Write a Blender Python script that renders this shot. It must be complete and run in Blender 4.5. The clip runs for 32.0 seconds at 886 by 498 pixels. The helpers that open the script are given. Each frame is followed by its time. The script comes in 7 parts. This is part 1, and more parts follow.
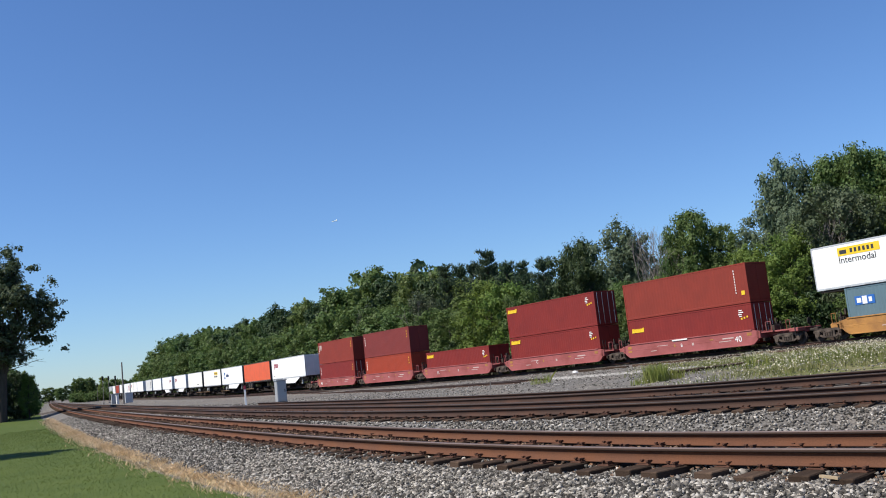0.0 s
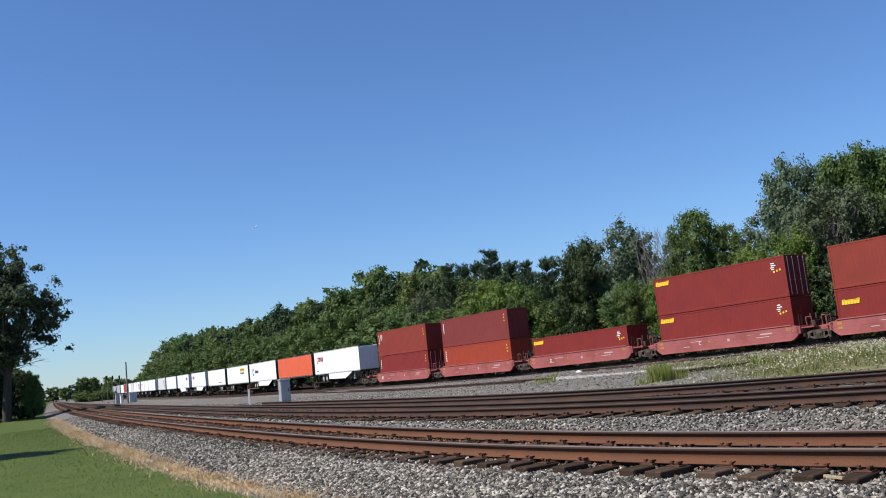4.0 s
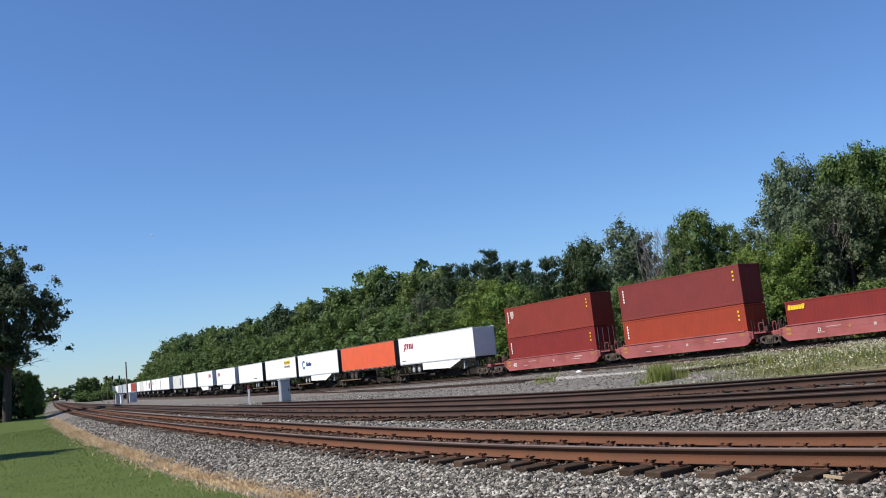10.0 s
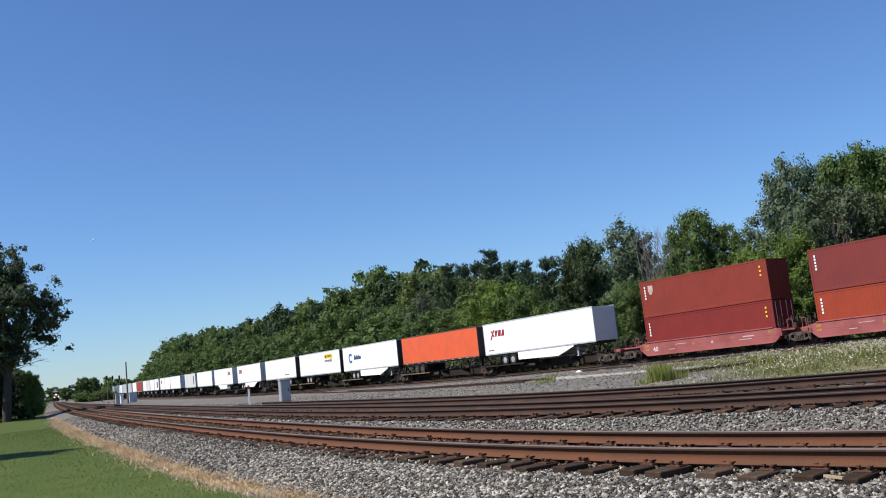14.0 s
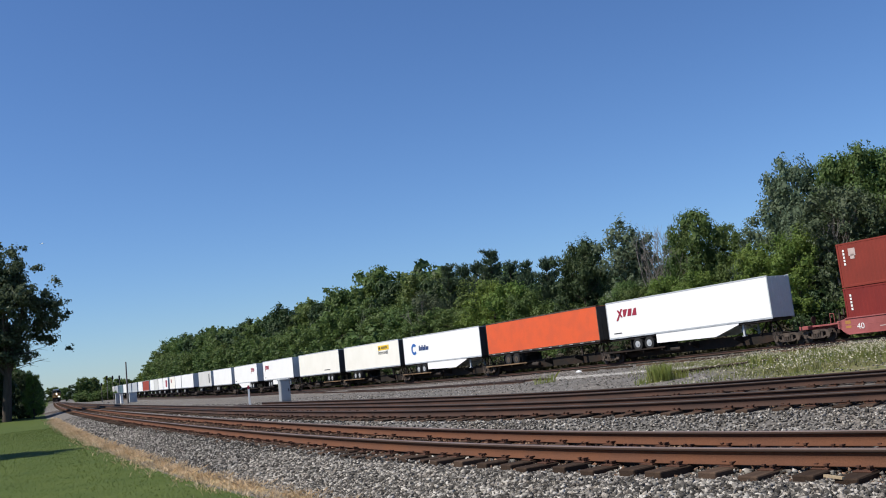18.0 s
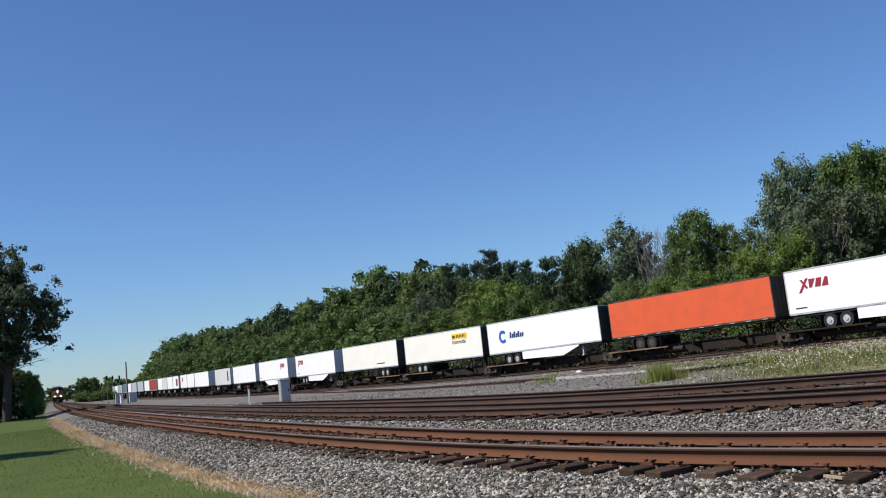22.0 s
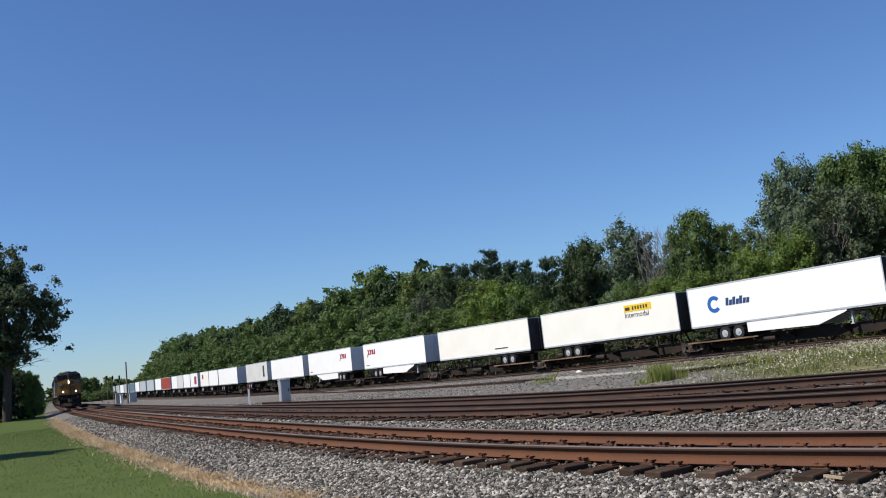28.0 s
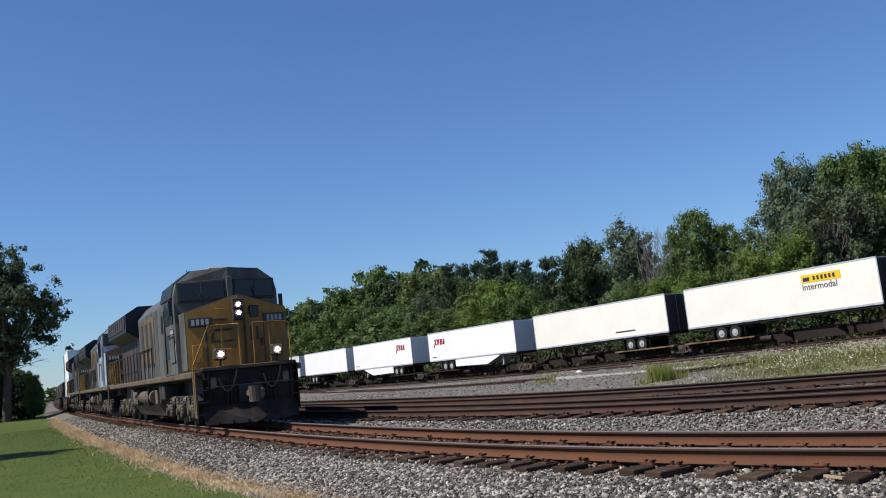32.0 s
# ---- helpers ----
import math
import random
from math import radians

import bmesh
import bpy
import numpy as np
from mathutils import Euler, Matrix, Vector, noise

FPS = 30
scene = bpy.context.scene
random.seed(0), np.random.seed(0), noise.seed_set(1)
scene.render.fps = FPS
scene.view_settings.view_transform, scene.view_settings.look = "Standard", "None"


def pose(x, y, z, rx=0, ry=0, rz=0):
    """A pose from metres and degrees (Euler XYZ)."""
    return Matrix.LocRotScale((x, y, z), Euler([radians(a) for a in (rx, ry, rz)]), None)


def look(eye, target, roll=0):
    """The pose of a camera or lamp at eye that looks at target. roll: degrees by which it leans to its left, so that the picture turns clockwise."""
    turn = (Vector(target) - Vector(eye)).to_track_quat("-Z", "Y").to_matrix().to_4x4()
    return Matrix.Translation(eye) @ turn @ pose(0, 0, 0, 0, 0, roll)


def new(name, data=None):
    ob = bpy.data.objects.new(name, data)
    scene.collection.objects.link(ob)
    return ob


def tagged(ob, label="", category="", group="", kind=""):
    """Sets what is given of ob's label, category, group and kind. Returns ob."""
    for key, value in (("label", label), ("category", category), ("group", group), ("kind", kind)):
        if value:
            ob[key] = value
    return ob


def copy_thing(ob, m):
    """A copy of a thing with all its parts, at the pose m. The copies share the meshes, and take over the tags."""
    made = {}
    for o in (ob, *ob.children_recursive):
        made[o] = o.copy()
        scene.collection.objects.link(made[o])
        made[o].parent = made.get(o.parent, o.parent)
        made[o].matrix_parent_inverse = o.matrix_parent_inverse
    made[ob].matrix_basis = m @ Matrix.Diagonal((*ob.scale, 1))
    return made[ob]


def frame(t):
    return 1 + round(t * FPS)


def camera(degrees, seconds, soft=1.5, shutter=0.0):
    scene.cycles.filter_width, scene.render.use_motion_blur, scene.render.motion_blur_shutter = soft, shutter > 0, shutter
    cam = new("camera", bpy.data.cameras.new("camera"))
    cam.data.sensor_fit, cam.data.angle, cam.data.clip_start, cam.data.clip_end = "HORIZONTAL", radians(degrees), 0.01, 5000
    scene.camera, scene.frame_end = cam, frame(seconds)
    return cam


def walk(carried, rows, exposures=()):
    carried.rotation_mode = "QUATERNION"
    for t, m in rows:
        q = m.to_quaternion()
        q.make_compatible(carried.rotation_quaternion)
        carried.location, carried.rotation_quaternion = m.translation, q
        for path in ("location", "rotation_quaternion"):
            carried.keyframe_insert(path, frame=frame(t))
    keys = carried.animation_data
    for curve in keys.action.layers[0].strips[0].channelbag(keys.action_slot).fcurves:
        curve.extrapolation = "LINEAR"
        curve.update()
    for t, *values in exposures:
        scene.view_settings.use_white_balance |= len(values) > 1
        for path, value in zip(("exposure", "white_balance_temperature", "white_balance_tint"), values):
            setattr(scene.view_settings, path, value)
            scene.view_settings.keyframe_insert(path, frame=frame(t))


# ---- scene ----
SPAN = 32.0
EYE = (0.0, 0.0, 1.25)


def aim(turn):
    """The way of the camera's axis, turned to the right by some degrees, 6.57 degrees above level."""
    a, e = radians(turn), radians(6.57)
    return (EYE[0] + 10 * math.sin(a) * math.cos(e), EYE[1] + 10 * math.cos(a) * math.cos(e), EYE[2] + 10 * math.sin(e))


cam = camera(49.52, SPAN, soft=0.98)
walk(cam, [(0, look(EYE, aim(0.22), -5.7)), (1.0, look(EYE, aim(0.10), -5.7)), (2.0, look(EYE, aim(0), -5.7)),
           (3.0, look(EYE, aim(0), -5.7)), (16.0, look(EYE, aim(0), -5.7)), (32.0, look(EYE, aim(0), -5.7))],
     exposures=[(0, 0.08), (13.0, 0.08), (18.0, -0.10), (32.0, -0.12)])

# ---- light ----
SUN_UP, SUN_FROM = 50.0, 251.0     # degrees above the horizon; degrees clockwise from +y
world = bpy.data.worlds.new("sky")
scene.world = world
world.use_nodes = True
sky = world.node_tree.nodes.new("ShaderNodeTexSky")
sky.sky_type, sky.sun_disc = "NISHITA", False
sky.sun_elevation, sky.sun_rotation = radians(SUN_UP), radians(SUN_FROM)
sky.air_density, sky.dust_density, sky.ozone_density = 1.0, 0.1, 4.0
background = world.node_tree.nodes["Background"]
background.inputs["Strength"].default_value = 0.098
deep = world.node_tree.nodes.new("ShaderNodeMix")
deep.data_type, deep.blend_type = "RGBA", "MULTIPLY"
deep.inputs[0].default_value = 1.0
deep.inputs[7].default_value = (0.775, 0.99, 1.31, 1)
world.node_tree.links.new(sky.outputs[0], deep.inputs[6])
world.node_tree.links.new(deep.outputs[2], background.inputs["Color"])
sun = new("sun", bpy.data.lights.new("sun", "SUN"))
sun.data.energy, sun.data.angle, sun.data.color = 5.9, radians(0.53), (1.0, 0.93, 0.81)
ux, uy = math.sin(radians(SUN_FROM)) * math.cos(radians(SUN_UP)), math.cos(radians(SUN_FROM)) * math.cos(radians(SUN_UP))
sun.matrix_world = look((ux * 60, uy * 60, 60 * math.sin(radians(SUN_UP))), (0, 0, 0))

# ---- materials ----


def surf(name, col, rough=0.6, metal=0.0, var=0.25, scale=3.0, fine=40.0, bump=0.15, other=None, mix=0.35, spec=0.5, rand=0.0, island=False, stretch=(1, 1, 1), skew=0.0):
    """A painted or natural surface: base colour varied at two scales, patches of another colour, fine relief."""
    m = bpy.data.materials.new(name)
    m.use_nodes = True
    nt = m.node_tree
    n, l = nt.nodes, nt.links
    p = n["Principled BSDF"]
    tc = n.new("ShaderNodeTexCoord")
    mp = n.new("ShaderNodeMapping")
    mp.inputs["Scale"].default_value = stretch
    l.new(tc.outputs["Object"], mp.inputs[0])
    a, b = n.new("ShaderNodeTexNoise"), n.new("ShaderNodeTexNoise")
    a.inputs["Scale"].default_value, b.inputs["Scale"].default_value = scale, fine
    a.inputs["Detail"].default_value, b.inputs["Detail"].default_value = 5, 3
    l.new(mp.outputs[0], a.inputs["Vector"])
    l.new(mp.outputs[0], b.inputs["Vector"])
    ramp = n.new("ShaderNodeValToRGB")
    ramp.color_ramp.elements[0].position, ramp.color_ramp.elements[1].position = 0.42, 0.62
    l.new(a.outputs[0], ramp.inputs[0])
    two = n.new("ShaderNodeMix")
    two.data_type = "RGBA"
    two.inputs[6].default_value = (*col, 1)
    o = other or tuple(c * (1 - var) for c in col)
    two.inputs[7].default_value = (*o, 1)
    sc = n.new("ShaderNodeMath")
    sc.operation = "MULTIPLY"
    sc.inputs[1].default_value = mix if other else 0.8
    l.new(ramp.outputs[0], sc.inputs[0])
    l.new(sc.outputs[0], two.inputs[0])
    hsv = n.new("ShaderNodeHueSaturation")
    l.new(two.outputs[2], hsv.inputs["Color"])
    val = n.new("ShaderNodeMapRange")
    val.inputs["To Min"].default_value, val.inputs["To Max"].default_value = 1 - var, 1 + var
    l.new(b.outputs[0], val.inputs[0])
    last = val.outputs[0]
    if rand or island:
        if island:
            src = n.new("ShaderNodeNewGeometry").outputs["Random Per Island"]
        else:
            src = n.new("ShaderNodeObjectInfo").outputs["Random"]
        r = n.new("ShaderNodeMapRange")
        r.inputs["To Min"].default_value, r.inputs["To Max"].default_value = 1 - (rand or 0.35), 1 + (rand or 0.35)
        if skew:
            pw = n.new("ShaderNodeMath")
            pw.operation = "POWER"
            pw.inputs[1].default_value = skew
            l.new(src, pw.inputs[0])
            src = pw.outputs[0]
            r.inputs["To Min"].default_value, r.inputs["To Max"].default_value = 0.22, 3.0
        l.new(src, r.inputs[0])
        mu = n.new("ShaderNodeMath")
        mu.operation = "MULTIPLY"
        l.new(last, mu.inputs[0])
        l.new(r.outputs[0], mu.inputs[1])
        last = mu.outputs[0]
    l.new(last, hsv.inputs["Value"])
    l.new(hsv.outputs[0], p.inputs["Base Color"])
    p.inputs["Roughness"].default_value, p.inputs["Metallic"].default_value = rough, metal
    p.inputs["Specular IOR Level"].default_value = spec
    if bump:
        bp = n.new("ShaderNodeBump")
        bp.inputs["Strength"].default_value, bp.inputs["Distance"].default_value = bump, 0.02
        l.new(b.outputs[0], bp.inputs["Height"])
        l.new(bp.outputs[0], p.inputs["Normal"])
    return m


def leafy(name, col, other, light=0.25):
    """Leaves: colour differs from leaf to leaf and from tree to tree; a little light passes through."""
    m = surf(name, col, rough=0.55, var=0.2, scale=0.5, fine=6, bump=0, other=other, mix=0.9, spec=0.25, island=True, rand=0.18)
    nt = m.node_tree
    n, l = nt.nodes, nt.links
    p = n["Principled BSDF"]
    hsv = p.inputs["Base Color"].links[0].from_node
    info = n.new("ShaderNodeObjectInfo")
    hue = n.new("ShaderNodeMapRange")
    hue.inputs["To Min"].default_value, hue.inputs["To Max"].default_value = 0.485, 0.515
    l.new(info.outputs["Random"], hue.inputs[0])
    l.new(hue.outputs[0], hsv.inputs["Hue"])
    t = n.new("ShaderNodeBsdfTranslucent")
    l.new(hsv.outputs[0], t.inputs[0])
    mx = n.new("ShaderNodeMixShader")
    mx.inputs[0].default_value = light
    l.new(p.outputs[0], mx.inputs[1])
    l.new(t.outputs[0], mx.inputs[2])
    l.new(mx.outputs[0], n["Material Output"].inputs[0])
    return m


def glow(name, col, power):
    m = bpy.data.materials.new(name)
    m.use_nodes = True
    p = m.node_tree.nodes["Principled BSDF"]
    p.inputs["Base Color"].default_value = (*col, 1)
    p.inputs["Emission Color"].default_value = (*col, 1)
    p.inputs["Emission Strength"].default_value = power
    return m


RUST = surf("rusted_rail", (0.108, 0.047, 0.027), 0.9, 0.0, 0.35, 1.6, 60, 0.25, other=(0.132, 0.053, 0.026), mix=0.7, spec=0.25)
DARKRAIL = surf("dark_rail", (0.046, 0.026, 0.020), 0.85, 0.0, 0.25, 1.2, 60, 0.2, other=(0.082, 0.039, 0.026), mix=0.6, spec=0.3)
RAILTOP = surf("dull_running_face", (0.150, 0.112, 0.100), 0.6, 0.0, 0.2, 1.0, 50, 0.1, other=(0.105, 0.070, 0.058), mix=0.6, spec=0.35, stretch=(1, 1, 1))
# railhead sides coloured dark to draw the shade line under the head
RAILSHADE = surf("shade_dark_railhead_side", (0.044, 0.027, 0.021), 0.8, 0.0, 0.25, 1.2, 60, 0.2, other=(0.05, 0.026, 0.018), mix=0.4, spec=0.2)
DARKTOP = surf("dark_running_face", (0.062, 0.048, 0.044), 0.6, 0.0, 0.2, 1.0, 50, 0.1, other=(0.04, 0.028, 0.024), mix=0.6, spec=0.3)
TIE = surf("creosoted_wood", (0.058, 0.038, 0.027), 0.95, 0, 0.35, 2.0, 18, 0.5, other=(0.10, 0.066, 0.045), mix=0.55, spec=0.15, rand=0.45, stretch=(1, 6, 6))
PLATE = surf("rusted_plate", (0.100, 0.045, 0.028), 0.85, 0, 0.3, 4, 60, 0.3, spec=0.3)
STONE = surf("ballast_stone", (0.190, 0.178, 0.160), 0.9, 0, 0.2, 8, 60, 0.3, other=(0.11, 0.096, 0.082), mix=0.8, spec=0.3, island=True, rand=0.95, skew=2.3)
PALESTONE = surf("pale_crushed_stone", (0.36, 0.345, 0.32), 0.9, 0, 0.2, 6, 50, 0.2, other=(0.22, 0.205, 0.185), mix=0.6, spec=0.2, island=True, rand=0.5)
RUSTSTONE = surf("rust_stained_stone", (0.19, 0.128, 0.090), 0.9, 0, 0.25, 5, 60, 0.3, other=(0.125, 0.064, 0.036), mix=0.8, spec=0.2, island=True, rand=0.85)
REDBOX = surf("red_box_paint", (0.197, 0.024, 0.020), 0.6, 0, 0.12, 0.7, 14, 0.05, other=(0.155, 0.020, 0.019), mix=0.5, spec=0.25)
TRUCKGREY = surf("dusty_truck_frame", (0.150, 0.120, 0.096), 0.75, 0, 0.35, 3, 16, 0.2, other=(0.040, 0.033, 0.027), mix=0.8)
SILL = surf("dusty_yellow_sill", (0.125, 0.085, 0.046), 0.75, 0, 0.3, 1.2, 12, 0.1, other=(0.06, 0.045, 0.034), mix=0.8)
BROWNBOX = surf("brown_box_paint", (0.222, 0.035, 0.023), 0.62, 0, 0.12, 0.7, 14, 0.05, other=(0.175, 0.030, 0.021), mix=0.5, spec=0.25)
MAROON = surf("maroon_box_paint", (0.185, 0.034, 0.030), 0.6, 0, 0.12, 0.7, 14, 0.05, other=(0.15, 0.03, 0.028), mix=0.5, spec=0.25)
ORANGERED = surf("faded_orange_paint", (0.30, 0.045, 0.021), 0.6, 0, 0.12, 0.8, 14, 0.05, other=(0.24, 0.04, 0.022), mix=0.5, spec=0.25)
ORANGE = surf("orange_trailer_paint", (0.68, 0.105, 0.030), 0.45, 0, 0.07, 0.9, 12, 0.03, other=(0.56, 0.095, 0.036), mix=0.6)
WHITE = surf("white_trailer_paint", (0.86, 0.86, 0.85), 0.45, 0, 0.04, 0.5, 10, 0.02, other=(0.80, 0.80, 0.78), mix=0.5)
OFFWHITE = surf("cream_trailer_paint", (0.84, 0.82, 0.75), 0.5, 0, 0.05, 0.5, 10, 0.02, other=(0.76, 0.74, 0.66), mix=0.5)
PALEGREY = surf("pale_grey_trailer_paint", (0.62, 0.62, 0.60), 0.5, 0, 0.06, 0.5, 10, 0.02, other=(0.54, 0.54, 0.52), mix=0.6)
GREYBOX = surf("grey_trailer_paint", (0.42, 0.45, 0.48), 0.5, 0, 0.06, 0.5, 10, 0.02)
BLUEGREY = surf("blue_grey_box_paint", (0.10, 0.165, 0.20), 0.5, 0, 0.1, 0.7, 14, 0.05)
BLUE = surf("blue_sign_paint", (0.02, 0.12, 0.42), 0.45, 0, 0.05)
ENDGREY = surf("aluminium_door", (0.74, 0.73, 0.71), 0.5, 0.0, 0.06, 1.0, 12, 0.03)
PINKCAR = surf("faded_red_car_paint", (0.325, 0.096, 0.094), 0.7, 0, 0.18, 0.8, 16, 0.08, other=(0.23, 0.060, 0.054), mix=0.7, spec=0.3)
YELLOWCAR = surf("yellow_car_paint", (0.40, 0.19, 0.045), 0.65, 0, 0.2, 0.9, 16, 0.1, other=(0.19, 0.085, 0.03), mix=0.7)
BROWNCAR = surf("dirty_car_frame", (0.019, 0.016, 0.014), 0.85, 0, 0.3, 1.0, 16, 0.15, other=(0.048, 0.027, 0.018), mix=0.5, spec=0.2)
STEEL = surf("dark_truck_steel", (0.034, 0.029, 0.026), 0.75, 0.1, 0.3, 2, 20, 0.2, other=(0.075, 0.048, 0.036), mix=0.5, spec=0.3)
BLACK = surf("black_rubber", (0.011, 0.011, 0.012), 0.8, 0, 0.2, 4, 30, 0.1)
CHROME = surf("pale_wheel_disc", (0.6, 0.6, 0.6), 0.35, 0.5, 0.1)
SIGNYELLOW = surf("yellow_sign_paint", (0.80, 0.53, 0.02), 0.5, 0, 0.05)
SIGNDARK = surf("dark_lettering", (0.03, 0.03, 0.035), 0.5, 0, 0.05)
SIGNRED = surf("red_lettering", (0.30, 0.02, 0.045), 0.5, 0, 0.05)
SIGNNAVY = surf("navy_lettering", (0.02, 0.05, 0.16), 0.5, 0, 0.05)
SIGNWHITE = surf("white_lettering", (0.78, 0.78, 0.76), 0.5, 0, 0.05)
LOCOBLUE = surf("dark_blue_loco_paint", (0.018, 0.023, 0.032), 0.5, 0, 0.2, 1.1, 11, 0.05, other=(0.032, 0.032, 0.032), mix=0.7, spec=0.3)
LOCOGREY = surf("grey_loco_paint", (0.108, 0.114, 0.114), 0.55, 0, 0.3, 1.6, 11, 0.05, other=(0.068, 0.056, 0.044), mix=0.9, spec=0.3, stretch=(1, 1, 0.35))
LOCOYELLOW = surf("yellow_loco_paint", (0.310, 0.158, 0.030), 0.55, 0, 0.25, 1.1, 9, 0.05, other=(0.165, 0.085, 0.026), mix=0.9, spec=0.3, stretch=(1, 1, 0.4))
LOCOBLACK = surf("black_underframe", (0.022, 0.021, 0.021), 0.7, 0, 0.3, 1.5, 16, 0.1, other=(0.06, 0.05, 0.045), mix=0.5)
TANKGREY = surf("grey_fuel_tank", (0.150, 0.116, 0.084), 0.75, 0, 0.3, 1.2, 16, 0.1, other=(0.060, 0.048, 0.040), mix=0.8, spec=0.25)
DARKGLASS = surf("cab_glass", (0.012, 0.014, 0.017), 0.12, 0, 0.05, bump=0, spec=0.3)
LAMP = glow("lit_lamp", (1.0, 0.82, 0.72), 140.0)
CABINET = surf("grey_cabinet_paint", (0.33, 0.345, 0.36), 0.5, 0.1, 0.08, 1.0, 20, 0.03)
BARK = surf("bark", (0.070, 0.054, 0.042), 0.9, 0, 0.35, 1.5, 14, 0.6, stretch=(3, 3, 0.7))
DEADWOOD = surf("bare_grey_wood", (0.24, 0.215, 0.195), 0.9, 0, 0.2, 2, 20, 0.2)
STRAWWOOD = surf("pale_wood", (0.42, 0.32, 0.2), 0.9, 0, 0.2, 6, 40, 0.2)
POLE = surf("weathered_pole", (0.20, 0.185, 0.17), 0.85, 0, 0.2, 2, 20, 0.3)
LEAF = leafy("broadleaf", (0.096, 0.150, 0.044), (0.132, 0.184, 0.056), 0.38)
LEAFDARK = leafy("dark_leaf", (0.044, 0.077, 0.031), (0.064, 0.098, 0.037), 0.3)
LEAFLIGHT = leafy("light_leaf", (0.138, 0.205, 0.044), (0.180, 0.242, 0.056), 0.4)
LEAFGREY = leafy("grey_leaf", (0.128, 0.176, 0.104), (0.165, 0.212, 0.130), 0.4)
NEEDLE = leafy("pine_needle", (0.052, 0.084, 0.048), (0.072, 0.106, 0.056), 0.2)
GRASS = leafy("grass_blade", (0.088, 0.122, 0.024), (0.120, 0.148, 0.034), 0.4)
STRAW = leafy("dry_grass", (0.60, 0.45, 0.26), (0.70, 0.56, 0.37), 0.3)
WEED = leafy("weed_leaf", (0.165, 0.205, 0.048), (0.25, 0.245, 0.10), 0.4)
# dark brown put in for the shade visible beneath the trailers
BRUSH = leafy("shade_brown_brush", (0.040, 0.037, 0.022), (0.062, 0.050, 0.032), 0.15)
CLUMP = leafy("fresh_grass", (0.24, 0.29, 0.062), (0.33, 0.33, 0.13), 0.45)
BLOOM = surf("cream_bloom", (0.58, 0.53, 0.40), 0.8, 0, 0.15, 9, 40, 0)
TRUCKBROWN = surf("dusty_brown_truck", (0.098, 0.076, 0.062), 0.85, 0, 0.3, 2, 16, 0.2, other=(0.03, 0.025, 0.022), mix=0.8, spec=0.2)
FADEDMARK = surf("faded_stencil_paint", (0.52, 0.40, 0.37), 0.6, 0, 0.15)
PILOTBLACK = surf("black_pilot_paint", (0.012, 0.010, 0.009), 0.7, 0, 0.35, 1.6, 14, 0.15, other=(0.036, 0.030, 0.026), mix=0.8, spec=0.2)
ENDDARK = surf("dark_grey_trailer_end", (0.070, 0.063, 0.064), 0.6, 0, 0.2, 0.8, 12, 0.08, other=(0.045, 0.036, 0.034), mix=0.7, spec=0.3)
DOORBROWN = surf("grimy_brown_hood_paint", (0.042, 0.029, 0.027), 0.65, 0, 0.3, 1.1, 10, 0.05, other=(0.075, 0.055, 0.036), mix=0.6, spec=0.25)
TANEDGE = surf("rusty_tan_edge_paint", (0.23, 0.150, 0.085), 0.8, 0, 0.3, 0.9, 14, 0.1, other=(0.07, 0.045, 0.03), mix=0.8, spec=0.2)
BAYYELLOW = surf("dirty_tan_loco_paint", (0.165, 0.108, 0.046), 0.6, 0, 0.25, 1.1, 9, 0.05, other=(0.085, 0.060, 0.036), mix=0.9, spec=0.3)
LEAFDULL = leafy("dull_leaf", (0.067, 0.094, 0.046), (0.109, 0.138, 0.076), 0.3)
PALEBLUE = surf("pale_blue_loco_paint", (0.34, 0.40, 0.47), 0.5, 0, 0.12, 1.1, 10, 0.05, other=(0.25, 0.29, 0.33), mix=0.7)


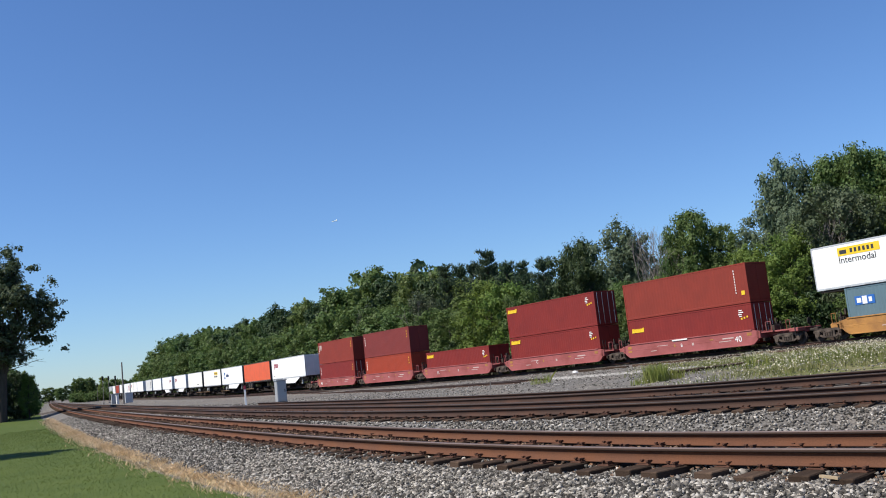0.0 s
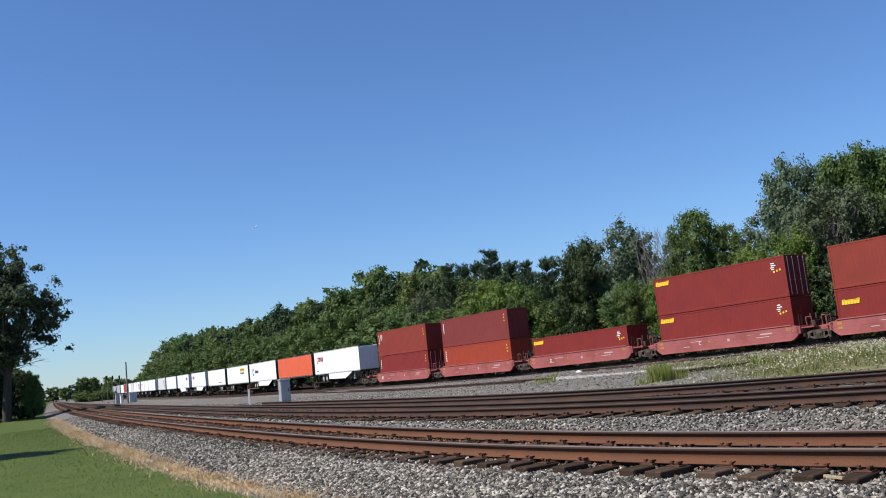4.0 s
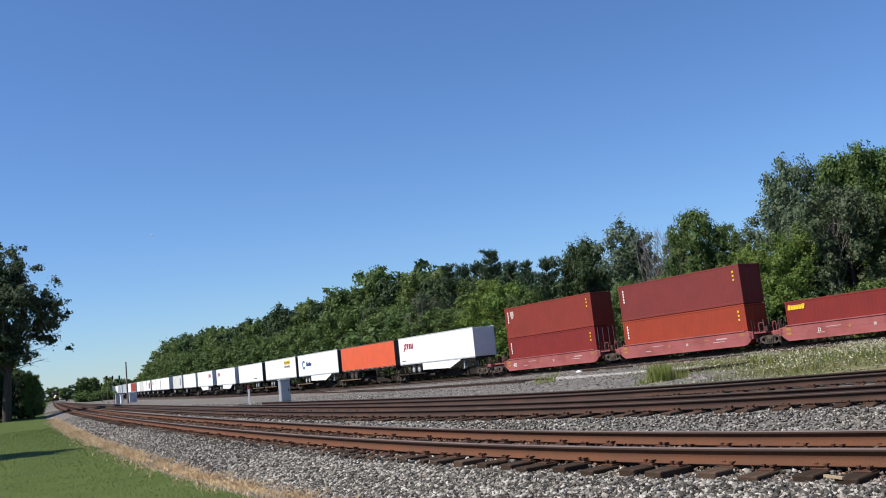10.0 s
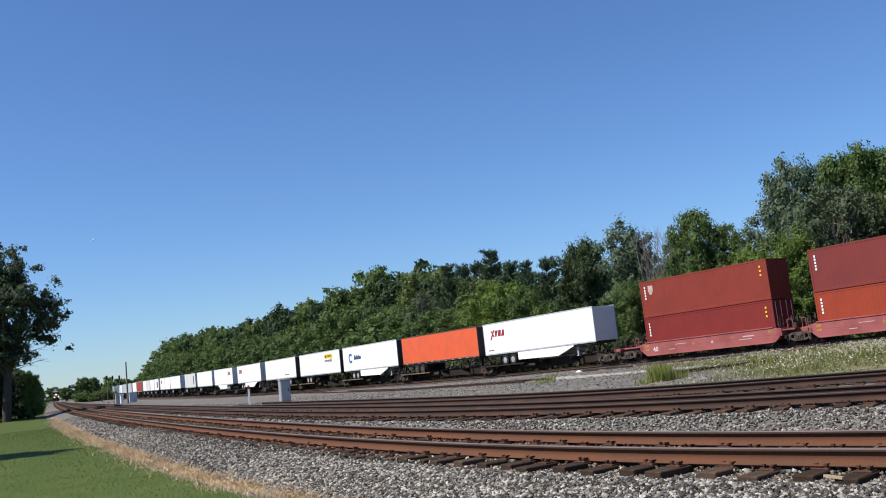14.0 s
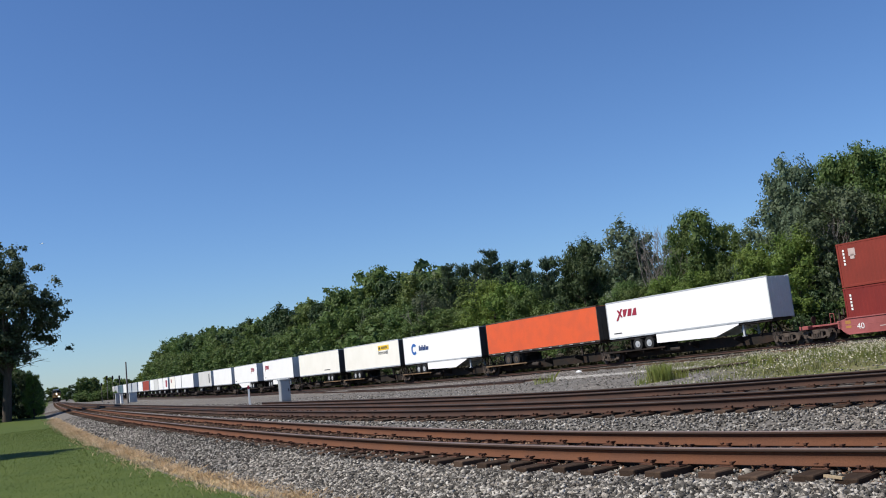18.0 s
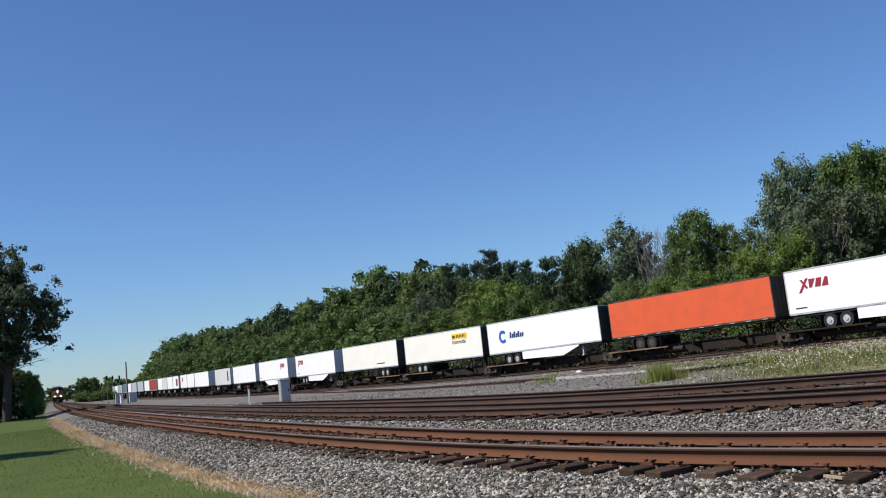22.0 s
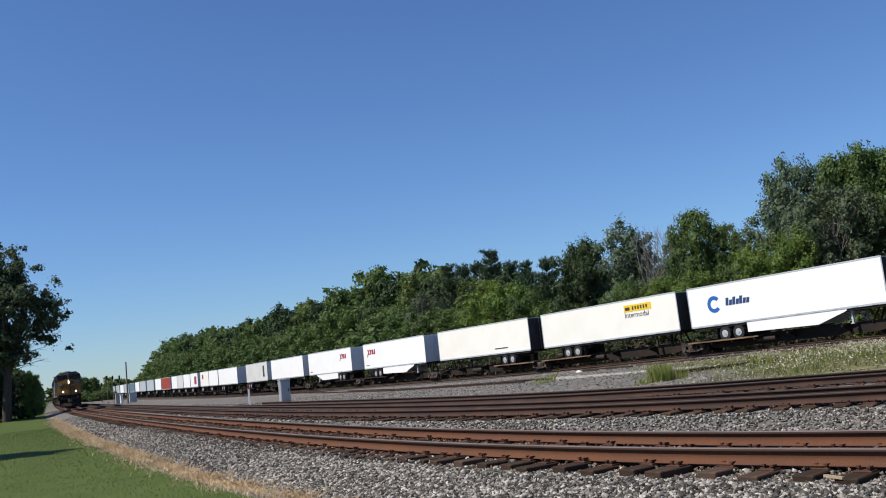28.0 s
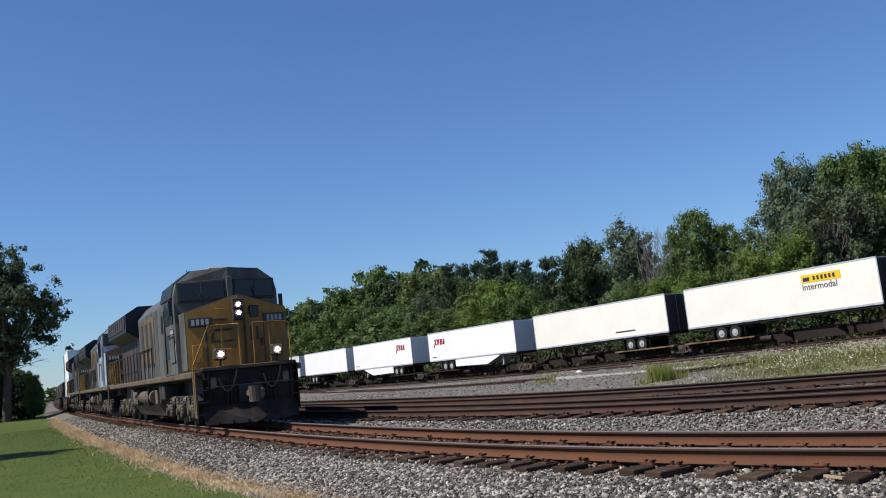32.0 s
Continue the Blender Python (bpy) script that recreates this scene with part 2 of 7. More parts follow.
def ground_paint():
    """Gravel, lawn, dry grass, bare dirt and weeds, laid out by the masks in the sheet's 'zone' attribute."""
    m = bpy.data.materials.new("ground_cover")
    m.use_nodes = True
    nt = m.node_tree
    n, l = nt.nodes, nt.links
    p = n["Principled BSDF"]
    tc = n.new("ShaderNodeTexCoord")

    def noisy(scale, detail=4):
        k = n.new("ShaderNodeTexNoise")
        k.inputs["Scale"].default_value, k.inputs["Detail"].default_value = scale, detail
        l.new(tc.outputs["Object"], k.inputs["Vector"])
        return k.outputs[0]

    def blend(f, a, b):
        k = n.new("ShaderNodeMix")
        k.data_type = "RGBA"
        for socket, v in ((0, f), (6, a), (7, b)):
            if isinstance(v, tuple):
                k.inputs[socket].default_value = (*v, 1)
            elif isinstance(v, float):
                k.inputs[socket].default_value = v
            else:
                l.new(v, k.inputs[socket])
        return k.outputs[2]

    def step(v, lo, hi):
        k = n.new("ShaderNodeMapRange")
        k.inputs["From Min"].default_value, k.inputs["From Max"].default_value = lo, hi
        l.new(v, k.inputs[0])
        return k.outputs[0]

    def calc(op, a, b):
        k = n.new("ShaderNodeMath")
        k.operation = op
        for i, v in enumerate((a, b)):
            if isinstance(v, float):
                k.inputs[i].default_value = v
            else:
                l.new(v, k.inputs[i])
        return k.outputs[0]

    vor = n.new("ShaderNodeTexVoronoi")
    vor.inputs["Scale"].default_value = 17
    l.new(tc.outputs["Object"], vor.inputs["Vector"])
    sep = n.new("ShaderNodeSeparateColor")
    l.new(vor.outputs["Color"], sep.inputs[0])
    pebble = step(sep.outputs[0], 0.0, 1.0)
    gravel = blend(pebble, (0.03, 0.027, 0.023), (0.23, 0.216, 0.197))
    big = n.new("ShaderNodeTexVoronoi")
    big.inputs["Scale"].default_value = 5.5
    l.new(tc.outputs["Object"], big.inputs["Vector"])
    bs = n.new("ShaderNodeSeparateColor")
    l.new(big.outputs["Color"], bs.inputs[0])
    gravel = blend(step(bs.outputs[1], 0.55, 0.95), gravel, (0.33, 0.315, 0.295))
    gravel = blend(step(bs.outputs[2], 0.65, 0.95), gravel, (0.045, 0.04, 0.036))
    gravel = blend(step(noisy(5.0, 6), 0.42, 0.62), gravel, (0.15, 0.14, 0.126))
    gravel = blend(step(noisy(0.35), 0.45, 0.7), gravel, (0.19, 0.165, 0.14))
    lawn = blend(step(noisy(0.6), 0.35, 0.7), (0.062, 0.092, 0.017), (0.090, 0.120, 0.025))
    lawn = blend(step(noisy(22), 0.45, 0.75), lawn, (0.060, 0.090, 0.016))
    straw = blend(step(noisy(14), 0.35, 0.65), (0.40, 0.30, 0.17), (0.24, 0.20, 0.10))
    dirt = blend(step(noisy(7.0, 6), 0.4, 0.62), (0.20, 0.187, 0.167), (0.105, 0.095, 0.082))
    dirt = blend(step(sep.outputs[1], 0.55, 1.0), dirt, (0.36, 0.345, 0.32))
    dirt = blend(step(sep.outputs[2], 0.6, 1.0), dirt, (0.05, 0.045, 0.04))
    dirt = blend(step(noisy(0.45, 5), 0.42, 0.66), dirt, (0.12, 0.108, 0.088))
    weeds = blend(step(noisy(3.0), 0.4, 0.6), (0.105, 0.118, 0.038), (0.19, 0.172, 0.088))
    zone = n.new("ShaderNodeAttribute")
    zone.attribute_name = "zone"
    zs = n.new("ShaderNodeSeparateColor")
    l.new(zone.outputs["Color"], zs.inputs[0])
    soft = calc("MULTIPLY", calc("SUBTRACT", noisy(3.5, 6), 0.5), 0.7)

    def mask(v):
        return step(calc("ADD", v, soft), 0.42, 0.58)

    col = blend(mask(zs.outputs[0]), dirt, gravel)
    col = blend(mask(zs.outputs[1]), col, lawn)
    col = blend(mask(zs.outputs[2]), col, straw)
    col = blend(mask(zone.outputs["Alpha"]), col, weeds)
    stain = n.new("ShaderNodeAttribute")
    stain.attribute_name = "stain"
    oily = blend(pebble, (0.028, 0.022, 0.018), (0.125, 0.102, 0.084))
    col = blend(mask(stain.outputs["Fac"]), col, oily)
    l.new(col, p.inputs["Base Color"])
    p.inputs["Roughness"].default_value = 0.9
    p.inputs["Specular IOR Level"].default_value = 0.2
    bp = n.new("ShaderNodeBump")
    bp.inputs["Strength"].default_value, bp.inputs["Distance"].default_value = 0.7, 0.04
    l.new(vor.outputs["Distance"], bp.inputs["Height"])
    l.new(bp.outputs[0], p.inputs["Normal"])
    return m


GROUND = ground_paint()

# ---- the lines of the tracks ----


class Line:
    """A track's centre line in plan: its heading eases from one bearing to another along its length."""

    def __init__(self, x0, y0, bend, top, rise, anchor=0.0, shift=0.0, start=-60.0, end=1250.0):
        self.s = np.arange(start, end, 0.5)
        self.h = np.minimum(bend(self.s), top)
        dx, dy = -np.sin(self.h) * 0.5, np.cos(self.h) * 0.5
        x = np.concatenate([[0], np.cumsum((dx[1:] + dx[:-1]) / 2)])
        y = np.concatenate([[0], np.cumsum((dy[1:] + dy[:-1]) / 2)])
        i = int(np.searchsorted(self.s, anchor))
        self.x, self.y = x - x[i] + x0 + shift * np.cos(self.h), y - y[i] + y0 + shift * np.sin(self.h)
        self.rise = rise

    def at(self, s, off=0.0):
        h = float(np.interp(s, self.s, self.h))
        x, y = float(np.interp(s, self.s, self.x)), float(np.interp(s, self.s, self.y))
        return x + off * math.cos(h), y + off * math.sin(h), self.rise(s), h

    def near(self, px, py):
        """Place along and signed distance across (positive: away from the lawn) for arrays of points."""
        best_s, best_d = np.zeros(px.shape), np.full(px.shape, 1e9)
        idx = np.concatenate([np.arange(0, 700, 2), np.arange(700, len(self.s), 12)])
        for i in idx:
            d = (px - self.x[i]) ** 2 + (py - self.y[i]) ** 2
            m = d < best_d
            best_d[m], best_s[m] = d[m], self.s[i]
        cx, cy = np.interp(best_s, self.s, self.x), np.interp(best_s, self.s, self.y)
        h = np.interp(best_s, self.s, self.h)
        return best_s, (px - cx) * np.cos(h) + (py - cy) * np.sin(h), np.sqrt(best_d)


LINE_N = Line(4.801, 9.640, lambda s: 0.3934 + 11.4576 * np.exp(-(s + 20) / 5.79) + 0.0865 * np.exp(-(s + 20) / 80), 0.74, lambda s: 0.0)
LINE_M = Line(6.410, 18.381, lambda s: 0.402 + 5.9948 * np.exp(-(s + 20) / 7.98) + 0.05 * np.exp(-(s + 20) / 130), 0.92, lambda s: 0.0)
LINE_K = Line(5.180, 25.336, lambda s: 0.5067 + 20.1365 * np.exp(-(s + 20) / 5.0), 1.05, lambda s: 0.0)


def rise_t(s):
    return 0.062 - 0.0070 * min(max(s, -40), 200) + 0.0127 * max(0.0, min(105 - s, 60)) + 0.0015 * max(0.0, min(s, 350) - 140)


LINE_T = Line(31.075, 55.746, lambda s: 0.401 + 0.079 * np.exp(-(s + 20) / 250) + 1.96 * np.exp(-(s + 20) / 46.358) - 0.0075 * np.maximum(0, 88 - np.maximum(s, 30)), 1.2, rise_t, 60.0, 1.27)


def part(name, bm, material, parent=None, label=""):
    """Links a bmesh as one mesh object, under a thing or a part."""
    me = bpy.data.meshes.new(name)
    bm.to_mesh(me)
    bm.free()
    me.materials.append(material)
    ob = new(name, me)
    if parent is not None:
        ob.parent = parent
    if label:
        tagged(ob, label)
    return ob


def shared(name, me, parent, m=None):
    ob = new(name, me)
    ob.parent = parent
    if m is not None:
        ob.matrix_basis = m
    return ob


def thing(name, label, category, group="", kind=""):
    ob = new(name)
    ob.empty_display_size = 0.2
    return tagged(ob, label, category, group, kind)


def box(bm, x0, x1, y0, y1, z0, z1, bevel=0.0):
    r = bmesh.ops.create_cube(bm, size=1.0, matrix=Matrix.Translation(((x0 + x1) / 2, (y0 + y1) / 2, (z0 + z1) / 2)) @ Matrix.Diagonal((x1 - x0, y1 - y0, z1 - z0, 1)))
    if bevel:
        edges = list({e for v in r["verts"] for e in v.link_edges})
        bmesh.ops.bevel(bm, geom=edges, offset=bevel, segments=1, affect="EDGES")
    return bm


def tube(bm, a, b, r0, r1=None, n=10):
    a, b = Vector(a), Vector(b)
    d = b - a
    m = Matrix.Translation((a + b) / 2) @ d.to_track_quat("Z", "Y").to_matrix().to_4x4()
    bmesh.ops.create_cone(bm, cap_ends=True, segments=n, radius1=r0, radius2=r0 if r1 is None else r1, depth=d.length, matrix=m)
    return bm


def prism(bm, outline, axis, lo, hi):
    """A flat outline drawn out along an axis ('x', 'y' or 'z')."""
    def put(p, w):
        return {"x": (w, p[0], p[1]), "y": (p[0], w, p[1]), "z": (p[0], p[1], w)}[axis]
    a = [bm.verts.new(put(p, lo)) for p in outline]
    b = [bm.verts.new(put(p, hi)) for p in outline]
    n = len(outline)
    fs = [bm.faces.new(a), bm.faces.new(b)]
    for i in range(n):
        fs.append(bm.faces.new((a[i], a[(i + 1) % n], b[(i + 1) % n], b[i])))
    bmesh.ops.recalc_face_normals(bm, faces=fs)
    return bm


def mesh_from(name, verts, faces, material):
    me = bpy.data.meshes.new(name)
    verts = np.asarray(verts, dtype=np.float32)
    faces = np.asarray(faces, dtype=np.int32)
    k = faces.shape[1]
    me.vertices.add(len(verts))
    me.vertices.foreach_set("co", verts.ravel())
    me.loops.add(faces.size)
    me.loops.foreach_set("vertex_index", faces.ravel())
    me.polygons.add(len(faces))
    me.polygons.foreach_set("loop_start", np.arange(0, faces.size, k, dtype=np.int32))
    me.update(calc_edges=True)
    me.validate()
    me.materials.append(material)
    return me


# ---- ground ----


def smooth(v, lo, hi):
    u = np.clip((v - lo) / (hi - lo), 0, 1)
    return u * u * (3 - 2 * u)


def lay(px, py):
    """Height and cover of the ground at arrays of points."""
    sn, dn, an = LINE_N.near(px, py)
    sm, dm, am = LINE_M.near(px, py)
    sk, dk, ak = LINE_K.near(px, py)
    st, dt, at_ = LINE_T.near(px, py)
    zt = 0.062 - 0.0070 * np.clip(st, -40, 200) + 0.0127 * np.clip(105 - st, 0, 60) + 0.0015 * np.clip(st - 140, 0, 210) - 0.25
    lawn = -0.62 - 0.05 * smooth(-dn, 6, 30)
    z = np.where(dn < 0, -0.25 - 0.008 * smooth(-dn, 0.80, 0.95) + (lawn + 0.258) * smooth(-dn, 1.2, 3.2), -0.25 - 0.22 * smooth(dn, 1.8, 3.0))
    z = np.maximum(z, np.where(dn > 0, -0.24 - 0.22 * smooth(am, 1.6, 2.9), -9))
    z = np.maximum(z, np.where((dn > 0) & (sk < 45), -0.24 - 0.22 * smooth(ak, 1.6, 2.9), -9))
    far = smooth(dm, 2.5, 14.0) * (dn > 0)
    z = z * (1 - far) + far * np.where(dt > -7.5, zt, zt - 0.12)
    z = z - 0.5 * smooth(dt, 3, 9) * (dn > 0)
    beyond = smooth(np.hypot(px, py), 300, 700)
    z = z * (1 - beyond) + beyond * -1.0
    gravel = np.where(dn > -2.62, 1.0, 0.0) * (dm < 9.5) + (np.abs(dt + 2.2) < 6.5)
    gravel = np.where((dk > 2.6) & (dt < -9), 0.55, gravel)
    grass = smooth(-dn, 2.8, 3.4) + (dt > 4.5)
    straw = smooth(-dn, 2.45, 2.7) * (1 - smooth(-dn, 2.8, 3.3)) * (0.75 + 0.3 * np.sin(0.9 * sn) * np.sin(0.37 * sn + 1)) * (1 - 0.6 * smooth(sn, 60, 140))
    weeds = smooth(dk, 2.2, 3.2) * (dt < -8.5) * smooth(px - 0.1 * py, 1.0, 9.0) * 0.72 * (dn > 0)
    return z, np.stack([np.clip(gravel, 0, 1), np.clip(grass, 0, 1), straw, weeds], 1)


def make_ground():
    fine = np.arange(-36, 36.01, 0.22)
    rest = np.arange(40, 320.1, 7)
    ang = np.radians(np.concatenate([fine, rest]))
    rad = np.concatenate([[0.0005, 1.0, 2.0, 3.0], 4.0 * 1.021 ** np.arange(0, 315)])
    rad = rad[rad < 2600]
    A, R = np.meshgrid(ang, rad)
    X, Y = (R * np.sin(A)).ravel() + 0.37, (R * np.cos(A)).ravel() - 0.5
    Z, zone = lay(X, Y)
    na, nr = len(ang), len(rad)
    i = np.arange(na * nr).reshape(nr, na)
    j = np.roll(i, -1, axis=1)
    faces = np.stack([i[:-1].ravel(), i[1:].ravel(), j[1:].ravel(), j[:-1].ravel()], 1)
    me = mesh_from("ground", np.stack([X, Y, Z], 1), faces, GROUND)
    col = me.color_attributes.new("zone", "FLOAT_COLOR", "POINT")
    col.data.foreach_set("color", zone.astype(np.float32).ravel())
    st, dt, at_ = LINE_T.near(X, Y)
    oil = me.attributes.new("stain", "FLOAT", "POINT")
    worn = 1 - smooth(np.abs(dt + 1.6), 2.6, 5.4)
    for line in (LINE_N, LINE_M, LINE_K):
        worn = np.maximum(worn, 0.9 * (1 - smooth(np.abs(line.near(X, Y)[1]), 0.75, 1.15)))
    oil.data.foreach_set("value", worn.astype(np.float32))
    me.polygons.foreach_set("use_smooth", np.ones(len(me.polygons), dtype=bool))
    ob = new("ground", me)
    tagged(ob, "gravelled railway land with lawn and dry grass edge", "ground", kind="structure")


make_ground()

# ---- tracks ----
HEAD, TALL = 0.0365, 0.172
RAIL_FORM = [(-0.07, -TALL), (0.07, -TALL), (0.07, -TALL + 0.012), (0.012, -TALL + 0.032), (0.009, -0.045), (HEAD, -0.034), (HEAD, -0.006), (0.026, 0.0),
             (-0.026, 0.0), (-HEAD, -0.006), (-HEAD, -0.034), (-0.009, -0.045), (-0.012, -TALL + 0.032), (-0.07, -TALL + 0.012)]


def sweep(name, line, off, s_from, s_to, form, material, parent, lift=0.0):
    s = s_from
    rows = []
    while s < s_to:
        rows.append(s)
        s += 0.6 if s < 70 else (2.0 if s < 200 else 8.0)
    rows.append(s_to)
    verts, faces, k = [], [], len(form)
    for s in rows:
        x, y, z, h = line.at(s, off)
        for u, w in form:
            verts.append((x + u * math.cos(h), y + u * math.sin(h), z + w + lift))
    for i in range(len(rows) - 1):
        for j in range(k):
            a, b = i * k + j, i * k + (j + 1) % k
            faces.append((a, b, b + k, a + k))
    ob = new(name, mesh_from(name, verts, faces, material))
    ob.parent = parent
    return ob


def tie_mesh():
    bm = bmesh.new()
    box(bm, -1.29, 1.29, -0.115, 0.115, -0.36, -TALL - 0.008, 0.012)
    me = bpy.data.meshes.new("tie")
    bm.to_mesh(me)
    bm.free()
    me.materials.append(TIE)
    return me


def plate_mesh():
    bm = bmesh.new()
    box(bm, -0.18, 0.18, -0.095, 0.095, -TALL - 0.008, -TALL + 0.006, 0.003)
    for u in (-0.1, 0.1, -0.145, 0.145):
        for v in (-0.06, 0.06):
            if abs(u) > 0.12 and v > 0:
                continue
            box(bm, u - 0.011, u + 0.011, v - 0.011, v + 0.011, -TALL, -TALL + 0.035)
            box(bm, u - 0.02, u + 0.02, v - 0.018, v + 0.018, -TALL + 0.03, -TALL + 0.048)
    me = bpy.data.meshes.new("tie_plate")
    bm.to_mesh(me)
    bm.free()
    me.materials.append(PLATE)
    return me


TIE_MESH, PLATE_MESH = tie_mesh(), plate_mesh()


def make_track(name, label, line, s_from, s_to, ties_to, plates_to, across=0.0, steel=RUST, sunk=0.0, top=RAILTOP):
    t = thing(name, label, "railway track", kind="structure")
    for side in (-0.754, 0.754):
        sweep("rail", line, across + side, s_from, s_to, RAIL_FORM, steel, t)
        sweep("railhead", line, across + side, s_from, s_to, [(-HEAD - 0.0015, -0.037), (HEAD + 0.0015, -0.037), (HEAD + 0.0015, -0.008), (-HEAD - 0.0015, -0.008)], RAILSHADE, t)
        sweep("running_face", line, across + side, s_from, s_to, [(-HEAD - 0.0025, -0.008), (HEAD + 0.0025, -0.008), (HEAD + 0.0025, -0.005), (0.027, 0.003), (-0.027, 0.003), (-HEAD - 0.0025, -0.005)], top, t)
    rng = random.Random(5)
    s = s_from
    while s < ties_to:
        x, y, z, h = line.at(s, across)
        tie = shared("tie", TIE_MESH, t, pose(x + rng.uniform(-0.08, 0.08), y + rng.uniform(-0.04, 0.04), z - sunk + rng.uniform(-0.03, 0), 0, rng.uniform(-0.6, 0.6), math.degrees(h) + rng.uniform(-2.0, 2.0)))
        if s < plates_to:
            for side in (-0.754, 0.754):
                shared("tie_plate", PLATE_MESH, tie, pose(side, 0, 0))
        s += 0.52
    if s < s_to:
        verts, faces = [], []
        while s < min(s_to, 330):
            x, y, z, h = line.at(s, across)
            c, d = math.cos(h), math.sin(h)
            b = len(verts)
            for u in (-1.29, 1.29):
                for v in (-0.115, 0.115):
                    for w in (-0.36, -TALL - 0.008):
                        verts.append((x + u * c - v * d, y + u * d + v * c, z + w - sunk))
            faces += [(b + 1, b + 3, b + 7, b + 5), (b, b + 1, b + 5, b + 4), (b + 2, b + 3, b + 7, b + 6), (b, b + 2, b + 3, b + 1), (b + 4, b + 5, b + 7, b + 6)]
            s += 0.52
        far = new("far_ties", mesh_from("far_ties", verts, faces, TIE))
        far.parent = t
        tagged(far, kind="stuff")
    return t


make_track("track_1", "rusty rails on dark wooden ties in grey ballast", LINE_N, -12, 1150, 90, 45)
make_track("track_2", "rusty rails on half-buried wooden ties in grey ballast", LINE_M, -14, 600, 80, 30, steel=DARKRAIL, top=DARKTOP)
make_track("track_3", "rusty siding rails merging into the next track", LINE_K, -18, 30, 30, 0, steel=DARKRAIL, top=DARKTOP)
make_track("track_4", "rails in dirty gravel under the long freight train", LINE_T, 30, 420, 140, 0, steel=DARKRAIL, top=DARKTOP, sunk=0.15)

# the low siding bends away from the freight line and runs out in the gravel
BED_X = Line(4.4, 52.5, lambda q: 0.235 + 0.0021 * q, 0.415, lambda q: 0.0, start=-5.0, end=175.0)
BED_Z = lay(BED_X.x[::8], BED_X.y[::8])[0] + 0.13
LINE_X = Line(4.4, 52.5, lambda q: 0.235 + 0.0021 * q, 0.415, lambda q: float(np.interp(q, BED_X.s[::8], BED_Z)), start=-5.0, end=175.0)
make_track("track_5", "low siding rails half buried in gravel beside the freight train", LINE_X, 0, 165, 60, 0, steel=DARKRAIL, top=DARKTOP, sunk=0.14)

# ---- trees ----


def leaf_cloud(rng, clumps, per, size):
    """Small leaf sprays laid like scales over round clumps, with a leafy heart that closes each clump. clumps: centre, radius."""
    out = []
    for (cx, cy, cz), rad in clumps:
        twigs = max(7, int(per * rad * rad / 5))
        d = rng.normal(size=(twigs, 3))
        d /= np.linalg.norm(d, axis=1)[:, None]
        lump = 1 + 0.2 * np.sin(d[:, :1] * 5.1 + cx * 3) * np.sin(d[:, 1:2] * 4.3 + cz * 2) + 0.14 * np.sin(d[:, 2:] * 7.7 + cy)
        r = rad * (0.62 + 0.5 * rng.random((twigs, 1)) ** 0.8) * lump
        c = np.array([cx, cy, cz]) + d * r * np.array([1.08, 1.08, 0.8])
        n = twigs * 5
        d = np.repeat(d, 5, 0) + 0.38 * rng.normal(size=(n, 3)) + np.array([0, 0, 0.22])
        d /= np.linalg.norm(d, axis=1)[:, None]
        c = np.repeat(c, 5, 0) + rng.normal(size=(n, 3)) * (0.10 * rad + 0.5 * size)
        u = rng.normal(size=(n, 3))
        u -= d * (u * d).sum(1)[:, None]
        u /= np.linalg.norm(u, axis=1)[:, None]
        w = np.cross(d, u)
        sz = (size * (0.6 + 0.8 * rng.random(n)))[:, None]
        out.append(np.stack([c - u * sz, c + u * sz * 0.7 - w * sz * 0.75, c + u * sz * 0.7 + w * sz * 0.75], 1).reshape(-1, 3))
        # the heart: a few larger sprays facing outward, deeper in
        k = 14
        e = rng.normal(size=(k, 3))
        e /= np.linalg.norm(e, axis=1)[:, None]
        h = np.array([cx, cy, cz]) + e * rad * 0.40
        u = np.cross(e, rng.normal(size=(k, 3)))
        u /= np.linalg.norm(u, axis=1)[:, None]
        w = np.cross(e, u)
        z = rad * 0.36
        out.append(np.stack([h - u * z, h + u * z * 0.6 - w * z * 0.9, h + u * z * 0.6 + w * z * 0.9], 1).reshape(-1, 3))
    v = np.concatenate(out)
    return v, np.arange(len(v)).reshape(-1, 3)


def needle_sprays(rng, branches):
    """Slim needle tufts along pine branches: root, tip."""
    out = []
    for a, b in branches:
        a, b = np.array(a), np.array(b)
        reach = np.linalg.norm(b - a)
        n = int(26 + 46 * reach)
        f = 0.22 + 0.86 * rng.random((n, 1))
        c = a + (b - a) * f + np.array([0, 0, 0.16]) * reach * f * f
        d = (b - a) / reach * 0.9 + rng.normal(size=(n, 3)) * np.array([0.6, 0.6, 0.30]) + np.array([0, 0, 0.45])
        d /= np.linalg.norm(d, axis=1)[:, None]
        c = c + rng.normal(size=(n, 3)) * np.array([0.16, 0.16, 0.06])
        w = np.cross(d, rng.normal(size=(n, 3)))
        w /= np.linalg.norm(w, axis=1)[:, None]
        long = (0.24 + 0.26 * rng.random((n, 1)))
        out.append(np.stack([c - w * 0.055, c + w * 0.055, c + d * long], 1).reshape(-1, 3))
    v = np.concatenate(out)
    return v, np.arange(len(v)).reshape(-1, 3)


def limb(verts, faces, a, b, r0, r1, n=6):
    a, b = Vector(a), Vector(b)
    q = (b - a).to_track_quat("Z", "Y")
    base = len(verts)
    for p, r in ((a, r0), (b, r1)):
        for i in range(n):
            t = 2 * math.pi * i / n
            verts.append(tuple(p + q @ Vector((r * math.cos(t), r * math.sin(t), 0))))
    for i in range(n):
        j = (i + 1) % n
        faces.append((base + i, base + j, base + n + j, base + n + i))


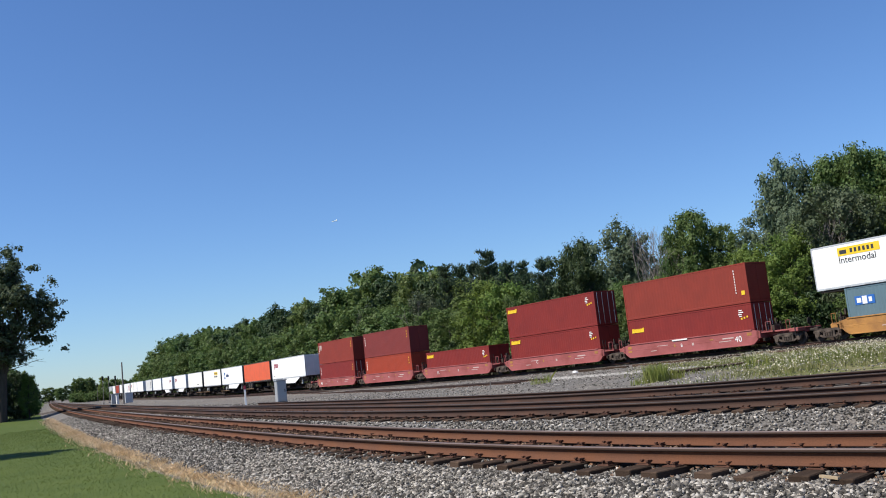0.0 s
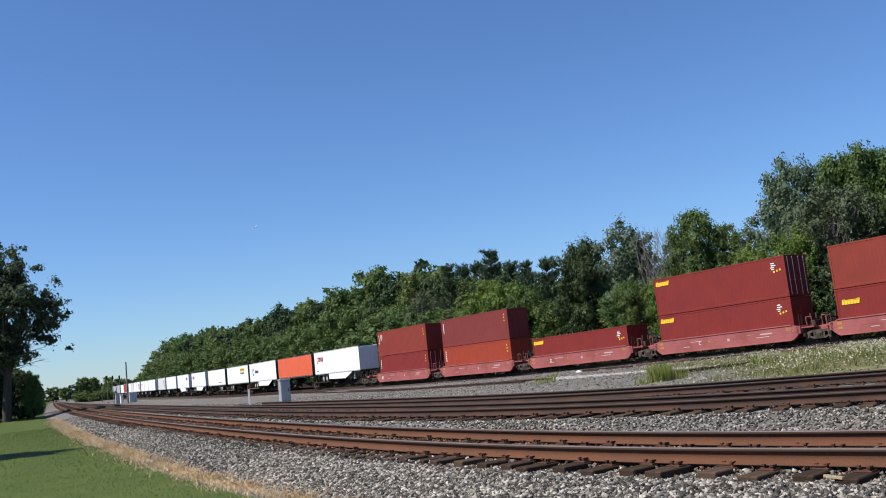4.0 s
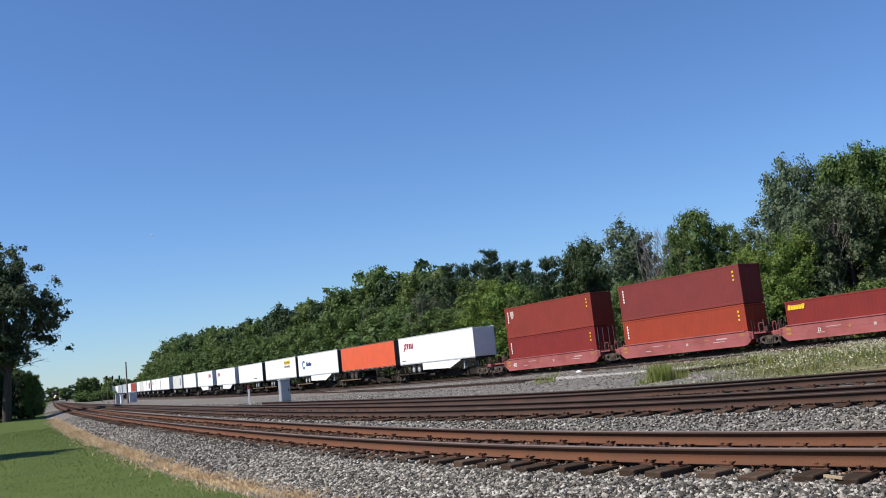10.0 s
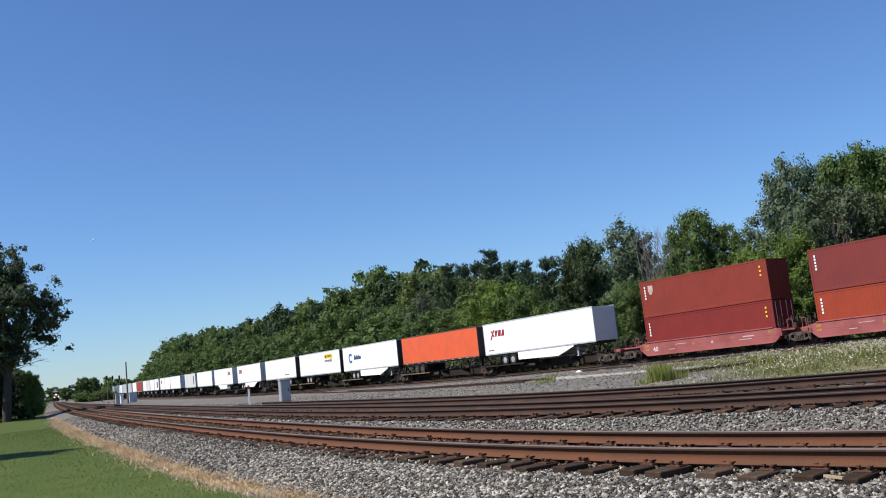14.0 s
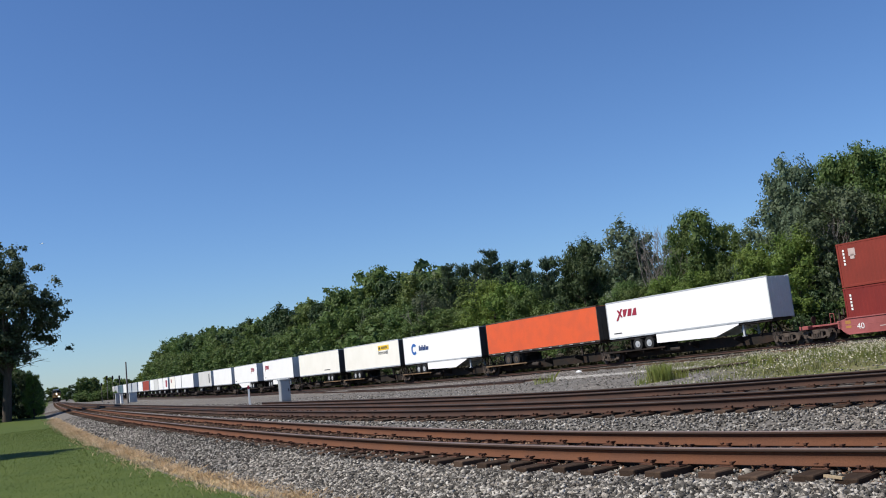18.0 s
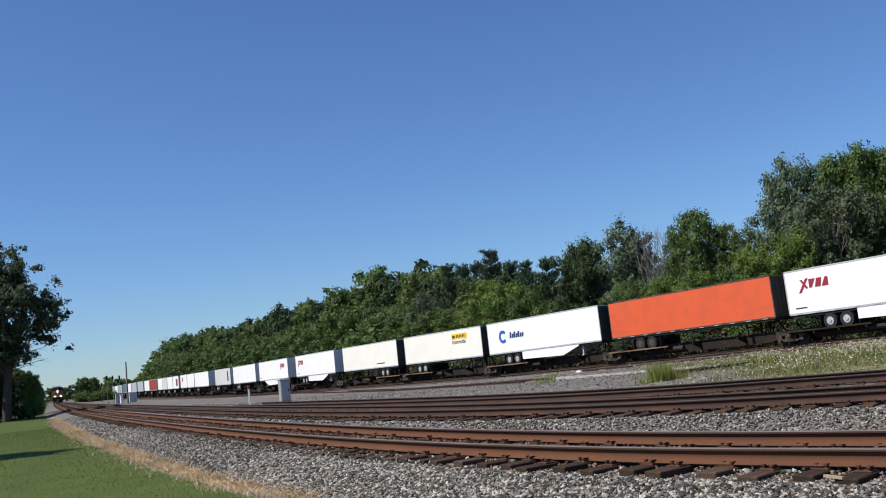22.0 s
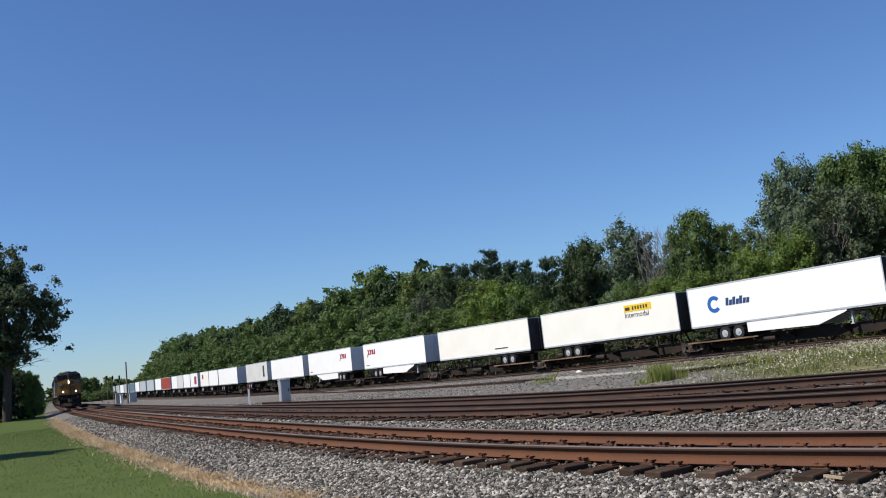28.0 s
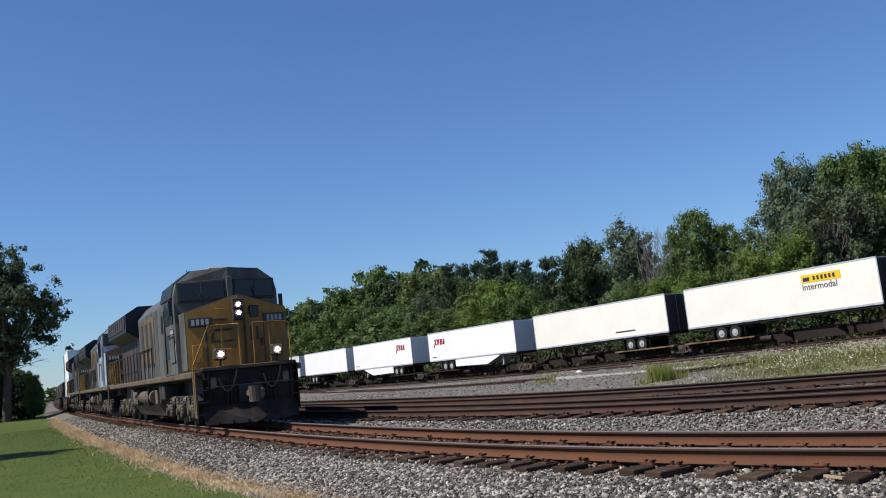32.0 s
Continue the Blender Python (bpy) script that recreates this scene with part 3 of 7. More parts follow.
def tree_meshes(kind, seed, fine=1.0):
    """Trunk with limbs, and crown, of one tree about 12 m tall."""
    rng = np.random.default_rng(seed)
    tv, tf, clumps = [], [], []
    if kind == "pine":
        H = 12.5
        limb(tv, tf, (0, 0, -0.5), (0.1, 0, H - 0.4), 0.2, 0.03)
        z, branches = 2.5, []
        while z < H - 0.3:
            reach = (0.30 + 2.3 * (1 - z / H) ** 0.7) * rng.uniform(0.7, 1.2)
            turn = rng.random() * 6.28
            for k in range(6):
                t = turn + k * 1.047 + rng.normal() * 0.25
                q = reach * rng.uniform(0.6, 1.15)
                e = (q * math.cos(t), q * math.sin(t), z + q * rng.uniform(0.45, 1.0))
                limb(tv, tf, (0, 0, z), e, 0.045, 0.012, 4)
                branches.append(((0, 0, z), e))
            z += rng.uniform(0.55, 0.95)
        branches.append(((0, 0, H - 1.2), (0.1, 0, H)))
        v, f = needle_sprays(rng, branches)
    else:
        H = {"broad": 12.0, "tall": 13.5, "bush": 5.0, "slim": 12.0}[kind]
        spread = {"broad": 3.6, "tall": 3.0, "bush": 2.8, "slim": 2.0}[kind]
        lean = rng.normal(size=2) * 0.3
        bole = H * (0.08 if kind == "bush" else 0.3)
        limb(tv, tf, (0, 0, -0.5), (lean[0], lean[1], bole), 0.026 * H, 0.018 * H, 8)
        limb(tv, tf, (lean[0], lean[1], bole), (lean[0] * 2, lean[1] * 2, H * 0.85), 0.018 * H, 0.05, 7)
        n = {"broad": 34, "tall": 34, "bush": 20, "slim": 24}[kind]
        for i in range(n):
            f = (i + 0.5) / n
            z = H * (0.16 + 0.84 * f) if kind != "bush" else H * (0.12 + 0.8 * f)
            wide = spread * (math.sin(math.pi * (0.18 + 0.71 * f)) ** 0.7)
            t = i * 2.4 + rng.random()
            q = wide * (0.45 + 0.55 * rng.random())
            c = (lean[0] * 1.5 + q * math.cos(t), lean[1] * 1.5 + q * math.sin(t), z)
            limb(tv, tf, (lean[0] * 1.3, lean[1] * 1.3, max(bole * 0.8, z - 0.35 * q - 0.6)), c, 0.05, 0.02, 5)
            clumps.append((c, (0.7 + 0.6 * rng.random()) * (0.7 if kind == "slim" else 1.0)))
            for k in range(2):
                e = np.array(c) + np.clip(rng.normal(size=3), -1.3, 1.3) * np.array([0.8, 0.8, 0.55])
                clumps.append((tuple(e), 0.4 + 0.4 * rng.random()))
        v, f = leaf_cloud(rng, clumps, 84 * fine * fine, 0.215 / fine)
    return tv, tf, v, f


TREES = {}


def tree_kind(key, kind, seed, leaf, fine=1.0):
    tv, tf, v, f = tree_meshes(kind, seed, fine)
    TREES[key] = (mesh_from("trunk", tv, tf, BARK), mesh_from("crown", v, f, leaf), float(np.percentile(v[:, 2], 99.7)))


# bush_a, and bush_g below: dark leaf colour imitates the shaded foot of the wood
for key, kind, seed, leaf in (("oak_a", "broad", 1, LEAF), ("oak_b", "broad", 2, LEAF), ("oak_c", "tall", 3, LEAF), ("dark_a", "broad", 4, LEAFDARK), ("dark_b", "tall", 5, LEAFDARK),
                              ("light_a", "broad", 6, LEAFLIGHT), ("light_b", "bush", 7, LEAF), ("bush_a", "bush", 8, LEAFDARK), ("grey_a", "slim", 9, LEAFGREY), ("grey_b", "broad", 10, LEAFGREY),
                              ("pine_a", "pine", 11, NEEDLE), ("pine_b", "pine", 12, NEEDLE)):
    tree_kind(key, kind, seed, leaf)

for key, kind, seed, leaf in (("dull_a", "broad", 47, LEAFDULL), ("oak_f", "broad", 41, LEAF), ("oak_g", "tall", 42, LEAF), ("light_f", "broad", 43, LEAFLIGHT), ("grey_f", "broad", 44, LEAFGREY), ("grey_s", "slim", 9, LEAFGREY), ("dark_f", "broad", 4, LEAFDARK), ("light_g", "bush", 45, LEAF), ("bush_g", "bush", 46, LEAFDARK)):
    tree_kind(key, kind, seed, leaf, 1.8)

for key, kind, seed, leaf in (("oak_m", "broad", 51, LEAF), ("oak_n", "broad", 52, LEAF), ("oak_l", "tall", 53, LEAF), ("dark_m", "broad", 54, LEAFDARK), ("light_m", "broad", 56, LEAFLIGHT)):
    tree_kind(key, kind, seed, leaf, 1.36)
for key, kind, seed, leaf in (("oak_x", "broad", 61, LEAF), ("oak_y", "tall", 62, LEAF), ("dark_x", "broad", 63, LEAFDARK)):
    tree_kind(key, kind, seed, leaf, 0.65)

MEDIUM = {"oak_a": "oak_m", "oak_b": "oak_n", "oak_c": "oak_l", "dark_a": "dark_m", "dark_b": "dark_m", "light_a": "light_m"}
COARSE = {"oak_a": "oak_x", "oak_b": "oak_x", "oak_c": "oak_y", "dark_a": "dark_x", "dark_b": "dark_x", "light_a": "oak_x"}


def grade(key, s):
    if s < 63:
        return COARSE.get(key, key)
    return FINE.get(key, key) if s < 112 else (MEDIUM.get(key, key) if s < 170 else key)


FINE = {"oak_a": "oak_f", "oak_b": "oak_f", "oak_c": "oak_g", "light_a": "light_f", "grey_b": "grey_f", "grey_a": "grey_s", "dark_a": "dark_f", "light_b": "light_g", "bush_a": "bush_g"}

TREE_WORDS = {"oak": ("leafy green broadleaf tree at the wood's edge", "tree"), "dark": ("dark green dense tree in the wood", "tree"), "light": ("bright green sunlit foliage by the tracks", "tree"),
              "bush": ("low green bush at the foot of the wood", "bush"), "grey": ("grey-green tree with airy foliage", "tree"), "dull": ("dull brownish-green tree in the wood", "tree"), "pine": ("dark pine rising over the wood", "pine tree")}


def put_tree(key, x, y, z, height, turn=0.0, wide=1.0):
    trunk, crown, top = TREES[key]
    kind = key.split("_")[0]
    low = key in ("light_b", "bush_a", "light_g", "bush_g")
    label, category = TREE_WORDS["bush" if low else kind]
    t = thing("bush" if low else ("pine_tree" if kind == "pine" else "tree"), label, category, "trees of the wood")
    k = height / top
    t.matrix_basis = pose(x, y, z, 0, 0, turn) @ Matrix.Diagonal((k * wide, k * wide, k, 1))
    shared("trunk", trunk, t)
    shared("crown", crown, t)
    return t


SKYLINE_S = (60, 70, 76, 84, 88, 92, 97, 102, 110, 116, 124, 131, 138, 151, 162, 170, 175, 180, 190, 200, 210, 226, 247, 265, 280, 313, 340, 397, 430, 445, 460)
SKYLINE_H = (14, 14.5, 14.6, 13.6, 9.4, 9.8, 10.0, 9.8, 10.3, 10.6, 11.4, 12.3, 13.1, 14.8, 16.5, 18.8, 19.6, 19.2, 18.0, 16.8, 16.8, 17.3, 18.4, 16.8, 17.7, 17.8, 19.2, 21.0, 20.2, 18.0, 11.0)


def make_wood():
    """The wood follows the freight line: a sunlit front row, two taller rows, a skirt of bushes."""
    rng = random.Random(21)
    s = 44.0
    while s < 456:
        tall = 0.9 + float(np.interp(s, SKYLINE_S, SKYLINE_H))
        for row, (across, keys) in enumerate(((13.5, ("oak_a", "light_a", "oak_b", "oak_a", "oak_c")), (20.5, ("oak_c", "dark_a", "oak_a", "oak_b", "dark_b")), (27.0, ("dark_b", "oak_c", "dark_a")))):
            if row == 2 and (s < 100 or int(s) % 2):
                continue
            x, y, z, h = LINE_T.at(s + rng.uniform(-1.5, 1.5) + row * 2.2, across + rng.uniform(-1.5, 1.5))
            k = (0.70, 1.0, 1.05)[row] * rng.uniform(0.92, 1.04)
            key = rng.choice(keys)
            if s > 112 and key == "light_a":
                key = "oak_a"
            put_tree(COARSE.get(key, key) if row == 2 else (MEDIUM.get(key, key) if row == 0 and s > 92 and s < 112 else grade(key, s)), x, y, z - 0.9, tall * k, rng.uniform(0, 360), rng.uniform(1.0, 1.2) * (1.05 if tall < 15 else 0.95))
        for k in range(2 if s < 230 else 1):
            x, y, z, h = LINE_T.at(s + k * 2.8 + rng.uniform(-1, 1), 9.3 + rng.uniform(-1, 1))
            # farther along mostly dark-leaved bushes, shade behind the train put into their colour
            key = rng.choice(("bush_a", "light_b", "light_b") if s < 96 else ("bush_a", "bush_a", "light_b"))
            put_tree(grade(key, s), x, y, z - 0.8, tall * rng.uniform(0.26, 0.38), rng.uniform(0, 360))
        s += 5.2 if s < 150 else (6.5 if s < 230 else 11.0)
    # the trees that stand out against the sky: kind, place along, across, height, width
    for key, s, across, tall, wide in (("pine_a", 149.8, 19, 16.9, 1.0), ("pine_b", 147.0, 20, 16.5, 0.9), ("pine_b", 141.2, 19, 16.1, 1.0), ("pine_a", 135.8, 18, 17.0, 1.15), ("pine_b", 132.6, 19, 15.0, 0.95), ("pine_a", 128.8, 19, 14.5, 0.95), ("pine_b", 122.8, 18, 14.1, 1.0),
                                       ("dark_a", 111.2, 14, 14.6, 0.72), ("dark_b", 112.6, 15, 13.6, 0.62), ("grey_a", 104.0, 14, 15.4, 0.95), ("grey_a", 102.6, 15, 14.4, 0.8), ("oak_c", 93.6, 15, 14.6, 0.72), ("oak_b", 96.3, 15.5, 13.0, 0.6), ("oak_c", 91.6, 16, 12.8, 0.7),
                                       ("grey_a", 89.2, 17, 12.2, 0.9), ("grey_b", 82.8, 16, 17.2, 0.66), ("grey_a", 84.2, 14, 14.4, 0.9), ("oak_c", 80.2, 17, 16.6, 0.72), ("oak_b", 78.0, 17, 16.6, 0.66), ("oak_c", 76.6, 18, 16.2, 0.75), ("grey_b", 80.2, 12.5, 12.6, 0.85), ("dull_a", 76.4, 12.0, 13.2, 0.9),
                                       ("oak_b", 73.5, 17, 15.4, 0.9), ("oak_c", 70.0, 18, 15.4, 0.95), ("light_a", 84.0, 9.6, 9.6, 0.85), ("light_a", 79.6, 9.4, 9.8, 0.9), ("light_a", 90.6, 10.2, 8.2, 0.95), ("light_a", 95.0, 10.5, 8.4, 0.8), ("oak_a", 102.0, 11.5, 8.8, 0.9), ("oak_a", 99.0, 11, 8.0, 0.9),
                                       ("light_a", 125.2, 11.5, 12.0, 1.0), ("light_a", 121.8, 11.0, 11.2, 0.95), ("light_a", 131.0, 11.5, 9.4, 0.8), ("oak_a", 119.5, 11.5, 9.8, 0.9), ("light_b", 160.0, 10.5, 8.8, 1.2), ("light_b", 164.5, 10.5, 8.0, 1.2), ("light_b", 178, 9.6, 6.6, 1.2), ("dull_a", 146.0, 13.5, 12.6, 0.8), ("dull_a", 167.0, 13.5, 12.6, 0.7)):
        x, y, z, h = LINE_T.at(s, across)
        put_tree(grade(key, s), x, y, z - 0.9, tall, s * 37 % 360, wide)
    for s, across, tall in ((99.8, 13.6, 14.2), (98.6, 14, 14.6), (97.6, 14.5, 13.6), (146.0, 12.2, 11.5), (167.2, 12.0, 10.0), (77.0, 10.4, 11.0)):
        x, y, z, h = LINE_T.at(s, across)
        bare_tree(x, y, z - 0.9, tall, int(s * 7))


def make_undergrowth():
    """Low brush added along the foot of the wood, behind the freight line; its dark brown stands in for shade."""
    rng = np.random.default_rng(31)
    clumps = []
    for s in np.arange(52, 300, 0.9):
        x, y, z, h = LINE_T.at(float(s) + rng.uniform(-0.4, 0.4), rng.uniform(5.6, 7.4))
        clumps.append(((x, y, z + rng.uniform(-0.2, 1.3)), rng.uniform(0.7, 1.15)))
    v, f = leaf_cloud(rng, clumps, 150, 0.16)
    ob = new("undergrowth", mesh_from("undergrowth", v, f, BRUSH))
    tagged(ob, "added low brush at the foot of the wood, coloured dark like shade", "undergrowth", kind="stuff")


def bare_tree(x, y, z, tall, seed):
    rng = random.Random(seed)
    verts, faces = [], []
    limb(verts, faces, (0, 0, -0.3), (0.1, 0, tall * 0.5), 0.16, 0.09)

    def fork(p, d, length, r, depth):
        q = p + d * length
        limb(verts, faces, p, q, r * 0.6, r * 0.4, 5)
        if depth:
            for k in range(3):
                e = (d + Vector((rng.uniform(-0.55, 0.55), rng.uniform(-0.55, 0.55), rng.uniform(0.0, 0.35)))).normalized()
                fork(q, e, length * rng.uniform(0.6, 0.8), r * 0.6, depth - 1)

    for k in range(6):
        zz = tall * (0.25 + 0.05 * k)
        d = Vector((rng.uniform(-0.5, 0.5), rng.uniform(-0.5, 0.5), 1)).normalized()
        fork(Vector((0.05, 0, zz)), d, tall * 0.2, 0.07, 3)
    t = thing("bare_tree", "bare grey dead tree among the green wood", "dead tree", "trees of the wood")
    t.matrix_basis = pose(x, y, z)
    ob = new("bare_crown", mesh_from("bare_crown", verts, faces, DEADWOOD))
    ob.parent = t


make_wood()
make_undergrowth()

# ---- the freight train on the far line ----


def run_t(t):
    """How far the freight train has come along its line at t seconds, from its place at 16 s."""
    u = (t - 16) / 10
    return 44.403 * u - 0.739 * u * u + 0.0056 * u ** 3


MOVERS = []     # (thing, line, place of its middle at 16 s, half its wheelbase, run)


def mover(ob, line, mid, half, run):
    MOVERS.append((ob, line, mid, half, run))


def place_on(line, mid, half):
    a, b = line.at(mid - half), line.at(mid + half)
    h = math.atan2(-(b[0] - a[0]), b[1] - a[1])
    pitch = math.atan2(b[2] - a[2], math.hypot(b[0] - a[0], b[1] - a[1]))
    return pose((a[0] + b[0]) / 2, (a[1] + b[1]) / 2, (a[2] + b[2]) / 2, math.degrees(pitch), 0, math.degrees(h))


CACHE = {}


def bogie(parent, y, name="truck"):
    """A two-axle freight truck: side frames, bolster and four wheels on axles."""
    if "bogie" not in CACHE:
        bm = bmesh.new()
        for sx in (-1, 1):
            lo, hi = sorted((sx * 0.95, sx * 1.10))
            prism(bm, [(-1.16, 0.56), (-0.5, 0.66), (0.5, 0.66), (1.16, 0.56), (1.16, 0.70), (0.5, 0.82), (-0.5, 0.82), (-1.16, 0.70)], "x", lo, hi)
            box(bm, lo, hi, -0.45, 0.45, 0.20, 0.30, 0.02)
            for g in (-1, 1):
                prism(bm, [(g * 0.42, 0.20), (g * 1.02, 0.46), (g * 1.02, 0.58), (g * 0.42, 0.32)], "x", lo, hi)
                prism(bm, [(g * 0.30, 0.28), (g * 0.44, 0.28), (g * 0.44, 0.70), (g * 0.30, 0.70)], "x", lo, hi)
            for k in (-0.19, 0, 0.19):
                tube(bm, (sx * 1.05, k, 0.30), (sx * 1.05, k, 0.52), 0.085, n=8)
            for k in (-0.88, 0.88):
                tube(bm, (sx * 0.98, k, 0.42), (sx * 1.16, k, 0.42), 0.15, n=10)
                box(bm, sx * 1.02 - 0.1, sx * 1.02 + 0.1, k - 0.20, k + 0.20, 0.46, 0.70, 0.02)
            box(bm, *sorted((sx * 0.9, sx * 1.13)), -0.27, 0.27, 0.52, 0.66, 0.02)
        box(bm, -1.05, 1.05, -0.2, 0.2, 0.48, 0.74, 0.02)
        for k in (-0.34, 0.34):
            tube(bm, (-0.8, k, 0.36), (0.8, k, 0.36), 0.05, n=6)
        me = bpy.data.meshes.new("truck_frame")
        bm.to_mesh(me)
        bm.free()
        me.materials.append(TRUCKBROWN)
        bm = bmesh.new()
        tube(bm, (-0.95, 0, 0), (0.95, 0, 0), 0.07, n=8)
        for sx in (-1, 1):
            tube(bm, (sx * 0.68, 0, 0), (sx * 0.80, 0, 0), 0.42, n=20)
            tube(bm, (sx * 0.66, 0, 0), (sx * 0.70, 0, 0), 0.45, n=20)
            tube(bm, (sx * 0.79, 0, 0), (sx * 0.83, 0, 0), 0.15, n=10)
        wm = bpy.data.meshes.new("wheelset")
        bm.to_mesh(wm)
        bm.free()
        wm.materials.append(STEEL)
        CACHE["bogie"] = (me, wm)
    me, wm = CACHE["bogie"]
    f = shared(name, me, parent, pose(0, y, 0))
    for dy in (-0.88, 0.88):
        shared("wheelset", wm, f, pose(0, dy, 0.42))
    return f


def text_part(words, size, material, parent, m, name="lettering", squash=1.0):
    cu = bpy.data.curves.new(name, "FONT")
    cu.body, cu.size, cu.extrude, cu.align_x = words, size, 0.004, "LEFT"
    cu.resolution_u = 3
    tmp = bpy.data.objects.new(name, cu)
    me = bpy.data.meshes.new_from_object(tmp)
    bpy.data.objects.remove(tmp)
    bpy.data.curves.remove(cu)
    me.name = name
    me.materials.clear()
    me.materials.append(material)
    ob = new(name, me)
    ob.parent = parent
    ob.matrix_basis = m @ Matrix.Diagonal((squash, 1, 1, 1))
    return ob


def on_side(y, z, out=1.31):
    """Pose for writing on the side that faces the lawn: reads towards smaller y."""
    return Matrix.Translation((-out, y, z)) @ Euler((radians(90), 0, radians(-90))).to_matrix().to_4x4()


def bars(parent, rows, material, out, name="marking"):
    """Small plain bars on the side that faces the lawn: (y, z, length, height)."""
    for y, z, w, h in rows:
        bm = bmesh.new()
        box(bm, -out - 0.006, -out + 0.002, y - w / 2, y + w / 2, z - h / 2, z + h / 2)
        part(name, bm, material, parent)


def corrugated(bm, L, W, z0, z1):
    """Box walls with upright corrugations on both long sides."""
    n = int(L / 0.28)
    pts = []
    step = L / n
    for i in range(n):
        y = -L / 2 + i * step
        pts += [(y, 0.0), (y + step * 0.36, 0.0), (y + step * 0.5, 0.012), (y + step * 0.86, 0.012)]
    pts.append((L / 2, 0.0))
    for sx in (-1, 1):
        a = [bm.verts.new((sx * (W / 2 - 0.01 - d), y, z0)) for y, d in pts]
        b = [bm.verts.new((sx * (W / 2 - 0.01 - d), y, z1)) for y, d in pts]
        for i in range(len(pts) - 1):
            vs = (a[i], a[i + 1], b[i + 1], b[i])
            bm.faces.new(vs if sx > 0 else vs[::-1])
    box(bm, -W / 2 + 0.05, W / 2 - 0.05, -L / 2 + 0.06, L / 2 - 0.06, z0 + 0.05, z1 - 0.03)


def shipping_box(name, label, material, L=12.19, H=2.9, W=2.44, frame_mat=None, doors="low", rods_on=False):
    """A steel shipping container: corrugated walls, posts, rails, corner castings, door end with lock rods."""
    key = ("box", material.name, L, H, doors)
    t = thing(name, label, "shipping container", "containers on the freight train")
    if key not in CACHE:
        bm = bmesh.new()
        corrugated(bm, L, W, 0.14, H - 0.10)
        shell = bpy.data.meshes.new("wall")
        bm.to_mesh(shell)
        bm.free()
        shell.materials.append(material)
        bm = bmesh.new()
        for sx in (-1, 1):
            x0, x1 = sorted((sx * (W / 2 - 0.11), sx * W / 2))
            box(bm, x0, x1, -L / 2, L / 2, 0, 0.16, 0.01)
            box(bm, x0, x1, -L / 2, L / 2, H - 0.11, H, 0.01)
            for sy in (-1, 1):
                y0, y1 = sorted((sy * (L / 2 - 0.13), sy * L / 2))
                box(bm, x0, x1, y0, y1, 0.0, H, 0.01)
        for sy in (-1, 1):
            y0, y1 = sorted((sy * (L / 2 - 0.1), sy * L / 2))
            box(bm, -W / 2, W / 2, y0, y1, 0, 0.16, 0.01)
            box(bm, -W / 2, W / 2, y0, y1, H - 0.12, H, 0.01)
        box(bm, -W / 2 + 0.1, W / 2 - 0.1, -L / 2 + 0.1, L / 2 - 0.1, H - 0.06, H - 0.02)
        posts = bpy.data.meshes.new("corner_frame")
        bm.to_mesh(posts)
        bm.free()
        posts.materials.append(frame_mat or material)
        bm = bmesh.new()
        box(bm, -0.085, 0.085, -0.09, 0.09, 0, 0.122, 0.008)
        cast = bpy.data.meshes.new("corner_casting")
        bm.to_mesh(cast)
        bm.free()
        cast.materials.append(frame_mat or material)
        e = -L / 2 if doors == "low" else L / 2
        g = -1 if doors == "low" else 1
        bm = bmesh.new()
        for x0, x1 in ((-W / 2 + 0.12, -0.01), (0.01, W / 2 - 0.12)):
            y0, y1 = sorted((e - g * 0.01, e - g * 0.06))
            box(bm, x0, x1, y0, y1, 0.17, H - 0.14, 0.01)
        door = bpy.data.meshes.new("door")
        bm.to_mesh(door)
        bm.free()
        door.materials.append(material)
        bm = bmesh.new()
        tube(bm, (0, e + g * 0.03, 0.12), (0, e + g * 0.03, H - 0.1), 0.022, n=8)
        box(bm, -0.05, 0.05, min(e, e + g * 0.05), max(e, e + g * 0.05), 1.1, 1.2)
        rods = bpy.data.meshes.new("lock_rod")
        bm.to_mesh(rods)
        bm.free()
        rods.materials.append(CHROME)
        CACHE[key] = (shell, posts, cast, door, rods)
    shell, posts, cast, door, rods = CACHE[key]
    for n, me in (("wall", shell), ("corner_frame", posts)):
        shared(n, me, t)
    for sx in (-1, 1):
        for sy in (-1, 1):
            for z in (0.0, H - 0.12):
                shared("corner_casting", cast, t, pose(sx * (W / 2 - 0.077), sy * (L / 2 - 0.082), z))
    d = shared("door", door, t)
    for x in (-0.92, -0.34, 0.34, 0.92) if rods_on else ():
        shared("lock_rod", rods, d, pose(x, 0, 0))
    return t


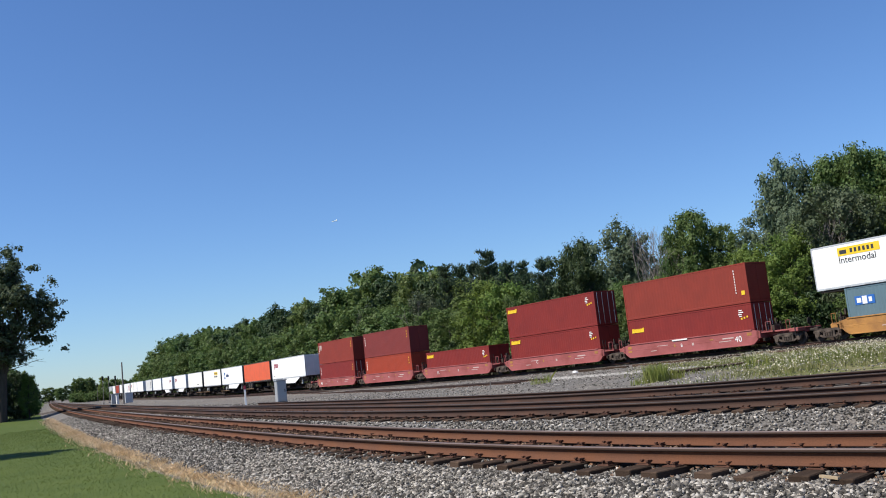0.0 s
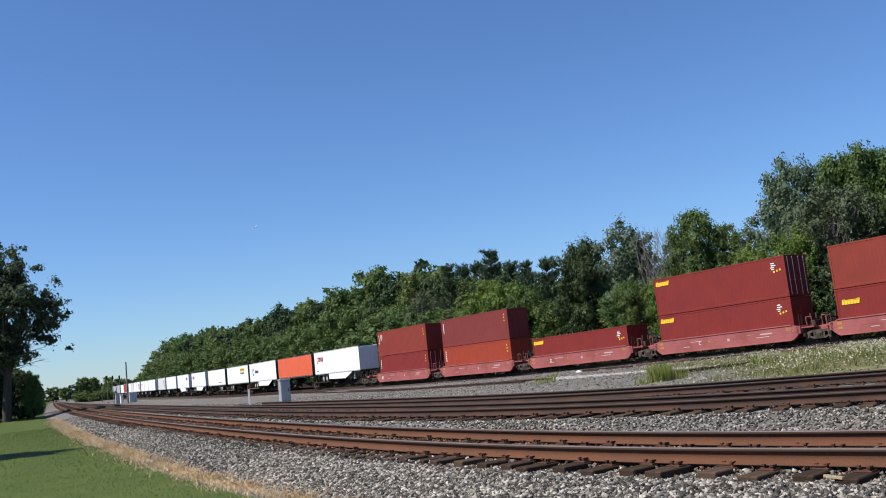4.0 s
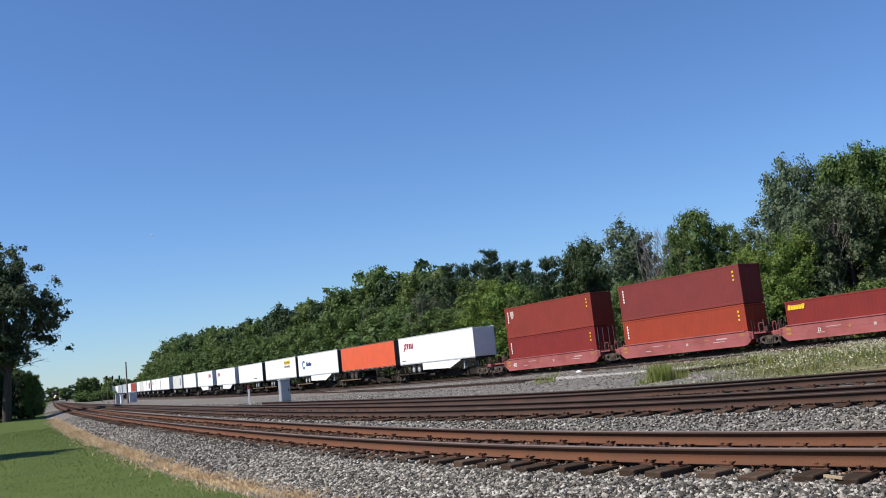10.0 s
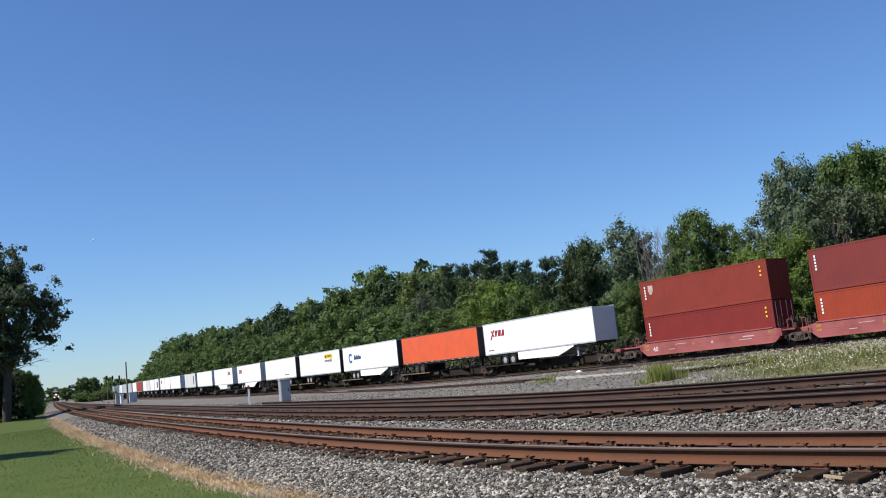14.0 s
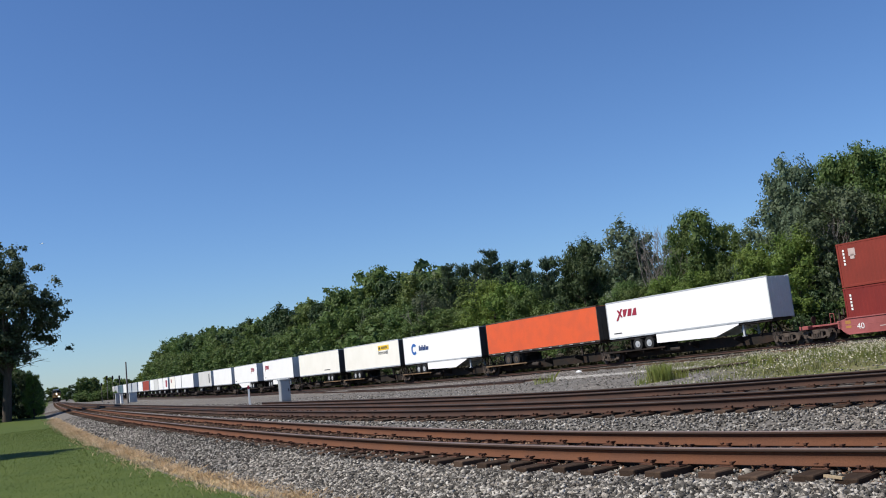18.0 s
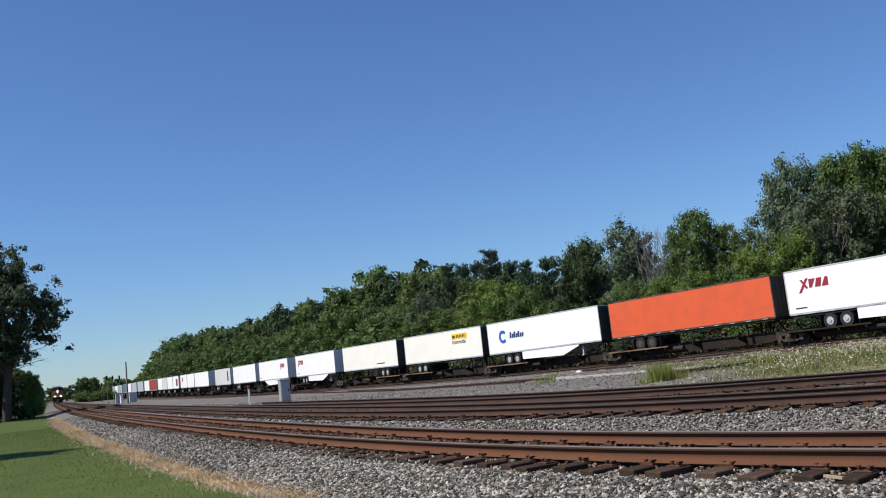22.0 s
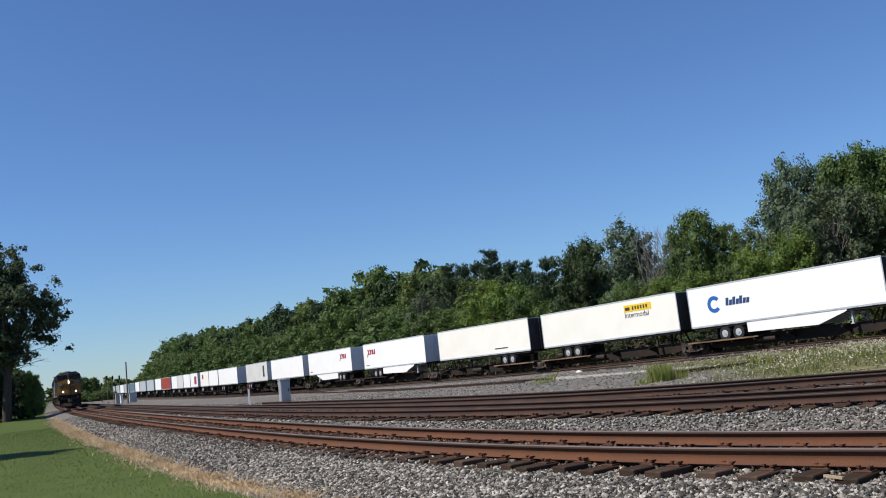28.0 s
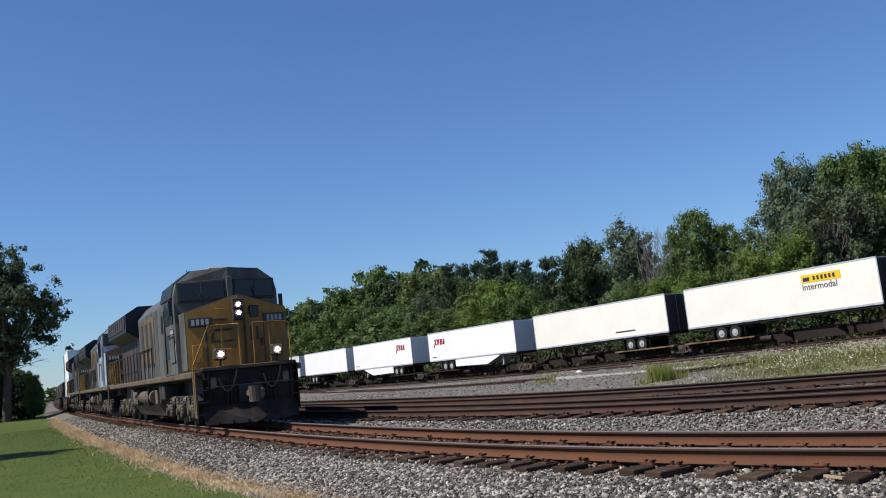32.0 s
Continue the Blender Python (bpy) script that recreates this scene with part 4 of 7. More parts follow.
def van_box(name, label, material, L=16.15, H=2.9, W=2.59, end=None, category="trailer", wheels=True, skirt="", flip=1):
    """A smooth-sided road trailer or domestic container: side panels with rails, ends, landing legs, wheels, skirt. flip: -1 where its rear leads."""
    t = thing(name, label, category, "trailers on the freight train")
    axle = 3.7 if L > 14 else 2.2
    key = ("van", material.name, L, H, wheels, skirt, flip, end.name if end else "")
    if key not in CACHE:
        out = []
        bm = bmesh.new()
        box(bm, -W / 2 + 0.010, W / 2 - 0.010, -L / 2 + 0.03, L / 2 - 0.03, 0.1, H - 0.05)
        out.append(("body", bm, material))
        bm = bmesh.new()
        for sx in (-1, 1):
            x0, x1 = sorted((sx * (W / 2 - 0.05), sx * W / 2))
            box(bm, x0, x1, -L / 2, L / 2, 0.0, 0.14, 0.008)
            box(bm, x0, x1, -L / 2, L / 2, H - 0.11, H, 0.008)
            for sy in (-1, 1):
                y0, y1 = sorted((sy * (L / 2 - 0.09), sy * L / 2))
                box(bm, x0, x1, y0, y1, 0, H, 0.008)
        out.append(("side_frame", bm, GREYBOX if material is not ORANGE else TRUCKBROWN))
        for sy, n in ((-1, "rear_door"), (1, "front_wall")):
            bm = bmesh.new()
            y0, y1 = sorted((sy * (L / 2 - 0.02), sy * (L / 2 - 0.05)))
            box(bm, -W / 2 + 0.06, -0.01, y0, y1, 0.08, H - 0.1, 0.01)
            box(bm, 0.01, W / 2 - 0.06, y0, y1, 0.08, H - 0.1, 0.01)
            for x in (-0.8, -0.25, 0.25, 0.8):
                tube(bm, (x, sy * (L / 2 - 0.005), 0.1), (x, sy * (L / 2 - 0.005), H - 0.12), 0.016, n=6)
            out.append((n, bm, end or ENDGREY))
        bm = bmesh.new()
        box(bm, -W / 2 + 0.1, W / 2 - 0.1, -L / 2 + 0.2, L / 2 - 0.2, -0.14, 0.08)
        out.append(("floor_frame", bm, STEEL))
        if wheels:
            at_y = flip * (L / 2 - axle)
            bm = bmesh.new()
            box(bm, -0.55, 0.55, at_y - 1.6, at_y + 1.6, -0.42, -0.1)
            out.append(("axle_slider", bm, STEEL))
            bm = bmesh.new()
            ly = flip * (-L / 2 + 2.9)
            for sx in (-1, 1):
                box(bm, sx * 0.85 - 0.07, sx * 0.85 + 0.07, ly - 0.07, ly + 0.07, -0.95, 0)
                box(bm, sx * 0.85 - 0.13, sx * 0.85 + 0.13, ly - 0.13, ly + 0.13, -1.0, -0.94)
                tube(bm, (sx * 0.85, ly, -0.75), (sx * 0.6, ly + flip * 0.75, -0.1), 0.045, n=6)
            tube(bm, (-0.85, ly, -0.4), (0.85, ly, -0.4), 0.03)
            out.append(("landing_leg", bm, GREYBOX if skirt else STEEL))

        if skirt:
            bm = bmesh.new()
            y1, y0 = flip * (L / 2 - axle - 1.45), flip * (-L / 2 + 3.0)
            for sx in (-1, 1):
                prism(bm, [(y1, 0.0), (y1, -0.72), (y0 + flip * 2.2, -0.80), (y0, -0.12), (y0, 0.0)], "x", *sorted((sx * (W / 2 - 0.06), sx * (W / 2 - 0.03))))
            out.append(("side_skirt", bm, WHITE))
        made = []
        for n, bm, m in out:
            me = bpy.data.meshes.new(n)
            bm.to_mesh(me)
            bm.free()
            me.materials.append(m)
            made.append((n, me))
        bm = bmesh.new()
        tube(bm, (0.78, 0, 0), (1.27, 0, 0), 0.50, n=20)
        tyre = bpy.data.meshes.new("tyre")
        bm.to_mesh(tyre)
        bm.free()
        tyre.materials.append(BLACK)
        bm = bmesh.new()
        tube(bm, (1.2, 0, 0), (1.285, 0, 0), 0.29, 0.27, n=16)
        tube(bm, (1.27, 0, 0), (1.33, 0, 0), 0.12, n=10)
        rim = bpy.data.meshes.new("rim")
        bm.to_mesh(rim)
        bm.free()
        rim.materials.append(CHROME if material is not ORANGE else TANKGREY)
        CACHE[key] = (made, tyre, rim)
    made, tyre, rim = CACHE[key]
    for n, me in made:
        shared(n, me, t)
    if "tape" not in CACHE:
        bm = bmesh.new()
        box(bm, -0.006, 0.004, -0.22, 0.22, 0.015, 0.075)
        CACHE["tape"] = bpy.data.meshes.new("reflective_strip")
        bm.to_mesh(CACHE["tape"])
        bm.free()
        CACHE["tape"].materials.append(CABINET)
    if wheels:
        if "flap" not in CACHE:
            bm = bmesh.new()
            box(bm, -0.2, 0.2, 0, 0.03, -0.95, -0.2)
            CACHE["flap"] = bpy.data.meshes.new("mud_flap")
            bm.to_mesh(CACHE["flap"])
            bm.free()
            CACHE["flap"].materials.append(BLACK)
        for sx in (-1, 1):
            for dy in (1.4, -1.45):
                shared("mud_flap", CACHE["flap"], t, pose(sx, flip * (L / 2 - axle + dy), 0))
    for k in range(11):
        shared("reflective_strip", CACHE["tape"], t, pose(-W / 2, -L / 2 + 0.9 + k * (L - 1.8) / 10, 0))
    if wheels:
        for dy in (-0.62, 0.62):
            for turn in (0, 180):
                w = shared("tyre", tyre, t, pose(0, flip * (L / 2 - axle) + dy, -0.62, 0, 0, turn))
                shared("rim", rim, w)
    return t


def ladder_mesh():
    if "ladder" not in CACHE:
        bm = bmesh.new()
        for x in (-0.16, 0.16):
            tube(bm, (x, 0, 0), (x, 0, 1.0), 0.022, n=6)
        for z in (0.35, 0.68, 0.98):
            tube(bm, (-0.16, 0, z), (0.16, 0, z), 0.018, n=6)
        me = bpy.data.meshes.new("ladder")
        bm.to_mesh(me)
        bm.free()
        me.materials.append(STEEL)
        CACHE["ladder"] = me
    return CACHE["ladder"]


def well_car(label, material, L=12.6, pitch=15.62, end_low=False, end_high=False):
    """One unit of an articulated well car: deep side sills, end platforms over the trucks, rails, trucks."""
    t = thing("well_car", label, "well car", "units of the stack train")
    for sx in (-1, 1):
        bm = bmesh.new()
        x0, x1 = sorted((sx * 1.30, sx * 1.50))
        prism(bm, [(-L / 2 - 0.05, 0.50), (-L / 2 + 0.25, 0.28), (L / 2 - 0.25, 0.28), (L / 2 + 0.05, 0.50), (L / 2 + 0.3, 0.78), (L / 2 + 0.3, 1.18), (L / 2 - 0.3, 1.30), (-L / 2 + 0.3, 1.30), (-L / 2 - 0.3, 1.18), (-L / 2 - 0.3, 0.78)], "x", x0, x1)
        sill = part("side_sill", bm, material, t, "faded weathered side sill")
        for z0, z1, cut in ((1.27, 1.35, 0.25), (0.80, 0.835, -0.1), (0.24, 0.32, 0.35)):
            bm = bmesh.new()
            x0, x1 = sorted((sx * 1.26, sx * (1.508 if cut < 0 else 1.55)))
            box(bm, x0, x1, -L / 2 + cut, L / 2 - cut, z0, z1, 0.01)
            part("sill_flange", bm, material, sill)
    if "well_beam" not in CACHE:
        bm = bmesh.new()
        box(bm, -1.3, 1.3, -0.1, 0.1, 0.26, 0.34)
        me = bpy.data.meshes.new("cross_beam")
        bm.to_mesh(me)
        bm.free()
        me.materials.append(BROWNCAR)
        CACHE["well_beam"] = me
    for y in np.linspace(-L / 2 + 1, L / 2 - 1, 7):
        shared("cross_beam", CACHE["well_beam"], t, pose(0, float(y), 0))
    for g in (-1, 1):
        bm = bmesh.new()
        last = end_high if g > 0 else end_low
        y0, y1 = sorted((g * (L / 2 + 0.1), g * (pitch / 2 + (1.9 if last else 0.2))))
        box(bm, -0.5, 0.5, y0, y1, 0.76, 1.08, 0.03)
        box(bm, -1.5, 1.5, *sorted((g * (L / 2 + 0.05), g * (L / 2 + 0.4))), 0.66, 1.2, 0.03)
        prism(bm, [(-1.45, g * (L / 2 + 0.3)), (1.45, g * (L / 2 + 0.3)), (1.1, g * (L / 2 + 1.2)), (-1.1, g * (L / 2 + 1.2))], "z", 1.02, 1.12)
        if last:
            box(bm, -1.4, 1.4, *sorted((g * (pitch / 2 + 1.2), g * (pitch / 2 + 1.9))), 0.86, 1.12, 0.03)
            box(bm, -0.9, 0.9, *sorted((g * (L / 2 + 0.4), g * (pitch / 2 + 1.3))), 0.98, 1.10, 0.02)
        end = part("end_platform", bm, material, t)
        bm = bmesh.new()
        for x in (-0.85, -0.3, 0.35, 0.85):
            box(bm, x - 0.06, x + 0.06, *sorted((g * (L / 2 + 0.5), g * (L / 2 + 0.62))), 1.0, 1.75 if abs(x) > 0.5 else 2.0)
        box(bm, -0.95, 0.95, *sorted((g * (L / 2 + 0.5), g * (L / 2 + 0.6))), 1.5, 1.6)
        box(bm, -0.5, 0.2, *sorted((g * (L / 2 + 0.62), g * (L / 2 + 0.95))), 1.1, 1.5, 0.03)
        part("end_frame", bm, STEEL, end)
        for sx in (-1, 1):
            shared("ladder", ladder_mesh(), end, pose(sx * 1.3, g * (L / 2 + 0.38), 1.0))
            bm = bmesh.new()
            for a, c in (((1.2, 0.75, 1.1), (1.2, 0.75, 1.75)), ((1.1, 1.12, 1.1), (1.1, 1.12, 1.75)), ((1.2, 0.75, 1.75), (1.1, 1.12, 1.75))):
                tube(bm, (sx * a[0], g * (L / 2 + a[1]), a[2]), (sx * c[0], g * (L / 2 + c[1]), c[2]), 0.022, n=6)
            part("grab_rail", bm, material, end)
            bm = bmesh.new()
            box(bm, *sorted((sx * 0.75, sx * 1.32)), *sorted((g * (L / 2 + 0.42), g * (L / 2 + 0.62))), 0.42, 0.66, 0.02)
            part("step", bm, BROWNCAR, end)
    bogie(t, pitch / 2 + (0.8 if end_high else 0))
    if end_low:
        bogie(t, -pitch / 2 - 0.8)
    for g in [g for g, last in ((-1, end_low), (1, end_high)) if last]:
        e = g * (pitch / 2 + 1.8)
        bm = bmesh.new()
        tube(bm, (0, e, 0.86), (0, e + g * 0.6, 0.86), 0.11, n=8)
        box(bm, -0.2, 0.2, *sorted((e + g * 0.5, e + g * 0.85)), 0.7, 1.02, 0.05)
        part("coupler", bm, STEEL, t)
        bm = bmesh.new()
        tube(bm, (0.2, e, 1.5), (0.2, e + g * 0.04, 1.5), 0.26, n=14)
        tube(bm, (0.2, e, 1.05), (0.2, e, 1.5), 0.04, n=6)
        part("brake_wheel", bm, STEEL, t)
        for sx in (-1, 1):
            shared("ladder", ladder_mesh(), t, pose(sx * 1.3, e - g * 0.1, 0.45))
    bars(t, [(-L / 2 + 0.5, 1.05, 0.4, 0.22), (L / 2 - 0.4, 1.05, 0.4, 0.22), (L / 2 - 0.4, 0.75, 0.4, 0.15)], YELLOWCAR, 1.503, "reflector")
    bars(t, [(y, z, w, h) for y, z, w, h in ((-3.9, 0.92, 1.0, 0.09), (-3.6, 0.72, 1.1, 0.05), (-0.6, 0.8, 0.2, 0.2), (2.4, 0.95, 1.1, 0.04), (3.4, 0.62, 0.6, 0.05))], FADEDMARK, 1.503, "stencil")
    bars(t, [(-2.4, 0.95, 0.35, 0.09), (1.2, 0.85, 0.16, 0.22)], YELLOWCAR, 1.503, "stencil")
    return t


def spine_car(label, edge=None, flip=1):
    """A spine car unit that carries one trailer: centre beam, wheel platforms, hitch stand, trucks."""
    t = thing("spine_car", label, "spine car", "units of the trailer train")
    if "spine" not in CACHE:
        L = 17.4
        a = bmesh.new()
        prism(a, [(-L / 2, 0.62), (-L / 2 + 2.2, 0.28), (L / 2 - 2.2, 0.28), (L / 2, 0.62), (L / 2, 0.93), (L / 2 - 1.6, 1.02), (-L / 2 + 1.6, 1.02), (-L / 2, 0.93)], "x", -0.42, 0.42)
        for g in (-1, 1):
            box(a, -0.9, 0.9, *sorted((g * (L / 2 - 1.1), g * (L / 2 - 0.1))), 0.72, 0.86)
        b = bmesh.new()
        box(b, -1.42, 1.42, 2.0, 8.5, 0.78, 0.88, 0.01)
        x = bmesh.new()
        box(x, -1.4, 1.4, -0.06, 0.06, 0.62, 0.80)
        c = bmesh.new()
        for sx in (-1, 1):
            tube(c, (sx * 0.5, -6.3, 0.9), (sx * 0.25, -6.9, 1.95), 0.06)
            tube(c, (sx * 0.5, -7.5, 0.9), (sx * 0.25, -7.0, 1.95), 0.06)
        box(c, -0.5, 0.5, -7.3, -6.6, 1.92, 2.02, 0.02)
        g1, g2, h1 = bmesh.new(), bmesh.new(), bmesh.new()
        prism(h1, [(-1.36, 0.92), (-0.42, 0.98), (-0.42, 0.45), (-1.36, 0.80)], "y", -0.07, 0.07)
        box(g1, -1.0, -0.43, -8.4, -7.6, 0.55, 0.95, 0.04)
        tube(g2, (-0.75, 1.0, 0.62), (-0.75, 2.6, 0.62), 0.19, n=10)
        box(g2, -0.8, -0.4, 1.3, 1.4, 0.6, 0.9)
        e = bmesh.new()
        box(e, 1.425, 1.45, 2.0, 8.5, 0.79, 0.90, 0.005)
        made = []
        for n, bm, m in (("centre_beam", a, BROWNCAR), ("wheel_platform", b, BROWNCAR), ("hitch_stand", c, BROWNCAR), ("platform_edge", e, TANEDGE), ("bracket", h1, BROWNCAR), ("equipment_box", g1, STEEL), ("air_tank", g2, STEEL), ("cross_beam", x, BROWNCAR)):
            me = bpy.data.meshes.new(n)
            bm.to_mesh(me)
            bm.free()
            me.materials.append(m)
            made.append((n, me))
        CACHE["spine"] = made
    for n, me in CACHE["spine"]:
        if n == "platform_edge":
            if edge is not None:
                me = me.copy()
                me.materials[0] = edge
            shared(n, me, t, pose(0, 0 if flip > 0 else -10.5, 0))
            shared(n, me, t, pose(0, 10.5 if flip > 0 else 0, 0, 0, 0, 180))
        elif n == "cross_beam":
            for y in (2.4, 4.4, 6.3, 8.2):
                shared(n, me, t, pose(0, flip * y, 0))
        elif n == "bracket":
            for y in (-4.6, -0.4):
                shared(n, me, t, pose(0, flip * y, 0))
        elif n in ("wheel_platform", "hitch_stand"):
            shared(n, me, t, pose(0, 0, 0, 0, 0, 0 if flip > 0 else 180))
        else:
            shared(n, me, t)
    for g in (-1, 1):
        for sx in (-1, 1):
            shared("ladder", ladder_mesh(), t, pose(sx * 1.25, g * 8.05, 0.55, 0, 0, 90))
    bogie(t, -8.85)
    return t


def stacked(mid, boxes, car, base=0.36):
    """A well car unit with its containers; all run together along the line."""
    mover(car, LINE_T, mid, 7.81, run_t)
    z = base
    for b, H in boxes:
        b["lift"] = z
        mover(b, LINE_T, mid, 7.81, run_t)
        z += H + 0.045


def wordmark(t, y, z, material, w=0.9):
    """A slanting wordmark, drawn as plain blocks."""
    bm = bmesh.new()
    for k in range(6):
        y0, s = y + w * (0.5 - (k + 0.5) / 6), w / 6
        prism(bm, [(y0 + s * 0.66, z - 0.15), (y0 - s * 0.24, z - 0.15), (y0 - s * 0.56, z + (0.19 if k in (0, 5) else 0.12)), (y0 + s * 0.36, z + (0.19 if k in (0, 5) else 0.12))], "x", -1.234, -1.224)
    box(bm, -1.234, -1.224, y - w * 0.52, y + w * 0.45, z + 0.09, z + 0.15)
    part("logo", bm, material, t)


def codes(t, L, H):
    y = -L / 2
    bars(t, [(y + 1.0, H - 0.45, 0.28, 0.07), (y + 0.95, H - 0.6, 0.4, 0.07), (y + 1.05, H - 0.74, 0.3, 0.07), (y + 1.02, H - 0.87, 0.22, 0.06)], SIGNWHITE, 1.225, "code")
    bars(t, [(y + 0.95, H - 1.05, 0.13, 0.13), (y + 0.7, H - 1.0, 0.13, 0.13), (y + 0.45, H - 0.95, 0.13, 0.13)], SIGNYELLOW, 1.225, "decal")


def make_stack_train():
    red = "dark red corrugated steel shipping container in a well car"
    cars = {}
    for key, mid in (("g", 9.36), ("f", 24.98), ("e", 40.77), ("b", 56.36), ("a", 71.94)):
        cars[key] = (mid, well_car("faded red articulated well car unit on the far track", PINKCAR, end_low=(key == "g"), end_high=(key == "a")))
    a1 = shipping_box("container", "brown corrugated steel container stacked on another", BROWNBOX)
    a2 = shipping_box("container", red, REDBOX, rods_on=True)
    b1 = shipping_box("container", "maroon corrugated steel container stacked on an orange one", MAROON)
    b2 = shipping_box("container", "faded orange-red corrugated container in a well car", ORANGERED)
    e1 = shipping_box("container", "dark red corrugated container alone in a well car", REDBOX, H=2.59)
    f1 = shipping_box("container", "dark red corrugated container stacked on another", REDBOX, rods_on=True)
    f2 = shipping_box("container", red, REDBOX)
    g1 = shipping_box("container", "red-brown corrugated container stacked on another", BROWNBOX)
    g2 = shipping_box("container", red, REDBOX, rods_on=True)
    for c, low in ((e1, 0.31), (f1, 0.0), (f2, 0.0)):
        wordmark(c, 5.2, 2.45 - low, SIGNYELLOW, 1.35)
        codes(c, 12.19, 2.9 - low)
    wordmark(g2, 5.0, 2.0, SIGNYELLOW, 1.3)
    codes(g2, 12.19, 2.9)
    for c in (a1, a2, b1, b2):
        bars(c, [(5.6, 2.4 - 0.22 * i, 0.13, 0.15) for i in range(5)], SIGNWHITE, 1.225, "code")
        bars(c, [(-5.5, 2.4 - 0.3 * i, 0.14, 0.14) for i in range(3)], SIGNYELLOW, 1.225, "decal")
    bars(a1, [(5.0, 2.25, 0.5, 0.5), (5.0, 1.95, 0.3, 0.3)], FADEDMARK, 1.225, "emblem")
    bars(g1, [(-5.0, 2.4 - 0.2 * i, 0.07, 0.12) for i in range(9)], SIGNWHITE, 1.225, "code")
    bars(g1, [(-5.6, 0.75, 0.3, 0.3)], SIGNYELLOW, 1.225, "decal")
    for key, boxes in (("a", (a2, a1)), ("b", (b2, b1)), ("e", (e1,)), ("f", (f2, f1)), ("g", (g2, g1))):
        stacked(cars[key][0], [(b, 2.9) for b in boxes], cars[key][1])
    text_part("40", 0.62, SIGNWHITE, cars["g"][1], on_side(-4.5, 0.58, 1.512))
    text_part("40", 0.55, SIGNWHITE, cars["a"][1], on_side(5.3, 0.55, 1.512))
    for key, letter, y in (("g", "B", 0.6), ("f", "C", 2.2), ("e", "D", 3.6)):
        text_part(letter, 0.36, SIGNWHITE, cars[key][1], on_side(y, 0.68, 1.512))
    bars(cars["g"][1], [(0.6, 1.24, 1.5, 0.1)], SIGNWHITE, 1.556, "reflector")
    # the yellow car ahead, with a grey-blue container under a long white one
    car = well_car("weathered yellow well car on the far track", YELLOWCAR, end_low=True)
    low = shipping_box("container", "blue-grey corrugated container under a longer white one", BLUEGREY)
    bars(low, [(4.75, 2.0, 1.4, 0.56)], BLUE, 1.225, "sign_panel")
    bars(low, [(5.16, 2.0, 0.3, 0.3), (4.76, 2.0, 0.34, 0.5), (4.36, 2.0, 0.22, 0.3)], SIGNWHITE, 1.232, "sign_mark")
    high = van_box("container", "long white container with a yellow sign stacked on a shorter one", WHITE, category="shipping container", wheels=False)
    hauler_sign(high, 4.6)
    stacked(-10.3, [(low, 2.9), (high, 2.9)], car)


def hauler_sign(t, y):
    """Yellow sign panel with dark marks, and the word below it."""
    bars(t, [(y, 2.35, 3.0, 0.55)], SIGNYELLOW, 1.295, "sign_panel")
    bars(t, [(y + 1.1, 2.32, 0.5, 0.26)] + [(y + 0.5 - 0.3 * i, 2.35, 0.17, 0.28) for i in range(6)], SIGNDARK, 1.302, "sign_mark")
    text_part("Intermodal", 0.62, SIGNDARK, t, on_side(y + 1.5, 1.6, 1.30), squash=0.98)


def word_logo(t, y, z, material=SIGNRED):
    """A bold slanted mark: two crossed strokes and three plain leaning blocks of uneven shape."""
    bm = bmesh.new()
    prism(bm, [(y + 0.42, z - 0.28), (y + 0.22, z - 0.28), (y - 0.42, z + 0.66), (y - 0.22, z + 0.66)], "x", -1.308, -1.296)
    part("logo_stroke", bm, material, t)
    bm = bmesh.new()
    prism(bm, [(y + 0.24, z + 0.60), (y + 0.06, z + 0.60), (y - 0.36, z - 0.02), (y - 0.16, z - 0.02)], "x", -1.3085, -1.2965)
    part("logo_stroke", bm, material, t)
    for i, (foot, head) in enumerate(((0.20, 0.50), (0.42, 0.40), (0.50, 0.22))):
        y0 = y - 0.62 - 0.56 * i
        bm = bmesh.new()
        prism(bm, [(y0 + foot / 2 + 0.08, z), (y0 - foot / 2 + 0.08, z), (y0 - head / 2 - 0.08, z + 0.58), (y0 + head / 2 - 0.08, z + 0.58)], "x", -1.308, -1.296)
        part("logo_block", bm, material, t)


